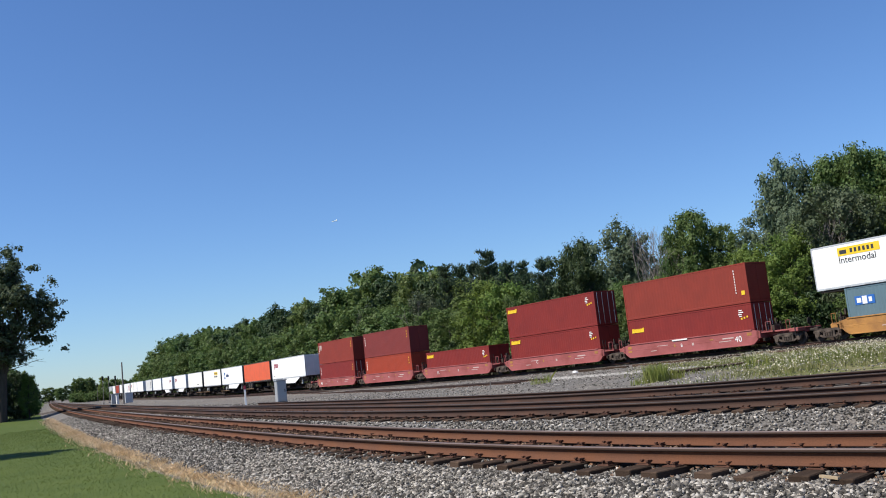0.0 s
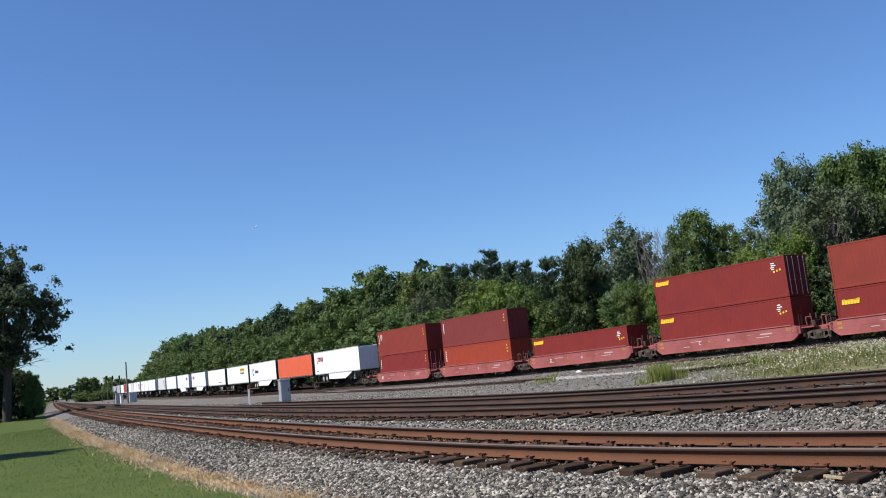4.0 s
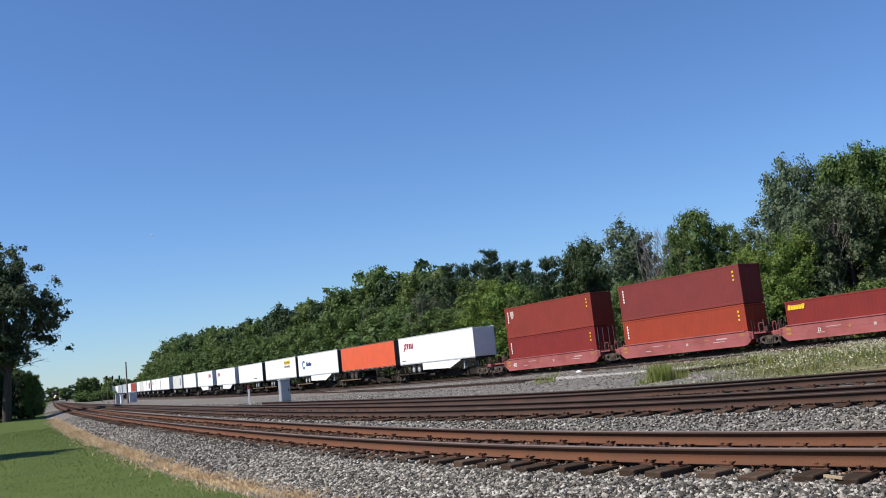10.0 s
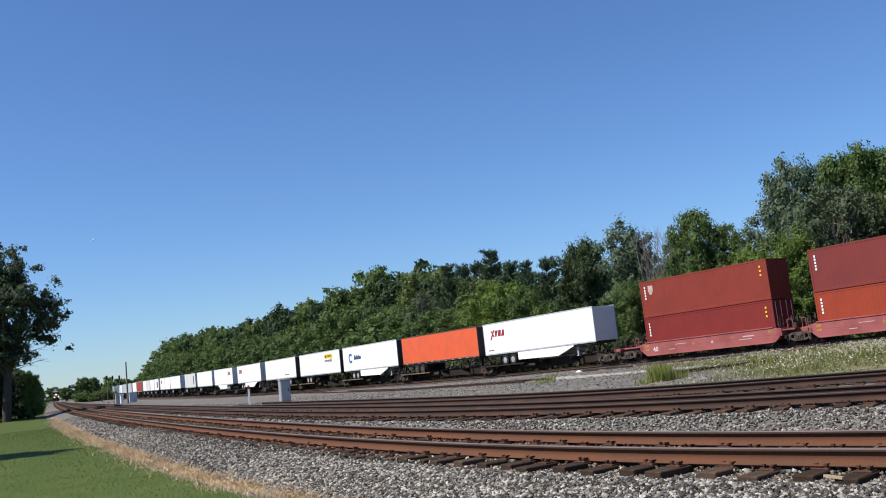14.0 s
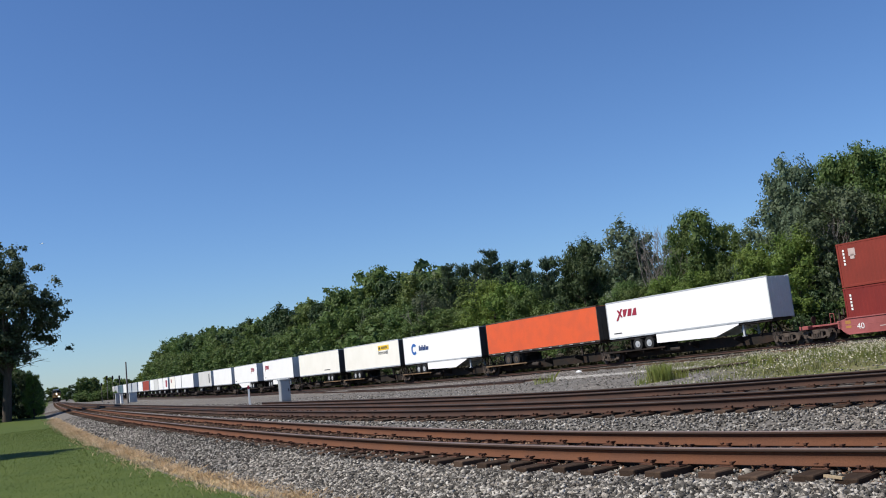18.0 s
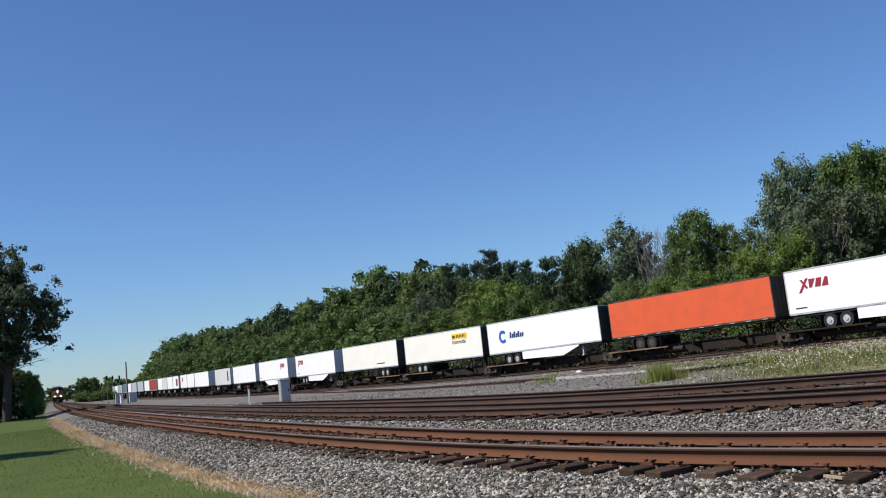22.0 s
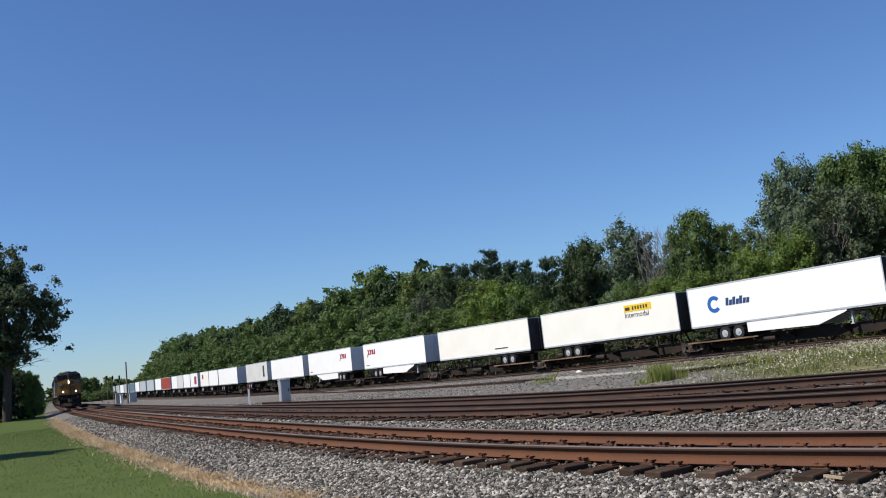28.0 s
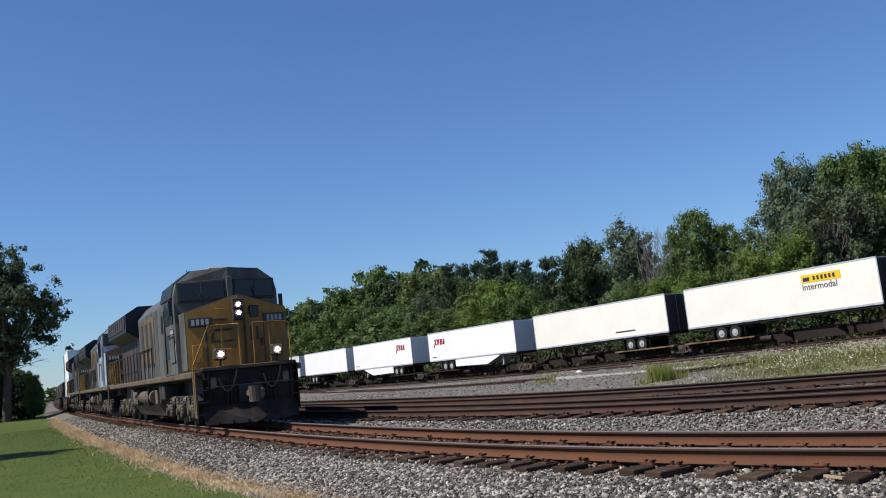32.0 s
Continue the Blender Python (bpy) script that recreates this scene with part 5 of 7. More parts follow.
def make_trailer_train():
    base = 1.93
    spec = [  # place of the middle at 16 s, kind, length
        (91.78, "x", 16.15), (109.04, "o", 16.15), (126.39, "c", 16.15), (143.66, "j", 16.15), (161.74, "n", 16.15), (180.86, "x", 16.15), (200.91, "xr", 16.15), (219.46, "w", 16.15), (236.77, "gm", 13.7),
        (258.2, "w", 15.9), (271.3, "p", 9.0), (280.7, "pr", 9.0), (292.7, "wr", 9.0), (302.3, "p", 9.0), (311.7, "pg", 8.6), (320.6, "p", 8.8), (335.5, "r", 16.15), (350.6, "w", 12.2), (368.0, "g", 16.15),
        (387.4, "g", 16.15), (403.0, "w", 12.2), (420.0, "b", 16.15), (440.5, "g", 16.15), (459.0, "w", 16.15), (477.5, "g", 16.15), (496.0, "g", 12.2), (514.5, "w", 16.15), (533.0, "w", 16.15)]
    for i, (mid, k, long) in enumerate(spec):
        way = -1 if k in ("n", "xr") else 1
        car = spine_car("brown spine car unit carrying a road trailer", BROWNCAR if k in ("x", "xr") or i > 5 else None, way)
        mover(car, LINE_T, mid, 8.5, run_t)
        skirt = "y" if k in ("x", "c", "xr") else ""
        m = {"o": ORANGE, "j": OFFWHITE, "n": OFFWHITE, "g": GREYBOX, "r": ORANGERED, "b": BLUEGREY, "gm": PALEGREY, "pg": PALEGREY, "pr": OFFWHITE}.get(k, WHITE)
        label = {"x": "white skirted road trailer with a red wordmark", "xr": "white road trailer with a red wordmark", "o": "bright orange road trailer", "c": "white road trailer with a round blue logo",
                 "j": "cream-white container trailer with a yellow sign", "n": "plain cream-white road trailer", "w": "plain white road trailer far down the train", "g": "grey road trailer far down the train",
                 "wr": "white road trailer with a small red panel", "r": "faded orange-red container far down the train", "b": "blue-grey container far down the train",
                 "gm": "pale grey trailer with a dark upright mark", "p": "short white pup trailer", "pr": "short cream pup trailer with red mark", "pg": "short pale grey pup trailer"}[k] + " on a spine car"
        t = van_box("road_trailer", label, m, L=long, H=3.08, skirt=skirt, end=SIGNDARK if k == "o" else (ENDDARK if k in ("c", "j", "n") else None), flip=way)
        t["lift"] = base
        mover(t, LINE_T, mid, 8.5, run_t)
        if k in ("x", "xr"):
            y = 6.6 if k == "x" else -4.4
            word_logo(t, y, 1.75)
            bars(t, [(7.0, 0.45, 0.9, 0.08)], SIGNDARK, 1.297, "code")
        elif k == "c":
            bm = bmesh.new()
            n = 26
            for j in range(n):
                a0, a1 = radians(40 + 280 * j / n), radians(40 + 280 * (j + 1) / n)
                prism(bm, [(5.6 - 0.62 * math.cos(a0), 1.62 + 0.62 * math.sin(a0)), (5.6 - 0.62 * math.cos(a1), 1.62 + 0.62 * math.sin(a1)), (5.6 - 0.34 * math.cos(a1), 1.62 + 0.34 * math.sin(a1)), (5.6 - 0.34 * math.cos(a0), 1.62 + 0.34 * math.sin(a0))], "x", -1.308, -1.296)
            part("logo", bm, BLUE, t)
            for j in range(7):
                y0, up = 4.4 - 0.31 * j, (0.56 if j in (0, 2, 4) else 0.38)
                bm = bmesh.new()
                prism(bm, [(y0 + 0.15, 1.40), (y0 - 0.10, 1.40), (y0 - 0.19, 1.40 + up), (y0 + 0.06, 1.40 + up)], "x", -1.306, -1.296)
                part("wordmark", bm, SIGNNAVY, t)
        elif k == "j":
            hauler_sign(t, -3.9)
        elif k == "n":
            bars(t, [(-3.4, 0.55, 2.2, 0.1)], SIGNDARK, 1.297, "code")
        elif k == "wr":
            bars(t, [(-1.6, 1.5, 2.6, 1.7)], SIGNRED, 1.297, "sign_panel")
        elif k == "pr":
            bars(t, [(1.6, 2.0, 1.4, 0.9)], SIGNRED, 1.297, "sign_panel")
        elif k == "gm":
            bars(t, [(-4.6, 1.6, 0.9, 1.8)], SIGNDARK, 1.297, "sign_panel")


make_stack_train()
make_trailer_train()

# ---- trees by the lawn and in the distance ----


def make_near_trees():
    rng = np.random.default_rng(34)
    t = thing("tree", "tall broadleaf tree at the edge of the lawn", "tree")
    t.matrix_basis = pose(-46.6, 100, -0.7, 0, 0, 0) @ Matrix.Diagonal((1.0, 1.0, 1.0, 1))
    tr, tfc, clumps = [], [], []
    limb(tr, tfc, (0, 0, -0.4), (0.3, 0.1, 5.0), 0.5, 0.38, 10)
    for k, (ex, ey, ez) in enumerate(((-2.6, 0.6, 12.5), (1.6, -1.0, 14.6), (0.2, 0.8, 16.2), (4.0, 0.9, 11.4), (-3.6, -1.6, 9.5), (1.4, -2.6, 12.0), (3.1, -0.4, 12.4), (-1.2, 2.2, 14.2), (1.6, 1.5, 9.8), (-4.4, 1.0, 14.0), (-0.5, -2.0, 9.0), (-1.4, -0.9, 7.4), (1.2, 0.5, 7.8))):
        mid = Vector((ex * 0.4, ey * 0.4, 5.0 + (ez - 5.0) * 0.5))
        limb(tr, tfc, (0.3, 0.1, 4.0 + 0.15 * k), mid, 0.22, 0.14, 7)
        limb(tr, tfc, mid, (ex, ey, ez), 0.14, 0.04, 6)
        for j in range(13):
            c = Vector((ex, ey, ez)) + Vector(rng.normal(size=3) * np.array([1.05, 1.2, 1.1]))
            limb(tr, tfc, mid + (Vector((ex, ey, ez)) - mid) * (0.2 + 0.06 * j), c, 0.04, 0.012, 4)
            clumps.append((tuple(c), 0.5 + 0.55 * rng.random()))
            clumps.append((tuple(c + Vector(rng.normal(size=3) * 0.9)), 0.3 + 0.35 * rng.random()))
    lv, lf = leaf_cloud(rng, clumps, 190, 0.145)
    for k in range(9):
        a = Vector((0.4, 0, 5.2 + 0.3 * k))
        e = a + Vector((2.2 + 2.2 * rng.random(), rng.normal() * 0.8, -0.8 + 2.2 * rng.random()))
        limb(tr, tfc, a, e, 0.05, 0.012, 4)
        for j in range(3):
            limb(tr, tfc, a + (e - a) * (0.5 + 0.15 * j), a + (e - a) * (0.6 + 0.15 * j) + Vector((0.6, 0.2, 0.7 - 0.5 * j)), 0.02, 0.006, 3)
    o = new("trunk", mesh_from("trunk", tr, tfc, BARK))
    o.parent = t
    o = new("crown", mesh_from("crown", lv, lf, LEAFDULL))
    o.parent = t
    put_tree("dark_a", -52.8, 102, -0.9, 16.5, 30, 0.9)
    put_tree("dark_b", -51.5, 106, -0.9, 13.0, 130, 0.8)
    put_tree("light_f", -45.9, 105, -0.9, 5.2, 40, 0.72)
    # undergrowth below it and along the near line
    rng = random.Random(8)
    for x, y, tall in ((-54, 103, 7.0), (-51, 106, 5.0), (-57, 98, 8.0), (-50.2, 112, 4.0), (-60, 108, 9.0)):
        # dark leaves chosen here to paint in the big crown's shade
        put_tree("dark_a", x, y, -0.9, tall * 1.4, rng.uniform(0, 360), 1.0)
        put_tree("bush_a", x + 1.5, y - 2, -0.8, tall * 0.6, rng.uniform(0, 360), 1.1)
    for s, across, tall, key in ((165, -9.5, 8.5, "oak_a"), (172, -12, 9.5, "dark_a"), (182, -9, 9.0, "oak_b"), (195, -11, 10, "dark_a"), (158, -11, 6.5, "oak_b"), (215, -9, 9.5, "oak_a"), (240, -8.5, 10, "dark_a"), (150, -13, 7.0, "oak_a"),
                                 (270, -8, 10, "oak_a"), (310, -8, 11, "dark_a"), (360, -9, 11, "oak_b"), (420, -9, 12, "dark_a"), (500, -9, 12, "oak_a"), (600, -10, 13, "dark_a")):
        x, y, z, h = LINE_N.at(s, across)
        put_tree(key, x, y, -0.9, tall, rng.uniform(0, 360), 0.9)
    for s, across in ((148, -8), (160, -7.5), (170, -7), (186, -7), (205, -7), (230, -6.5), (260, -6.5)):
        x, y, z, h = LINE_N.at(s, across)
        put_tree("bush_a", x, y, -0.8, rng.uniform(2.4, 3.6), rng.uniform(0, 360), 1.2)
    # far trees between the lines and past the end of the train
    for i, px in enumerate(np.linspace(-0.385, -0.300, 15)):
        y = 400 + rng.uniform(-25, 40)
        put_tree(("oak_x", "light_a", "oak_y")[i % 3], px * y, y, -1.2, rng.uniform(6.5, 10.0), rng.uniform(0, 360), 1.1)
    for i, px in enumerate(np.linspace(-0.43, -0.24, 15)):
        y = 620 + rng.uniform(-40, 60)
        put_tree(("dark_x", "oak_x", "oak_y")[i % 3], px * y, y, -1.2, rng.uniform(8.5, 12), rng.uniform(0, 360), 1.9)
    for i, px in enumerate(np.linspace(-0.388, -0.302, 13)):
        y = 385 + rng.uniform(-8, 8)
        put_tree("light_b", px * y, y, -1.2, rng.uniform(3.0, 4.6), rng.uniform(0, 360), 1.5)
    # outside the view: the tree whose shadow lies on the lawn
    put_tree("oak_a", -22.7, 31.8, -0.7, 10.5, 70, 0.8)


make_near_trees()

# ---- lineside things ----


def make_lineside():
    t = thing("relay_cabinet", "grey metal trackside equipment cabinet with a lid", "cabinet")
    t.matrix_basis = pose(-11.6, 65.4, -0.55, 0, 0, 25)
    bm = bmesh.new()
    box(bm, -0.33, 0.33, -0.3, 0.3, 0.12, 1.5, 0.02)
    part("body", bm, CABINET, t)
    bm = bmesh.new()
    box(bm, -0.38, 0.38, -0.36, 0.36, 1.5, 1.6, 0.03)
    part("lid", bm, CABINET, t)
    bm = bmesh.new()
    box(bm, -0.29, 0.29, -0.325, -0.3, 0.2, 1.42, 0.008)
    door = part("door", bm, CABINET, t)
    bm = bmesh.new()
    box(bm, 0.18, 0.22, -0.36, -0.325, 0.75, 0.95, 0.005)
    part("handle", bm, STEEL, door)
    bm = bmesh.new()
    box(bm, -0.36, 0.36, -0.33, 0.33, -0.1, 0.12, 0.01)
    part("plinth", bm, STONE, t)

    t = thing("marker_post", "white trackside marker post with a red top", "post")
    t.matrix_basis = pose(-15.4, 71.9, -0.6, 0, 0, 10)
    bm = bmesh.new()
    box(bm, -0.07, 0.07, -0.04, 0.04, -0.1, 1.15, 0.01)
    part("shaft", bm, SIGNWHITE, t)
    bm = bmesh.new()
    box(bm, -0.075, 0.075, -0.045, 0.045, 1.15, 1.42, 0.01)
    part("cap", bm, SIGNRED, t)

    t = thing("stake", "thin weathered stake in the gravel", "stake")
    t.matrix_basis = pose(1.77, 46.5, -0.55)
    bm = bmesh.new()
    tube(bm, (0, 0, -0.1), (0.03, 0, 0.55), 0.025, 0.018, 6)
    part("shaft", bm, POLE, t)

    bm = bmesh.new()
    bmesh.ops.create_icosphere(bm, subdivisions=2, radius=0.24)
    for v in bm.verts:
        v.co *= 1 + 0.25 * noise.noise(v.co * 5)
        v.co.z *= 0.6
    me = bpy.data.meshes.new("rock")
    bm.to_mesh(me)
    bm.free()
    me.materials.append(SIGNWHITE)
    x, y, z, h = 9.34, 73.6, 0, 0
    rock = new("rock", me)
    rock.matrix_basis = pose(9.2, 72.5, float(lay(np.array([9.2]), np.array([72.5]))[0][0]) + 0.05)
    tagged(rock, "pale rock lying beside the freight track", "rock")

    t = thing("utility_pole", "tall weathered wooden pole without wires", "pole")
    t.matrix_basis = pose(-67.9, 200, -0.9, 1.0, 0.6, 0)
    bm = bmesh.new()
    tube(bm, (0, 0, -0.3), (0, 0, 8.3), 0.19, 0.13, 10)
    part("shaft", bm, POLE, t)
    for i, (x, y, w, tall, m) in enumerate(((-62.0, 178, 1.3, 1.8, CABINET), (-58.8, 176, 1.3, 1.7, GREYBOX), (-60.2, 174, 0.4, 1.5, SIGNWHITE))):
        t = thing("equipment_hut", "small grey trackside equipment hut" if i < 2 else "white trackside equipment box", "hut", "huts by the junction")
        t.matrix_basis = pose(x, y, -0.75, 0, 0, 24)
        bm = bmesh.new()
        box(bm, -w / 2, w / 2, -0.7, 0.7, 0, tall, 0.03)
        part("body", bm, m, t)
        bm = bmesh.new()
        box(bm, -w / 2 - 0.08, w / 2 + 0.08, -0.78, 0.78, tall, tall + 0.1, 0.02)
        part("roof", bm, m, t)
        bm = bmesh.new()
        box(bm, -w * 0.3, w * 0.3, -0.73, -0.7, 0.1, tall - 0.2, 0.01)
        part("door", bm, m, t)
    for i, (px, y, tall) in enumerate(((-0.360, 240, 5.9), (-0.354, 246, 5.9), (-0.347, 240, 5.7), (-0.366, 300, 5.0))):
        t = thing("railway_signal", "black railway signal head on a tall mast", "railway signal", "signals at the junction")
        t.matrix_basis = pose(px * y, y, -1.0, 0, 0, 22)
        bm = bmesh.new()
        tube(bm, (0, 0, 0), (0, 0, tall), 0.06, 0.05, 8)
        part("mast", bm, POLE, t)
        bm = bmesh.new()
        box(bm, -0.2, 0.2, -0.1, 0.1, tall - 0.3, tall + 0.75, 0.06)
        head = part("signal_head", bm, BLACK, t)
        for z in (tall - 0.08, tall + 0.22, tall + 0.52):
            bm = bmesh.new()
            tube(bm, (0, -0.1, z), (0, -0.26, z), 0.11, n=10)
            part("hood", bm, BLACK, head)
        bm = bmesh.new()
        box(bm, -0.3, 0.3, -0.3, 0.3, -0.1, 0.1)
        part("base", bm, STONE, t)


make_lineside()


def make_scrap():
    """Old ties left along the bank, and a pale splinter by the near rail."""
    rng = random.Random(9)
    for k in range(10):
        x, y, z, h = LINE_T.at(62 + 2.7 * k, -8.0 + rng.uniform(-0.3, 0.3))
        o = new("old_tie", TIE_MESH)
        o.matrix_basis = pose(x, y, float(lay(np.array([x]), np.array([y]))[0][0]) + 0.33, 0, 0, math.degrees(h) + 90 + rng.uniform(-6, 6))
        tagged(o, "discarded dark wooden tie lying on the bank", "old tie", "old ties on the bank")
    for x, y, turn in ((8.75, 35.86, 31), (10.05, 36.66, 35), (11.6, 37.6, 30)):
        o = new("old_tie", TIE_MESH)
        o.matrix_basis = pose(x, y, float(lay(np.array([x]), np.array([y]))[0][0]) + 0.29, 4, 0, turn)
        tagged(o, "weathered dark tie half sunk in the flowering bank", "old tie", "old ties on the bank")
    bm = bmesh.new()
    prism(bm, [(-0.09, -0.015), (0.08, -0.024), (0.1, 0.006), (-0.06, 0.02)], "z", 0, 0.025)
    o = part("wood_splinter", bm, STRAWWOOD)
    o.matrix_basis = pose(3.42, 9.2, -0.2, 0, 8, -35)
    tagged(o, "pale wooden splinter lying on the ballast", "wood splinter")


make_scrap()

# ---- the train on the near line ----


def loco(label):
    """A six-axle diesel engine: nose towards smaller y, the lawn side at negative x."""
    t = thing("locomotive", label, "locomotive", "engines of the near train")
    bm = bmesh.new()
    box(bm, -1.53, 1.53, -10.3, 10.9, 1.42, 1.60, 0.03)
    part("walkway", bm, SILL, t, "dusty yellow walkway sill")
    bm = bmesh.new()
    box(bm, -0.75, 0.75, -10.3, 10.9, 0.86, 1.42)
    part("frame", bm, LOCOBLACK, t)
    # pilot and plough
    bm = bmesh.new()
    box(bm, -1.26, 1.26, -10.5, -10.3, 0.55, 1.60, 0.04)
    pl = part("pilot", bm, PILOTBLACK, t, "black pilot plate")
    for sx in (-1, 1):
        bm = bmesh.new()
        v = [bm.verts.new(p) for p in ((0, -11.0, 0.12), (sx * 1.28, -10.62, 0.16), (sx * 1.28, -10.5, 0.66), (0, -10.62, 0.66), (0, -10.6, 0.12), (sx * 1.28, -10.5, 0.16))]
        for q in ((0, 1, 2, 3), (0, 4, 5, 1), (1, 5, 2), (4, 0, 3), (4, 3, 2, 5)):
            bm.faces.new([v[k] for k in q])
        bmesh.ops.recalc_face_normals(bm, faces=bm.faces)
        pw = part("plough_blade", bm, PILOTBLACK, pl, "black snow plough blade")
        for k in range(3):
            bm = bmesh.new()
            x = sx * (0.22 + 0.38 * k)
            box(bm, x - 0.025, x + 0.025, -10.95 + 0.11 * k, -10.56, 0.14, 0.22)
            part("plough_rib", bm, LOCOBLACK, pw)
    bm = bmesh.new()
    box(bm, -0.16, 0.16, -11.15, -10.45, 0.78, 1.0, 0.05)
    tube(bm, (-0.08, -11.2, 0.66), (-0.08, -11.2, 1.08), 0.14, n=10)
    box(bm, 0.02, 0.2, -11.3, -11.05, 0.74, 1.02, 0.05)
    part("coupler", bm, TANKGREY, pl)
    bm = bmesh.new()
    box(bm, -0.34, 0.34, -10.56, -10.48, 0.66, 1.16, 0.03)
    part("coupler_pocket", bm, LOCOBLACK, pl)
    if "hose" not in CACHE:
        bm = bmesh.new()
        pts = [Vector((0.50 * k / 12, 0, -0.46 * math.sin(math.pi * k / 12) ** 0.7 + 0.015 * k)) for k in range(13)]
        ring = []
        for k, p in enumerate(pts):
            d = (pts[min(k + 1, 12)] - pts[max(k - 1, 0)]).normalized()
            side = Vector((0, 1, 0))
            up = d.cross(side)
            ring.append([bm.verts.new(p + 0.023 * (side * math.cos(a) + up * math.sin(a))) for a in (0, 1.05, 2.09, 3.14, 4.19, 5.24)])
        for a, c in zip(ring, ring[1:]):
            for k in range(6):
                bm.faces.new((a[k], a[(k + 1) % 6], c[(k + 1) % 6], c[k]))
        CACHE["hose"] = bpy.data.meshes.new("air_hose")
        bm.to_mesh(CACHE["hose"])
        bm.free()
        CACHE["hose"].materials.append(TANKGREY)
    for sx in (-1, 1):
        shared("air_hose", CACHE["hose"], pl, pose(0.36 if sx > 0 else -0.86, -10.58, 1.38))
        for k in range(3):
            bm = bmesh.new()
            x = sx * (0.42 + 0.1 * k)
            tube(bm, (x, -10.54, 1.22), (x + sx * 0.03, -10.6, 0.72 - 0.04 * k), 0.024, n=6)
            box(bm, x - 0.04, x + 0.04, -10.58, -10.5, 1.2, 1.3, 0.01)
            part("brake_hose", bm, BLACK, pl)
        for k, z in enumerate((0.42, 0.74, 1.06, 1.36)):
            bm = bmesh.new()
            box(bm, *sorted((sx * 1.14, sx * (1.46 if sx < 0 else 1.32))), -10.56, -10.2, z, z + 0.035)
            part("step", bm, LOCOBLACK, t)
        for x in (1.13, 1.47 if sx < 0 else 1.32):
            bm = bmesh.new()
            box(bm, sx * x - 0.02, sx * x + 0.02, -10.58, -10.2, 0.36, 1.6)
            part("step_side", bm, SILL if x > 1.4 else PILOTBLACK, t)
    # nose: two facets that meet in an upright ridge, the top falling to both sides
    def ridge(bm):
        for v in bm.verts:
            v.co.y += 0.35 + 0.24 * abs(v.co.x)
        return bm

    bm = bmesh.new()
    for sx in (-1, 1):
        prism(bm, [(sx * 1.43, 1.66), (0, 1.66), (0, 3.64), (sx * 0.16, 3.62), (sx * 1.43, 3.26)], "y", -9.75, -8.5)
    for v in bm.verts:
        if v.co.y < -9.7:
            v.co.y += 0.24 * abs(v.co.x)
    nose = part("nose", bm, LOCOYELLOW, t, "weathered yellow nose")
    for sx in (-1, 1):
        bm = bmesh.new()
        box(bm, *sorted((sx * 1.425, sx * 1.45)), -9.40, -8.5, 1.66, 3.25)
        part("nose_side", bm, LOCOGREY, nose)
        bm = bmesh.new()
        prism(bm, [(sx * 1.45, 3.25), (sx * 1.45, 3.29), (sx * 0.16, 3.66), (0, 3.68), (0, 3.63), (sx * 0.16, 3.61)], "y", -9.68, -8.4)
        for v in bm.verts:
            if v.co.y < -9.6:
                v.co.y += 0.24 * abs(v.co.x)
        part("nose_top", bm, LOCOGREY, nose)
    bm = ridge(box(bmesh.new(), 0.16, 0.72, -10.13, -10.08, 1.7, 3.12, 0.02))
    nd = part("nose_door", bm, LOCOYELLOW, nose)
    bm = ridge(box(bmesh.new(), 0.30, 0.60, -10.15, -10.10, 3.0, 3.34, 0.03))
    part("door_window", bm, DARKGLASS, nose)
    bm = ridge(box(bmesh.new(), 0.62, 0.66, -10.18, -10.12, 2.2, 2.4, 0.006))
    part("door_handle", bm, STEEL, nd)
    for x in (0.14, 0.72):
        bm = ridge(box(bmesh.new(), x - 0.014, x + 0.014, -10.14, -10.08, 1.7, 3.14))
        part("door_seam", bm, SIGNDARK, nose)
    bm = box(bmesh.new(), -0.19, 0.13, -9.83, -9.70, 2.94, 3.56, 0.03)
    part("headlight_plate", bm, LOCOBLACK, nose)
    for z in (3.14, 3.38):
        bm = bmesh.new()
        tube(bm, (-0.03, -9.80, z), (-0.03, -9.90, z), 0.115, n=16)
        part("headlight", bm, LOCOBLACK, nose)
        bm = bmesh.new()
        tube(bm, (-0.03, -9.89, z), (-0.03, -9.91, z), 0.056, n=16)
        part("lens", bm, LAMP, nose, "lit headlight")
    for sx in (-1, 1):
        bm = ridge(box(bmesh.new(), *sorted((sx * 0.74, sx * 1.38)), -10.15, -10.09, 2.84, 3.10, 0.01))
        nb = part("number_board", bm, SIGNDARK, nose)
        bm = bmesh.new()
        for k in range(4):
            x = sx * (0.87 + 0.125 * k)
            box(bm, x - 0.04, x + 0.04, -10.162, -10.145, 2.89, 3.05)
        part("number_bar", ridge(bm), CABINET, nb)
        bm = bmesh.new()
        box(bm, *sorted((sx * 0.62, sx * 0.94)), -10.70, -10.42, 1.84, 2.16, 0.04)
        tube(bm, (sx * 0.78, -10.6, 1.84), (sx * 0.78, -10.5, 1.62), 0.03, n=6)
        lamp = part("ditch_light", bm, LOCOBLACK, t)
        bm = bmesh.new()
        tube(bm, (sx * 0.78, -10.69, 2.0), (sx * 0.78, -10.725, 2.0), 0.060, n=16)
        part("lens", bm, LAMP, lamp, "lit ditch light")
        # handrails: a hoop over the walkway, sloping down beside the steps
        hoop = [((0.20, 1.66), (0.20, 2.80)), ((0.20, 2.80), (1.02, 2.80)), ((0.66, 1.66), (0.66, 2.8))]
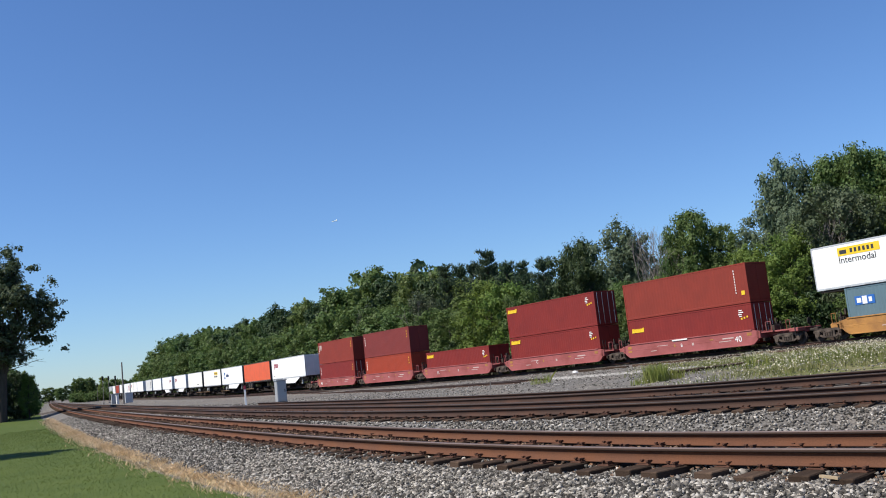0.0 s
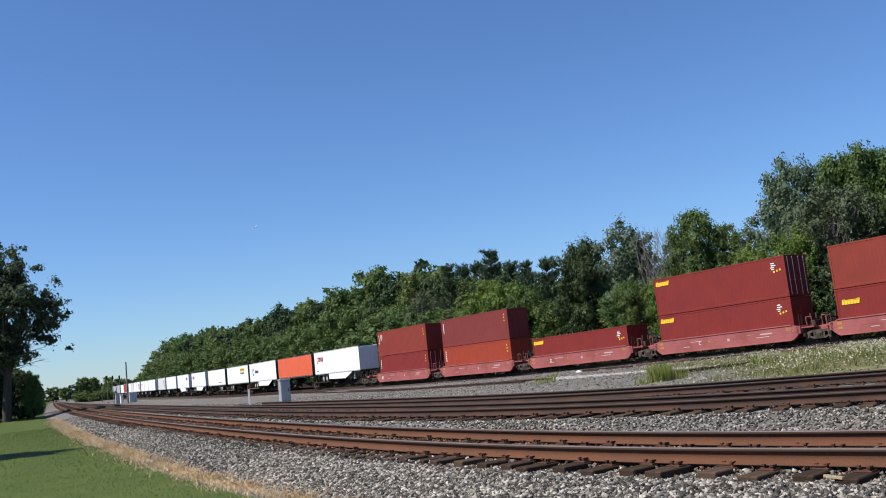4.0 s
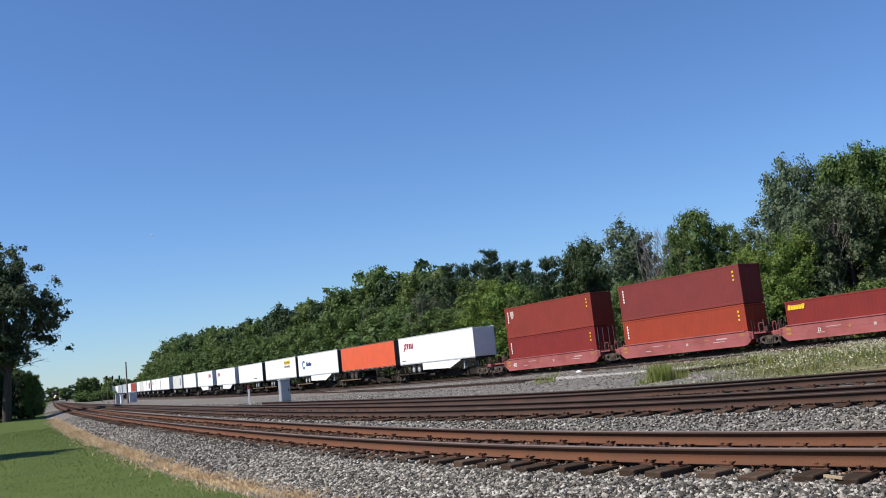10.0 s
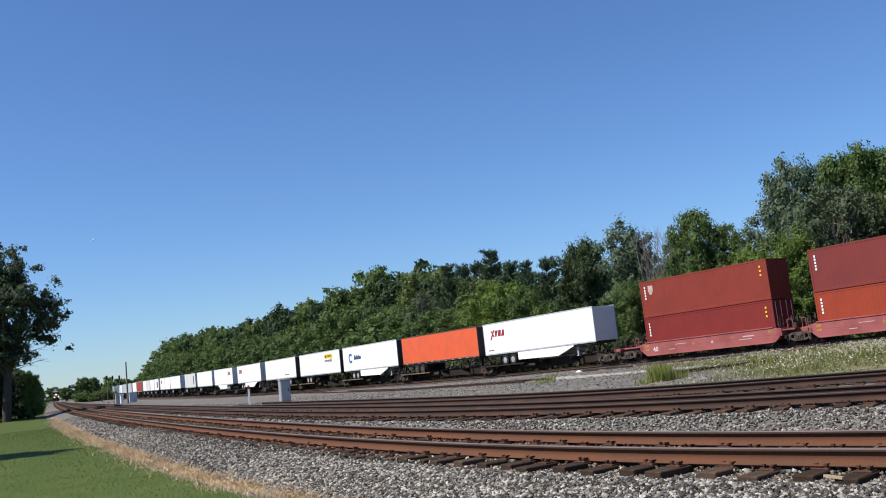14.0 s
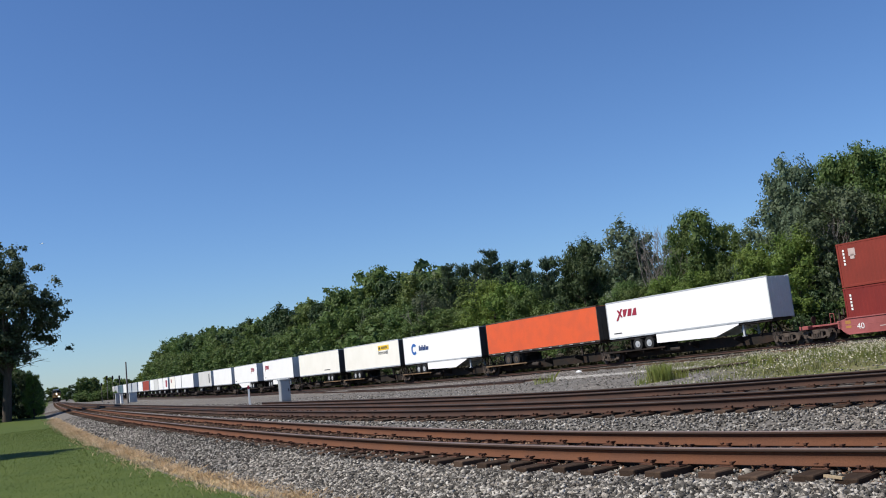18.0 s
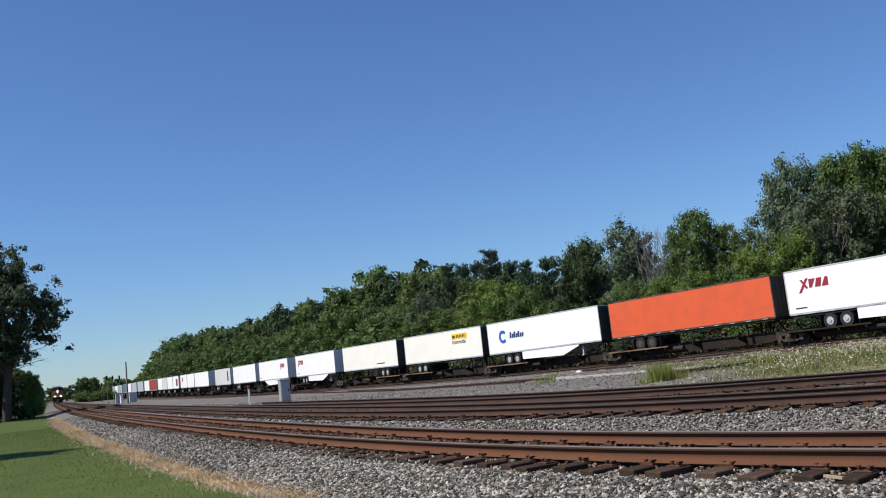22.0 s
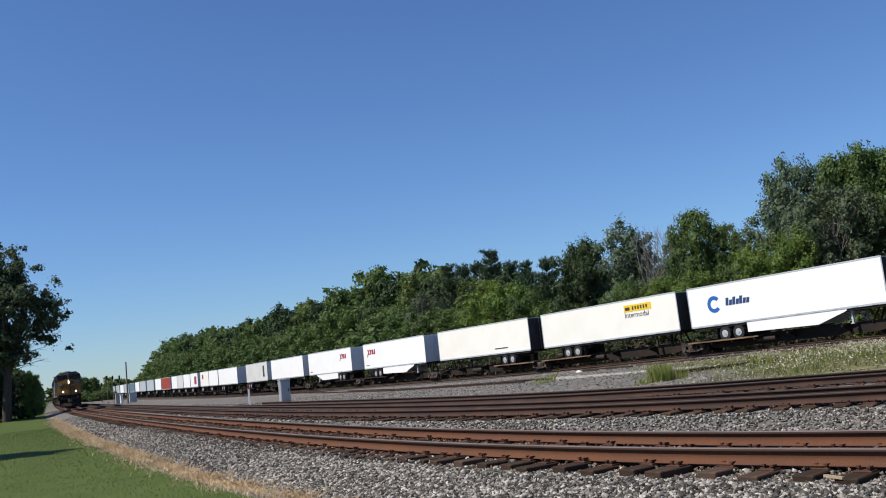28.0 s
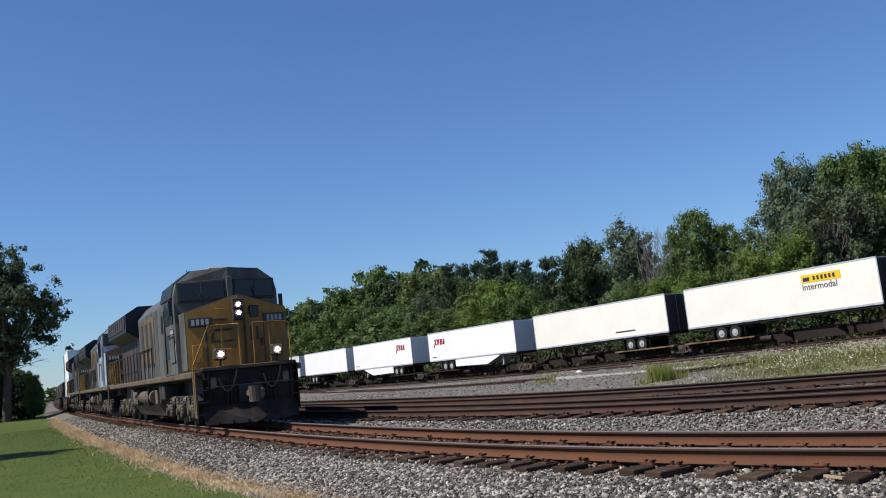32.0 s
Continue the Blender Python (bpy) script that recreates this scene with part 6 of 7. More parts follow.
        if sx < 0:
            hoop += [((1.02, 2.80), (1.5, 1.72)), ((1.5, 1.72), (1.5, 0.6)), ((0.86, 2.74), (1.34, 1.72)), ((1.34, 1.72), (1.34, 1.5))]
        else:
            hoop += [((1.02, 2.80), (1.22, 2.74)), ((1.22, 2.74), (1.22, 1.66))]
        for p, q in hoop:
            bm = tube(bmesh.new(), (sx * p[0], -10.42, p[1]), (sx * q[0], -10.42, q[1]), 0.02, n=6)
            part("front_handrail", bm, LOCOYELLOW, t, "yellow tubular handrail")
    # company mark as plain strokes on both facets, latches and seams
    bm = bmesh.new()
    for z in (2.36, 2.68):
        box(bm, -0.72, -0.2, -10.12, -10.09, z, z + 0.06)
    box(bm, -0.78, -0.70, -10.12, -10.09, 2.38, 2.72)
    for x in (0.34, 0.52):
        box(bm, x - 0.03, x + 0.03, -10.145, -10.09, 2.36, 2.74)
    part("logo", ridge(bm), LOCOBLACK, nose)
    bm = bmesh.new()
    box(bm, -0.93, -0.88, -10.112, -10.09, 1.7, 2.84)
    part("panel_seam", ridge(bm), SIGNDARK, nose)
    bm = ridge(box(bmesh.new(), -0.72, -0.34, -10.20, -10.09, 3.00, 3.03))
    part("nose_step", bm, SIGNDARK, nose)
    for x, z in ((-0.45, 2.16), (-0.45, 2.86), (-0.5, 3.3)):
        bm = bmesh.new()
        tube(bm, (x - 0.2, -10.16, z), (x + 0.2, -10.16, z), 0.012, n=5)
        part("grab_iron", ridge(bm), LOCOYELLOW, nose)
    for x in (-1.16, 1.16):
        bm = ridge(box(bmesh.new(), x - 0.14, x + 0.14, -10.12, -10.09, 1.85, 2.35, 0.01))
        part("sand_hatch", bm, LOCOYELLOW, nose)
    bm = box(bmesh.new(), -1.3, 1.3, -10.62, -10.3, 1.58, 1.68, 0.02)
    part("front_step", bm, TRUCKBROWN, t)

    # cab: the front folds back from its middle, the roof slopes to the sides
    def fold(bm, slope=0.0):
        for v in bm.verts:
            if v.co.y < -8.4:
                v.co.y += 0.50 * abs(v.co.x) / 1.5 + max(0, v.co.z - 4.24) * slope
        return bm

    bm = bmesh.new()
    for sx in (-1, 1):
        prism(bm, [(0, 1.6), (sx * 1.53, 1.6), (sx * 1.53, 3.86), (sx * 1.44, 4.22), (sx * 0.98, 4.56), (0, 4.59)], "y", -8.80, -5.9)
    fold(bm, 0.35)
    cab = part("cab", bm, LOCOGREY, t, "dirty blue-grey engine cab")
    bm = bmesh.new()
    prism(bm, [(-1.56, 3.84), (-1.46, 4.24), (-0.99, 4.60), (0.99, 4.60), (1.46, 4.24), (1.56, 3.84), (1.50, 3.83), (1.42, 4.20), (0.97, 4.55), (-0.97, 4.55), (-1.42, 4.20), (-1.50, 3.83)], "y", -8.0, -5.88)
    part("cab_roof", bm, LOCOBLUE, cab)
    for x0, x1 in ((-1.40, -0.16), (0.16, 1.40)):
        bm = fold(box(bmesh.new(), x0 - 0.05, x1 + 0.05, -8.83, -8.77, 3.64, 4.24, 0.01))
        part("windshield_frame", bm, LOCOBLACK, cab)
        bm = fold(box(bmesh.new(), x0, x1, -8.855, -8.82, 3.69, 4.19, 0.008))
        wnd = part("windshield", bm, DARKGLASS, cab)
        bm = bmesh.new()
        tube(bm, ((x0 + x1) / 2, -8.88, 3.66), ((x0 + x1) / 2 - 0.1, -8.87, 3.98), 0.012, n=5)
        part("wiper", fold(bm), BLACK, wnd)
        bm = box(bmesh.new(), (x0 + x1) / 2 - 0.02, (x0 + x1) / 2 + 0.02, -8.865, -8.82, 3.69, 4.19)
        part("windshield_bar", fold(bm), LOCOBLACK, wnd)
    bm = box(bmesh.new(), -0.08, 0.08, -8.85, -8.75, 3.6, 4.30, 0.01)
    part("centre_post", bm, LOCOGREY, cab)
    for x in (-0.9, 0.95):
        bm = bmesh.new()
        tube(bm, (x, -7.2, 4.5), (x, -7.2, 4.72), 0.012, n=5)
        part("antenna", bm, BLACK, cab)
    for sx in (-1, 1):
        for y0, y1 in ((-8.0, -7.5), (-7.4, -6.6)):
            bm = box(bmesh.new(), *sorted((sx * 1.535, sx * 1.565)), y0, y1, 3.1, 3.8, 0.01)
            part("side_window", bm, DARKGLASS, cab)
        bm = box(bmesh.new(), *sorted((sx * 1.535, sx * 1.60)), -8.05, -6.55, 3.80, 3.86, 0.01)
        part("window_awning", bm, LOCOBLACK, cab)
        bm = box(bmesh.new(), *sorted((sx * 1.55, sx * 1.58)), -6.5, -6.0, 1.7, 3.6, 0.01)
        door = part("cab_door", bm, LOCOGREY, cab)
        bm = box(bmesh.new(), *sorted((sx * 1.58, sx * 1.60)), -6.4, -6.1, 2.9, 3.45, 0.01)
        part("door_window", bm, DARKGLASS, door)
        bm = box(bmesh.new(), *sorted((sx * 1.58, sx * 1.70)), -8.3, -8.25, 3.3, 3.75, 0.01)
        part("mirror", bm, LOCOBLACK, cab)
        bm = box(bmesh.new(), *sorted((sx * 1.55, sx * 1.575)), -8.1, -7.3, 1.95, 2.65, 0.01)
        part("cab_hatch", bm, LOCOGREY, cab)
        bm = bmesh.new()
        tube(bm, (sx * 1.60, -8.15, 2.76), (sx * 1.60, -7.25, 2.76), 0.02, n=6)
        part("grab_iron", bm, LOCOBLACK, cab)
        for y0, y1, z0, z1, m in ((-7.95, -7.45, 2.72, 2.9, CABINET), (-8.28, -8.2, 2.0, 2.5, CABINET), (-7.2, -6.6, 2.1, 2.8, LOCOBLUE)):
            bm = box(bmesh.new(), *sorted((sx * 1.53, sx * 1.552)), y0, y1, z0, z1)
            part("stencil", bm, m, cab)
    bm = box(bmesh.new(), -0.40, 0.30, -7.9, -7.1, 4.58, 4.70, 0.03)
    part("roof_box", bm, CABINET, cab)
    # long hood with doors, radiator wings, exhaust
    bm = bmesh.new()
    prism(bm, [(-0.98, 3.3), (0.98, 3.3), (0.98, 4.05), (0.72, 4.40), (-0.72, 4.40), (-0.98, 4.05)], "y", -5.9, 9.9)
    hood = part("hood", bm, LOCOBLUE, t, "dark blue engine hood")
    bm = bmesh.new()
    box(bm, -0.985, 0.985, -5.9, 9.9, 1.6, 3.3)
    part("hood_side", bm, DOORBROWN, hood, "grimy brown lower hood panel")
    for sx in (-1, 1):
        for k in range(12):
            bm = bmesh.new()
            y = -5.5 + 1.02 * k
            box(bm, *sorted((sx * 0.98, sx * 1.0)), y, y + 0.86, 1.75, 3.7, 0.008)
            part("hood_door", bm, (DOORBROWN, LOCOBLUE, DOORBROWN, LOCOBLACK)[k % 4], hood)
    bm = bmesh.new()
    prism(bm, [(-1.5, 3.62), (-1.5, 4.32), (-1.0, 4.62), (1.0, 4.62), (1.5, 4.32), (1.5, 3.62), (0.98, 3.30), (-0.98, 3.30)], "y", 3.6, 10.3)
    part("radiator_wing", bm, LOCOBLUE, hood)
    bm = bmesh.new()
    prism(bm, [(-1.45, 1.6), (-1.45, 3.8), (-1.1, 4.2), (1.1, 4.2), (1.45, 3.8), (1.45, 1.6)], "y", -5.88, 0.2)
    part("equipment_bay", bm, LOCOGREY, hood, "dirty blue-grey equipment bay")
    for sx in (-1, 1):
        for k in range(3):
            bm = bmesh.new()
            y = -3.3 + 1.05 * k
            prism(bm, [(y, 2.0), (y + 0.42, 2.0), (y + 0.62, 3.5), (y + 0.2, 3.5)], "x", *sorted((sx * 1.45, sx * 1.472)))
            part("logo", bm, LOCOBLUE, hood)
        bm = box(bmesh.new(), *sorted((sx * 1.448, sx * 1.462)), -3.6, 0.0, 2.1, 3.66)
        part("paint_band", bm, BAYYELLOW, hood, "dirty yellow panel with dark slanting strokes")
        for k in range(5):
            bm = box(bmesh.new(), *sorted((sx * 1.447, sx * 1.458)), -5.5 + 1.14 * k, -5.48 + 1.14 * k, 1.65, 3.78)
            part("panel_seam", bm, SIGNDARK, hood)
        for k in range(8):
            bm = bmesh.new()
            y = 3.9 + 0.79 * k
            box(bm, *sorted((sx * 1.5, sx * 1.53)), y, y + 0.66, 3.76, 4.26)
            part("louvre", bm, LOCOBLACK, hood)
    bm = bmesh.new()
    box(bm, -0.96, 0.96, 9.9, 10.1, 1.6, 4.1, 0.04)
    part("hood_end", bm, BAYYELLOW, hood, "yellow rear end panel")
    # pilot fittings
    for x in (-1.0, 1.0):
        bm = bmesh.new()
        box(bm, x - 0.09, x + 0.09, -10.56, -10.48, 1.1, 1.4, 0.02)
        part("mu_socket", bm, TRUCKGREY, pl)
    bm = bmesh.new()
    tube(bm, (-1.2, -10.56, 1.14), (1.2, -10.56, 1.14), 0.018, n=6)
    part("cut_lever", bm, TRUCKGREY, pl)
    bm = bmesh.new()
    box(bm, -0.4, 0.4, 0.2, 1.8, 4.38, 4.62, 0.05)
    part("exhaust", bm, LOCOBLACK, hood)
    for sx in (-1, 1):
        for k in range(15):
            bm = bmesh.new()
            y = -3.0 + 0.95 * k
            tube(bm, (sx * 1.5, y, 1.6), (sx * 1.5, y, 2.62), 0.02, n=5)
            part("handrail_post", bm, BLACK if k < 10 else LOCOYELLOW, t)
        bm = bmesh.new()
        tube(bm, (sx * 1.5, -3.0, 2.62), (sx * 1.5, 10.3, 2.62), 0.02, n=5)
        part("side_handrail", bm, BLACK, t)
    # fuel tank, air tanks, trucks
    bm = bmesh.new()
    prism(bm, [(-1.45, 1.2), (1.45, 1.2), (1.45, 0.75), (1.15, 0.32), (-1.15, 0.32), (-1.45, 0.75)], "y", -3.4, 3.0)
    tank = part("fuel_tank", bm, TANKGREY, t, "grey fuel tank")
    for sx in (-1, 1):
        bm = bmesh.new()
        box(bm, *sorted((sx * 1.45, sx * 1.475)), -3.3, 2.9, 0.74, 0.77)
        part("tank_seam", bm, LOCOBLACK, tank)
        bm = bmesh.new()
        tube(bm, (sx * 1.42, 1.5, 1.0), (sx * 1.56, 1.5, 1.06), 0.07, n=10)
        part("fuel_filler", bm, TRUCKGREY, tank)
        bm = bmesh.new()
        for y in (-3.9, 3.5):
            tube(bm, (sx * 1.34, y, 1.34), (sx * 1.34, y + 0.5, 0.75), 0.035, n=6)
            tube(bm, (sx * 1.34, y + 0.5, 0.75), (sx * 1.30, y + 1.1, 0.62), 0.035, n=6)
        part("sand_pipe", bm, TRUCKGREY, t)
        bm = bmesh.new()
        tube(bm, (sx * 1.40, -2.9, 0.98), (sx * 1.40, 0.6, 0.98), 0.22, n=14)
        part("air_tank", bm, TANKGREY, tank)
        for y in (-2.5, 0.2):
            bm = bmesh.new()
            box(bm, *sorted((sx * 1.3, sx * 1.64)), y - 0.04, y + 0.04, 0.7, 1.26)
            part("tank_strap", bm, LOCOBLACK, tank)
        for y in (-4.3, -3.7, 3.4, 3.9):
            bm = bmesh.new()
            box(bm, *sorted((sx * 0.9, sx * 1.4)), y - 0.2, y + 0.2, 0.85, 1.35, 0.04)
            part("equipment_box", bm, LOCOBLACK, t)
    if "loco_truck" not in CACHE:
        a = bmesh.new()
        for sx in (-1, 1):
            prism(a, [(-2.45, 0.80), (-2.3, 0.66), (-1.2, 0.70), (-0.9, 0.55), (0.9, 0.55), (1.2, 0.70), (2.3, 0.66), (2.45, 0.80), (2.3, 0.95), (-2.3, 0.95)], "x", *sorted((sx * 1.02, sx * 1.16)))
        box(a, -1.0, 1.0, -0.3, 0.3, 0.7, 0.95, 0.03)
        c = bmesh.new()
        box(c, 1.10, 1.30, -0.19, 0.19, 0.30, 0.70, 0.05)
        tube(c, (1.26, 0, 0.5), (1.38, 0, 0.5), 0.13, 0.11, n=12)
        d = bmesh.new()
        for z in (0.46, 0.56, 0.66, 0.76, 0.86):
            tube(d, (1.22, 0, z), (1.22, 0, z + 0.05), 0.085, n=9)
        e = bmesh.new()
        tube(e, (1.2, -0.22, 0.84), (1.2, 0.22, 0.84), 0.10, n=10)
        box(e, 1.08, 1.24, 0.2, 0.3, 0.2, 0.9, 0.02)
        small = []
        for n, bm, m in (("truck_frame", a, LOCOBLACK), ("journal_box", c, TANKGREY), ("spring", d, TRUCKGREY), ("brake_cylinder", e, TANKGREY)):
            me = bpy.data.meshes.new(n)
            bm.to_mesh(me)
            bm.free()
            me.materials.append(m)
            small.append(me)
        b = bmesh.new()
        tube(b, (-0.95, 0, 0), (0.95, 0, 0), 0.09, n=8)
        for sx in (-1, 1):
            tube(b, (sx * 0.68, 0, 0), (sx * 0.81, 0, 0), 0.52, n=22)
            tube(b, (sx * 0.66, 0, 0), (sx * 0.70, 0, 0), 0.55, n=22)
        wm = bpy.data.meshes.new("wheelset")
        b.to_mesh(wm)
        b.free()
        wm.materials.append(STEEL)
        CACHE["loco_truck"] = (small, wm)
    small, wm = CACHE["loco_truck"]
    for y in (-6.6, 6.6):
        f = shared("truck", small[0], t, pose(0, y, 0))
        for turn in (0, 180):
            for dy in (-1.9, 0, 1.9):
                shared("journal_box", small[1], f, pose(0, dy, 0, 0, 0, turn))
                for g in (-0.36, 0.36):
                    shared("spring", small[2], f, pose(0, dy + g, 0, 0, 0, turn))
            for dy in (-1.0, 1.0):
                shared("brake_cylinder", small[3], f, pose(0, dy, 0, 0, 0, turn))
        for dy in (-1.9, 0, 1.9):
            shared("wheelset", wm, f, pose(0, dy, 0.52))
    return t


def run_n(t):
    """The near train comes on at a steady 27 m/s; counted from its place at the end."""
    return 27.0 * (t - 32.0)


def make_near_train():
    head = 19.75 + 10.6
    first = loco("weathered yellow-nosed blue diesel engine with lit headlights")
    mover(first, LINE_N, head, 6.6, run_n)
    second = copy_thing(first, Matrix())
    tagged(second, "diesel engine with a pale blue cab coupled behind the first")
    for o in second.children_recursive:
        if o.name.startswith("lens"):
            o.data = o.data.copy()
            o.data.materials[0] = DARKGLASS
            o["label"] = "unlit lamp"
        if o.name.split(".")[0] in ("cab", "cab_door", "cab_hatch", "nose_side"):
            o.data = o.data.copy()
            o.data.materials[0] = PALEBLUE
        if o.name.split(".")[0] in ("nose", "nose_door", "front_handrail", "front_step", "sand_hatch"):
            o.data = o.data.copy()
            o.data.materials[0] = BAYYELLOW
    mover(second, LINE_N, head + 22.6, 6.6, run_n)
    third = copy_thing(second, Matrix())
    for o in third.children_recursive:
        if o.name.split(".")[0] in ("cab", "cab_door", "cab_hatch", "nose_side"):
            o.data = o.data.copy()
            o.data.materials[0] = LOCOGREY
    tagged(third, "third blue and yellow diesel engine in the near train")
    mover(third, LINE_N, head + 45.2, 6.6, run_n)
    at = head + 45.2 + 19.6
    for k in range(5):
        car = well_car("well car of the fast train on the near track", BROWNCAR, end_low=(k == 0))
        mover(car, LINE_N, at + 15.4 * k, 7.7, run_n)
        for j in range(2 if k == 0 else 1):
            c = shipping_box("container", "pale corrugated container on the near train" if k == 0 else "dark container on the near train", (WHITE if k == 0 else ENDDARK), H=2.59)
            c["lift"] = 0.36 + 2.61 * j
            mover(c, LINE_N, at + 15.4 * k, 7.7, run_n)


make_near_train()

# ---- aeroplane far off ----


def make_plane():
    t = thing("aeroplane", "small white aeroplane high in the distance", "aeroplane")
    bm = bmesh.new()
    tube(bm, (-6, 0, 0), (5, 0, 0), 0.7, 0.7, 10)
    tube(bm, (5, 0, 0), (7, 0, 0), 0.7, 0.2, 10)
    part("fuselage", bm, SIGNWHITE, t)
    for g in (-1, 1):
        bm = bmesh.new()
        prism(bm, [(1.5, 0), (-1.0, 0), (-2.2, g * 6.5), (-1.0, g * 6.5)], "z", -0.2, 0.0)
        part("wing", bm, SIGNWHITE, t)
    bm = bmesh.new()
    prism(bm, [(-6, 0.3), (-4, 0.3), (-5.6, 2.4), (-6.4, 2.4)], "y", -0.1, 0.1)
    part("tail_fin", bm, SIGNWHITE, t)
    return t


PLANE = make_plane()

# ---- loose ground cover ----


def turned(rng, n):
    """n random turns."""
    q = rng.normal(size=(n, 4))
    q /= np.linalg.norm(q, axis=1)[:, None]
    w, x, y, z = q.T
    return np.stack([np.stack([1 - 2 * (y * y + z * z), 2 * (x * y - z * w), 2 * (x * z + y * w)], 1),
                     np.stack([2 * (x * y + z * w), 1 - 2 * (x * x + z * z), 2 * (y * z - x * w)], 1),
                     np.stack([2 * (x * z - y * w), 2 * (y * z + x * w), 1 - 2 * (x * x + y * y)], 1)], 1)


def along(line, s, d):
    h = np.interp(s, line.s, line.h)
    return np.interp(s, line.s, line.x) + d * np.cos(h), np.interp(s, line.s, line.y) + d * np.sin(h)


def scatter_stones():
    rng = np.random.default_rng(3)
    bm = bmesh.new()
    bmesh.ops.create_icosphere(bm, subdivisions=1, radius=1.0)
    ico = np.array([v.co[:] for v in bm.verts])
    icof = np.array([[v.index for v in f.verts] for f in bm.faces])
    bm.free()
    chip = np.array([(1, 0.2, 0), (-0.2, 1, 0.1), (-1, -0.1, 0), (0.1, -1, -0.1), (0.1, 0, 0.8), (0, 0.1, -0.8)]) * 1.1
    chipf = np.array([(0, 1, 4), (1, 2, 4), (2, 3, 4), (3, 0, 4), (1, 0, 5), (2, 1, 5), (3, 2, 5), (0, 3, 5)])
    name = "ballast_stones"
    # form, faces, count, along from and to, across from and to, least and largest size, line, rusty, height over the ties' gaps (None: beside the ties only)
    for form, ff, n, s0, s1, d0, d1, lo, hi, line, rusty, cover in (
            (chip, chipf, 54000, -2.6, 13, -2.72, -0.85, 0.015, 0.036, LINE_N, False, None), (ico, icof, 2600, -2.6, 8, -2.7, -0.85, 0.026, 0.040, LINE_N, False, None),
            (chip, chipf, 17000, 12, 34, -2.74, -0.85, 0.017, 0.034, LINE_N, False, None), (chip, chipf, 5600, 12, 34, -0.85, 0.85, 0.02, 0.04, LINE_N, True, None), (chip, chipf, 6200, 12, 34, 0.85, 1.6, 0.017, 0.034, LINE_N, False, None),
            (chip, chipf, 8600, -5, 14, -0.85, 0.85, 0.02, 0.042, LINE_N, True, None), (chip, chipf, 26000, -5.5, 14, 0.85, 6.2, 0.015, 0.034, LINE_N, False, None), (chip, chipf, 11000, 10, 50, 1.0, 7.0, 0.025, 0.048, LINE_N, False, None),
            (chip, chipf, 6500, 30, 75, -2.7, -0.85, 0.028, 0.05, LINE_N, False, None), (chip, chipf, 4000, 30, 75, -0.85, 0.85, 0.028, 0.05, LINE_N, True, None), (chip, chipf, 2600, 30, 75, 0.85, 1.6, 0.028, 0.05, LINE_N, False, None),
            (chip, chipf, 5200, -4, 14, -1.22, -0.84, 0.014, 0.03, LINE_N, True, None),
            (chip, chipf, 2500, 6.0, 36, -1.38, -1.12, 0.016, 0.032, LINE_N, False, 0.05), (chip, chipf, 900, 6.0, 36, -1.2, -0.88, 0.014, 0.028, LINE_N, True, 0.05),
            (chip, chipf, 5200, -12, 30, -0.7, 0.7, 0.024, 0.045, LINE_M, True, 0.05), (chip, chipf, 3600, -16, 20, -0.7, 0.7, 0.024, 0.045, LINE_K, True, 0.05)):
        s, d = rng.uniform(s0, s1, n), rng.uniform(d0, d1, n)
        if cover and line is LINE_N:
            s = s0 + (s1 - s0) * (0.8 * rng.random(n) + 0.2 * rng.random(n))
        x, y = along(line, s, d)
        sm, dm, am = LINE_M.near(x, y)
        hm = np.interp(sm, LINE_M.s, LINE_M.h)
        sm = sm - (x - np.interp(sm, LINE_M.s, LINE_M.x)) * np.sin(hm) + (y - np.interp(sm, LINE_M.s, LINE_M.y)) * np.cos(hm)
        inside = (line is LINE_N) & (np.abs(dm) < 0.85)
        beside = ~inside & ((np.abs(d) > 1.34) | (np.abs((s + 12.26) % 0.52 - 0.26) > 0.125)) & ((np.abs(dm) > 1.36) | (np.abs((sm + 14.26) % 0.52 - 0.26) > 0.125))
        if cover:
            beside = np.ones(n, dtype=bool)
        s, d, x, y = s[beside], d[beside], x[beside], y[beside]
        n = len(s)
        z = lay(x, y)[0] + np.where(np.abs(np.abs(d) - 0.754) < 0.12, rng.uniform(-0.01, 0.03, n), np.where(np.abs(d) < 0.75, rng.uniform(-0.02, 0.045, n), np.where((np.abs(d) < 1.4) | (np.abs(dm[beside]) < 1.45), -0.022, 0)))
        if cover:
            z = lay(x, y)[0] + rng.uniform(0.0, cover, n)
        size = rng.uniform(lo, hi, n)[:, None] * rng.uniform(0.65, 1.3, (n, 3))
        R = turned(rng, n)
        jag = 1 + 0.32 * rng.normal(size=(n, len(form), 1))
        v = np.einsum("nij,nkj->nki", R, form[None] * size[:, None, :] * jag)
        v[:, :, 2] *= 0.8
        v += np.stack([x, y, z + rng.uniform(0.0, 0.022, n)], 1)[:, None, :]
        f = (np.arange(n)[:, None, None] * len(form) + ff[None]).reshape(-1, ff.shape[1])
        ob = new(name, mesh_from(name, v.reshape(-1, 3), f, RUSTSTONE if rusty else STONE))
        tagged(ob, "rust-stained crushed stone by the rails" if rusty else "loose grey crushed stone beside the rails", "ballast", kind="stuff")
    # coarser pale stones strewn over the gravel between the lines
    n = 20000
    y = 26 + 74 * rng.random(n) ** 1.3
    x = y * rng.uniform(-0.36, 0.5, n)
    sk, dk, ak = LINE_K.near(x, y)
    sm, dm, am = LINE_M.near(x, y)
    st, dt, at_ = LINE_T.near(x, y)
    keep = (dm > 1.9) & (dk > 1.5) & (dt < -2.6)
    x, y = x[keep], y[keep]
    n = len(x)
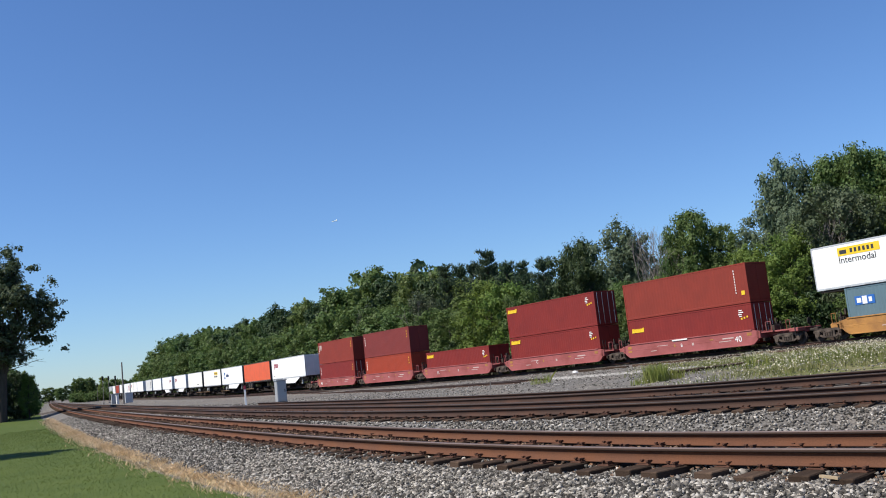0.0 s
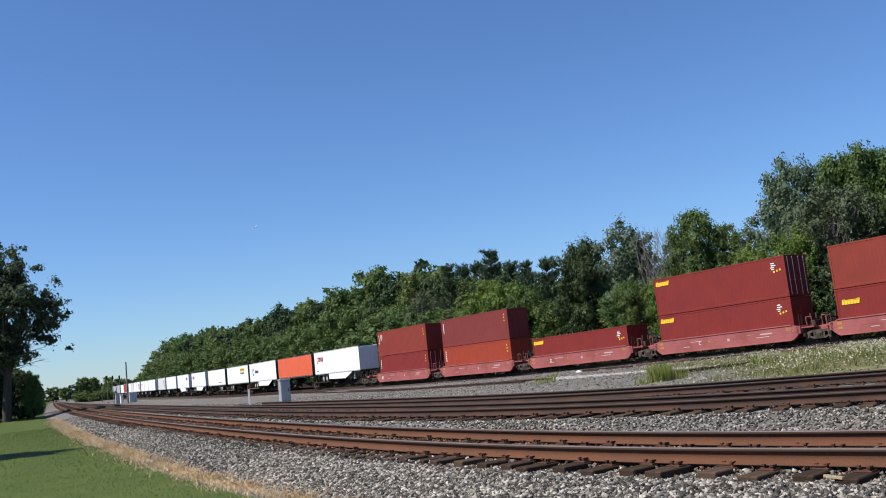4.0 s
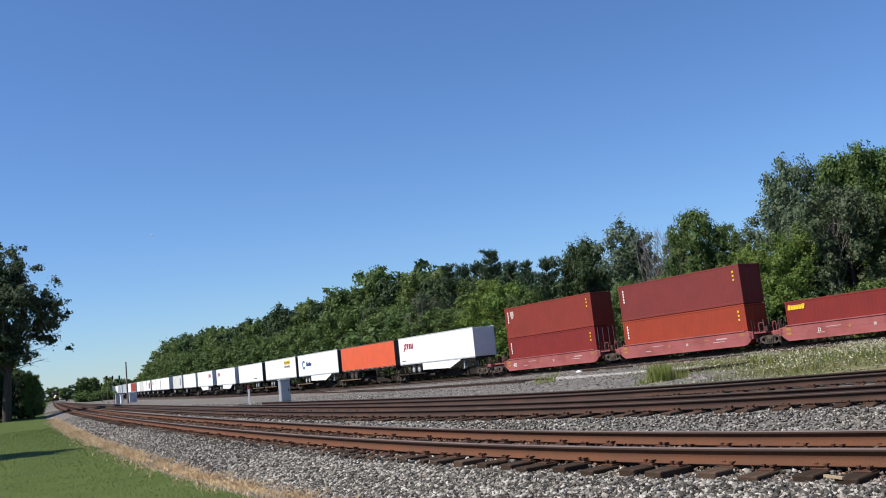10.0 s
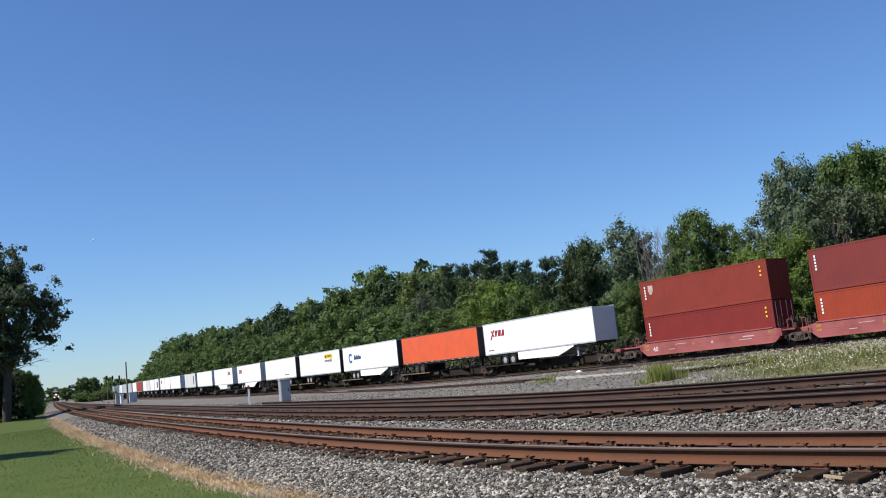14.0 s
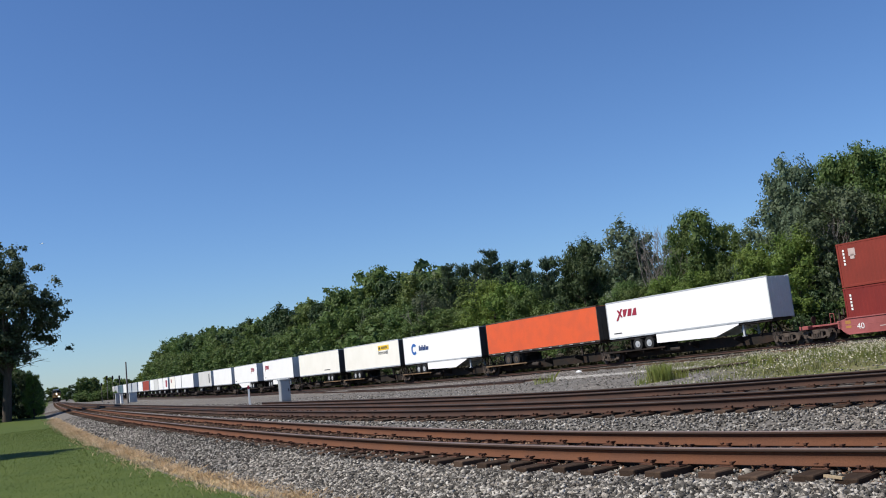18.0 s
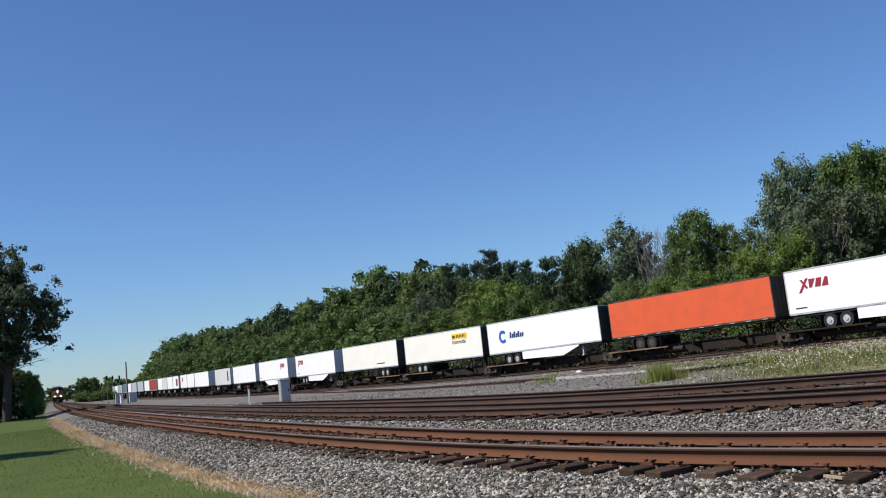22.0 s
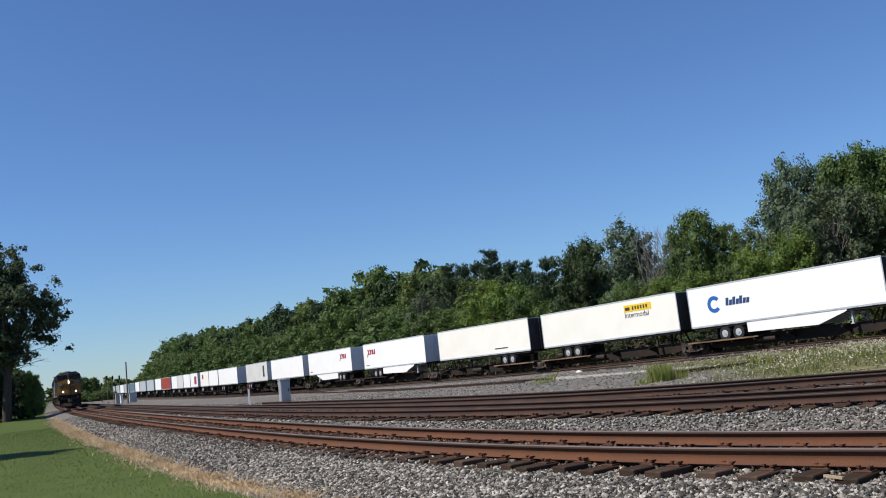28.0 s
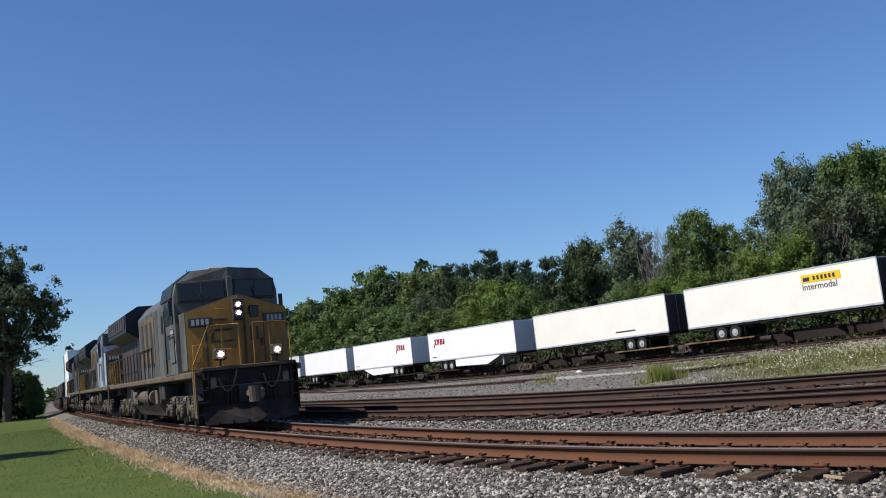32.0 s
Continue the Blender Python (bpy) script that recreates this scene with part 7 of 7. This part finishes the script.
    size = (rng.uniform(0.012, 0.034, n) * (0.7 + y / 70))[:, None] * rng.uniform(0.6, 1.3, (n, 3))
    v = np.einsum("nij,nkj->nki", turned(rng, n), chip[None] * size[:, None, :])
    v[:, :, 2] *= 0.7
    v += np.stack([x, y, lay(x, y)[0] + 0.012], 1)[:, None, :]
    f = (np.arange(n)[:, None, None] * len(chip) + chipf[None]).reshape(-1, 3)
    ob = new("gravel", mesh_from("gravel", v.reshape(-1, 3), f, STONE))
    tagged(ob, "coarse pale gravel strewn between the tracks", "gravel", kind="stuff")


def pale_strip():
    """A strip of pale crushed stone that goes on where the low siding runs out."""
    rng = np.random.default_rng(12)
    n = 5200
    u = rng.random(n)
    x = np.interp(u, (0, 0.5, 1), (5.3, 7.0, 10.4)) + 0.55 * rng.normal(size=n)
    y = np.interp(u, (0, 0.5, 1), (61.0, 50.6, 44.0)) + 1.0 * rng.normal(size=n)
    chip = np.array([(1, 0.2, 0), (-0.2, 1, 0.1), (-1, -0.1, 0), (0.1, -1, -0.1), (0.1, 0, 0.8)])
    faces = np.array([(0, 1, 4), (1, 2, 4), (2, 3, 4), (3, 0, 4)])
    size = rng.uniform(0.03, 0.075, n)[:, None] * rng.uniform(0.7, 1.3, (n, 3))
    t = rng.uniform(0, 6.283, n)
    turn = np.zeros((n, 3, 3))
    turn[:, 0, 0], turn[:, 0, 1], turn[:, 1, 0], turn[:, 1, 1], turn[:, 2, 2] = np.cos(t), -np.sin(t), np.sin(t), np.cos(t), 0.6
    v = np.einsum("nij,nkj->nki", turn, chip[None] * size[:, None, :]) + np.stack([x, y, lay(x, y)[0] + 0.004], 1)[:, None, :]
    f = (np.arange(n)[:, None, None] * 5 + faces[None]).reshape(-1, 3)
    ob = new("pale_gravel", mesh_from("pale_gravel", v.reshape(-1, 3), f, PALESTONE))
    tagged(ob, "strip of pale crushed stone on the gravel flat", "gravel", kind="stuff")


def blades(name, label, category, x, y, z, tall, wide, material, rng, lean=0.35):
    n = len(x)
    t = rng.uniform(0, 6.283, n)
    u = np.stack([np.cos(t), np.sin(t), np.zeros(n)], 1) * wide[:, None]
    b = np.stack([x, y, z], 1)
    tilt = rng.normal(size=(n, 2)) * lean * tall[:, None]
    tip = b + np.stack([tilt[:, 0], tilt[:, 1], tall], 1)
    mid = b + np.stack([tilt[:, 0] * 0.35, tilt[:, 1] * 0.35, tall * 0.6], 1)
    v = np.stack([b - u, b + u, mid + u * 0.7, tip, mid - u * 0.7], 1).reshape(-1, 3)
    f = np.arange(n)[:, None] * 5 + np.array([0, 1, 2, 3, 4])
    ob = new(name, mesh_from(name, v, f, material))
    tagged(ob, label, category, kind="stuff")


def scatter_grass():
    rng = np.random.default_rng(4)
    n = 46000
    s, d = 2 + 60 * rng.random(n) ** 1.9, -2.95 - 11 * rng.random(n) ** 1.25
    x, y = along(LINE_N, s, d)
    z = lay(x, y)[0]
    blades("lawn_grass", "short green mown grass", "grass", x, y, z - 0.01, rng.uniform(0.015, 0.045, n) * (0.8 + y / 60), rng.uniform(0.003, 0.006, n) * (0.6 + y / 30), GRASS, rng, 0.7)
    n = 36000
    s, d = -1 + 85 * rng.random(n) ** 1.7, -2.62 - np.abs(0.32 * rng.normal(size=n)) + 0.07 * rng.normal(size=n)
    tuft = np.array([noise.noise(Vector((a * 1.3, b * 2.6, 7))) for a, b in zip(s, d)])
    keep = rng.random(n) < np.clip(0.85 + 2.0 * tuft - 0.7 * np.clip(-d - 2.8, 0, 1), 0.04, 1)
    s, d = s[keep], d[keep]
    n = len(s)
    x, y = along(LINE_N, s, d)
    z = lay(x, y)[0]
    blades("dry_grass", "straw-coloured dead grass along the ballast edge", "dry grass", x, y, z - 0.01, rng.uniform(0.03, 0.11, n) * (0.9 + s / 70), rng.uniform(0.003, 0.007, n) * (0.9 + s / 30), STRAW, rng, 0.75)
    # weeds and white flowers on the bank past the siding
    n = 46000
    y = 27 + 30 * rng.random(n)
    x = y * (0.17 + 0.42 * rng.random(n))
    sk, dk, ak = LINE_K.near(x, y)
    st, dt, at_ = LINE_T.near(x, y)
    lush = np.array([noise.noise(Vector((a * 0.35, b * 0.35, 3))) for a, b in zip(x, y)])
    keep = (dk > 1.7) & (dt < -8.5) & (rng.random(n) < np.clip((x / y - 0.17) * 5, 0, 1)) & (rng.random(n) < np.clip(0.62 + 1.3 * lush, 0.12, 1))
    x, y = x[keep], y[keep]
    z = lay(x, y)[0]
    n = len(x)
    patch = np.array([noise.noise(Vector((a * 0.5, b * 0.5, 0))) for a, b in zip(x, y)])
    blades("weeds", "tall green weeds on the gravel bank", "weeds", x, y, z - 0.02, rng.uniform(0.06, 0.20, n) * (1 + 0.9 * np.clip(patch, -0.4, 1)), rng.uniform(0.006, 0.016, n), WEED, rng, 0.35)
    m = rng.random(n) < np.clip(0.36 + 0.9 * patch, 0.06, 0.9)
    fx, fy, fz = x[m], y[m], z[m] + rng.uniform(0.08, 0.34, m.sum())
    k = len(fx)
    R = turned(rng, k)
    form = np.array([(-1, -1, 0), (1, -1, 0), (1, 1, 0.4), (-1, 1, 0.4)]) * 0.0125
    v = np.einsum("nij,nkj->nki", R, form[None] * rng.uniform(0.6, 1.5, (k, 1, 1))) + np.stack([fx, fy, fz], 1)[:, None, :]
    f = np.arange(k)[:, None] * 4 + np.arange(4)
    ob = new("wild_flowers", mesh_from("wild_flowers", v.reshape(-1, 3), f, BLOOM))
    tagged(ob, "small white wild flowers among the weeds", "wild flowers", kind="stuff")
    for cx, cy, rad, tall, cnt in ((6.87, 32.9, 0.42, 0.68, 620), (7.5, 33.0, 0.4, 0.45, 130), (6.2, 32.6, 0.25, 0.36, 50), (10.3, 33.6, 0.2, 0.62, 60), (11.0, 34.0, 0.15, 0.5, 40), (4.05, 45.2, 0.5, 0.5, 60), (4.4, 45.4, 0.3, 0.55, 40)):
        a, r = rng.uniform(0, 6.28, cnt), rad * np.sqrt(rng.random(cnt))
        x, y = cx + r * np.cos(a), cy + r * np.sin(a)
        blades("grass_clump", "tall green grass clump growing in the gravel", "grass clump", x, y, lay(x, y)[0] - 0.02, rng.uniform(0.35, 1.05, cnt) * tall, rng.uniform(0.007, 0.014, cnt), CLUMP, rng, 0.26)


scatter_stones()
pale_strip()
scatter_grass()


def motions():
    """The freight train rolls slowly to the right, the other train comes up fast on the near line."""
    for ob, line, mid, half, run in MOVERS:
        lift = Matrix.Translation((0, 0, ob.get("lift", 0.0)))
        if "lift" in ob:
            del ob["lift"]
        rows = []
        for k in range(33):
            rows.append((float(k), place_on(line, mid - run(k), half) @ lift))
        walk(ob, rows)
    # rolling wheels of the freight train
    for car, line, mid, half, run in MOVERS:
        if line is LINE_T and mid < 170:
            for o in car.children_recursive:
                if o.name.startswith("wheelset"):
                    y = o.matrix_basis.translation.y
                    walk(o, [(k * 0.125, pose(0, y, 0.42, math.degrees(run(k * 0.125) / 0.42))) for k in range(257)])
    walk(PLANE, [(t, pose(-190 - 46.5 * t, 1780 + 36.9 * t, 279 + 6.7 * t, 0, 0, 141)) for t in (0.0, 16.0, 32.0)])


motions()
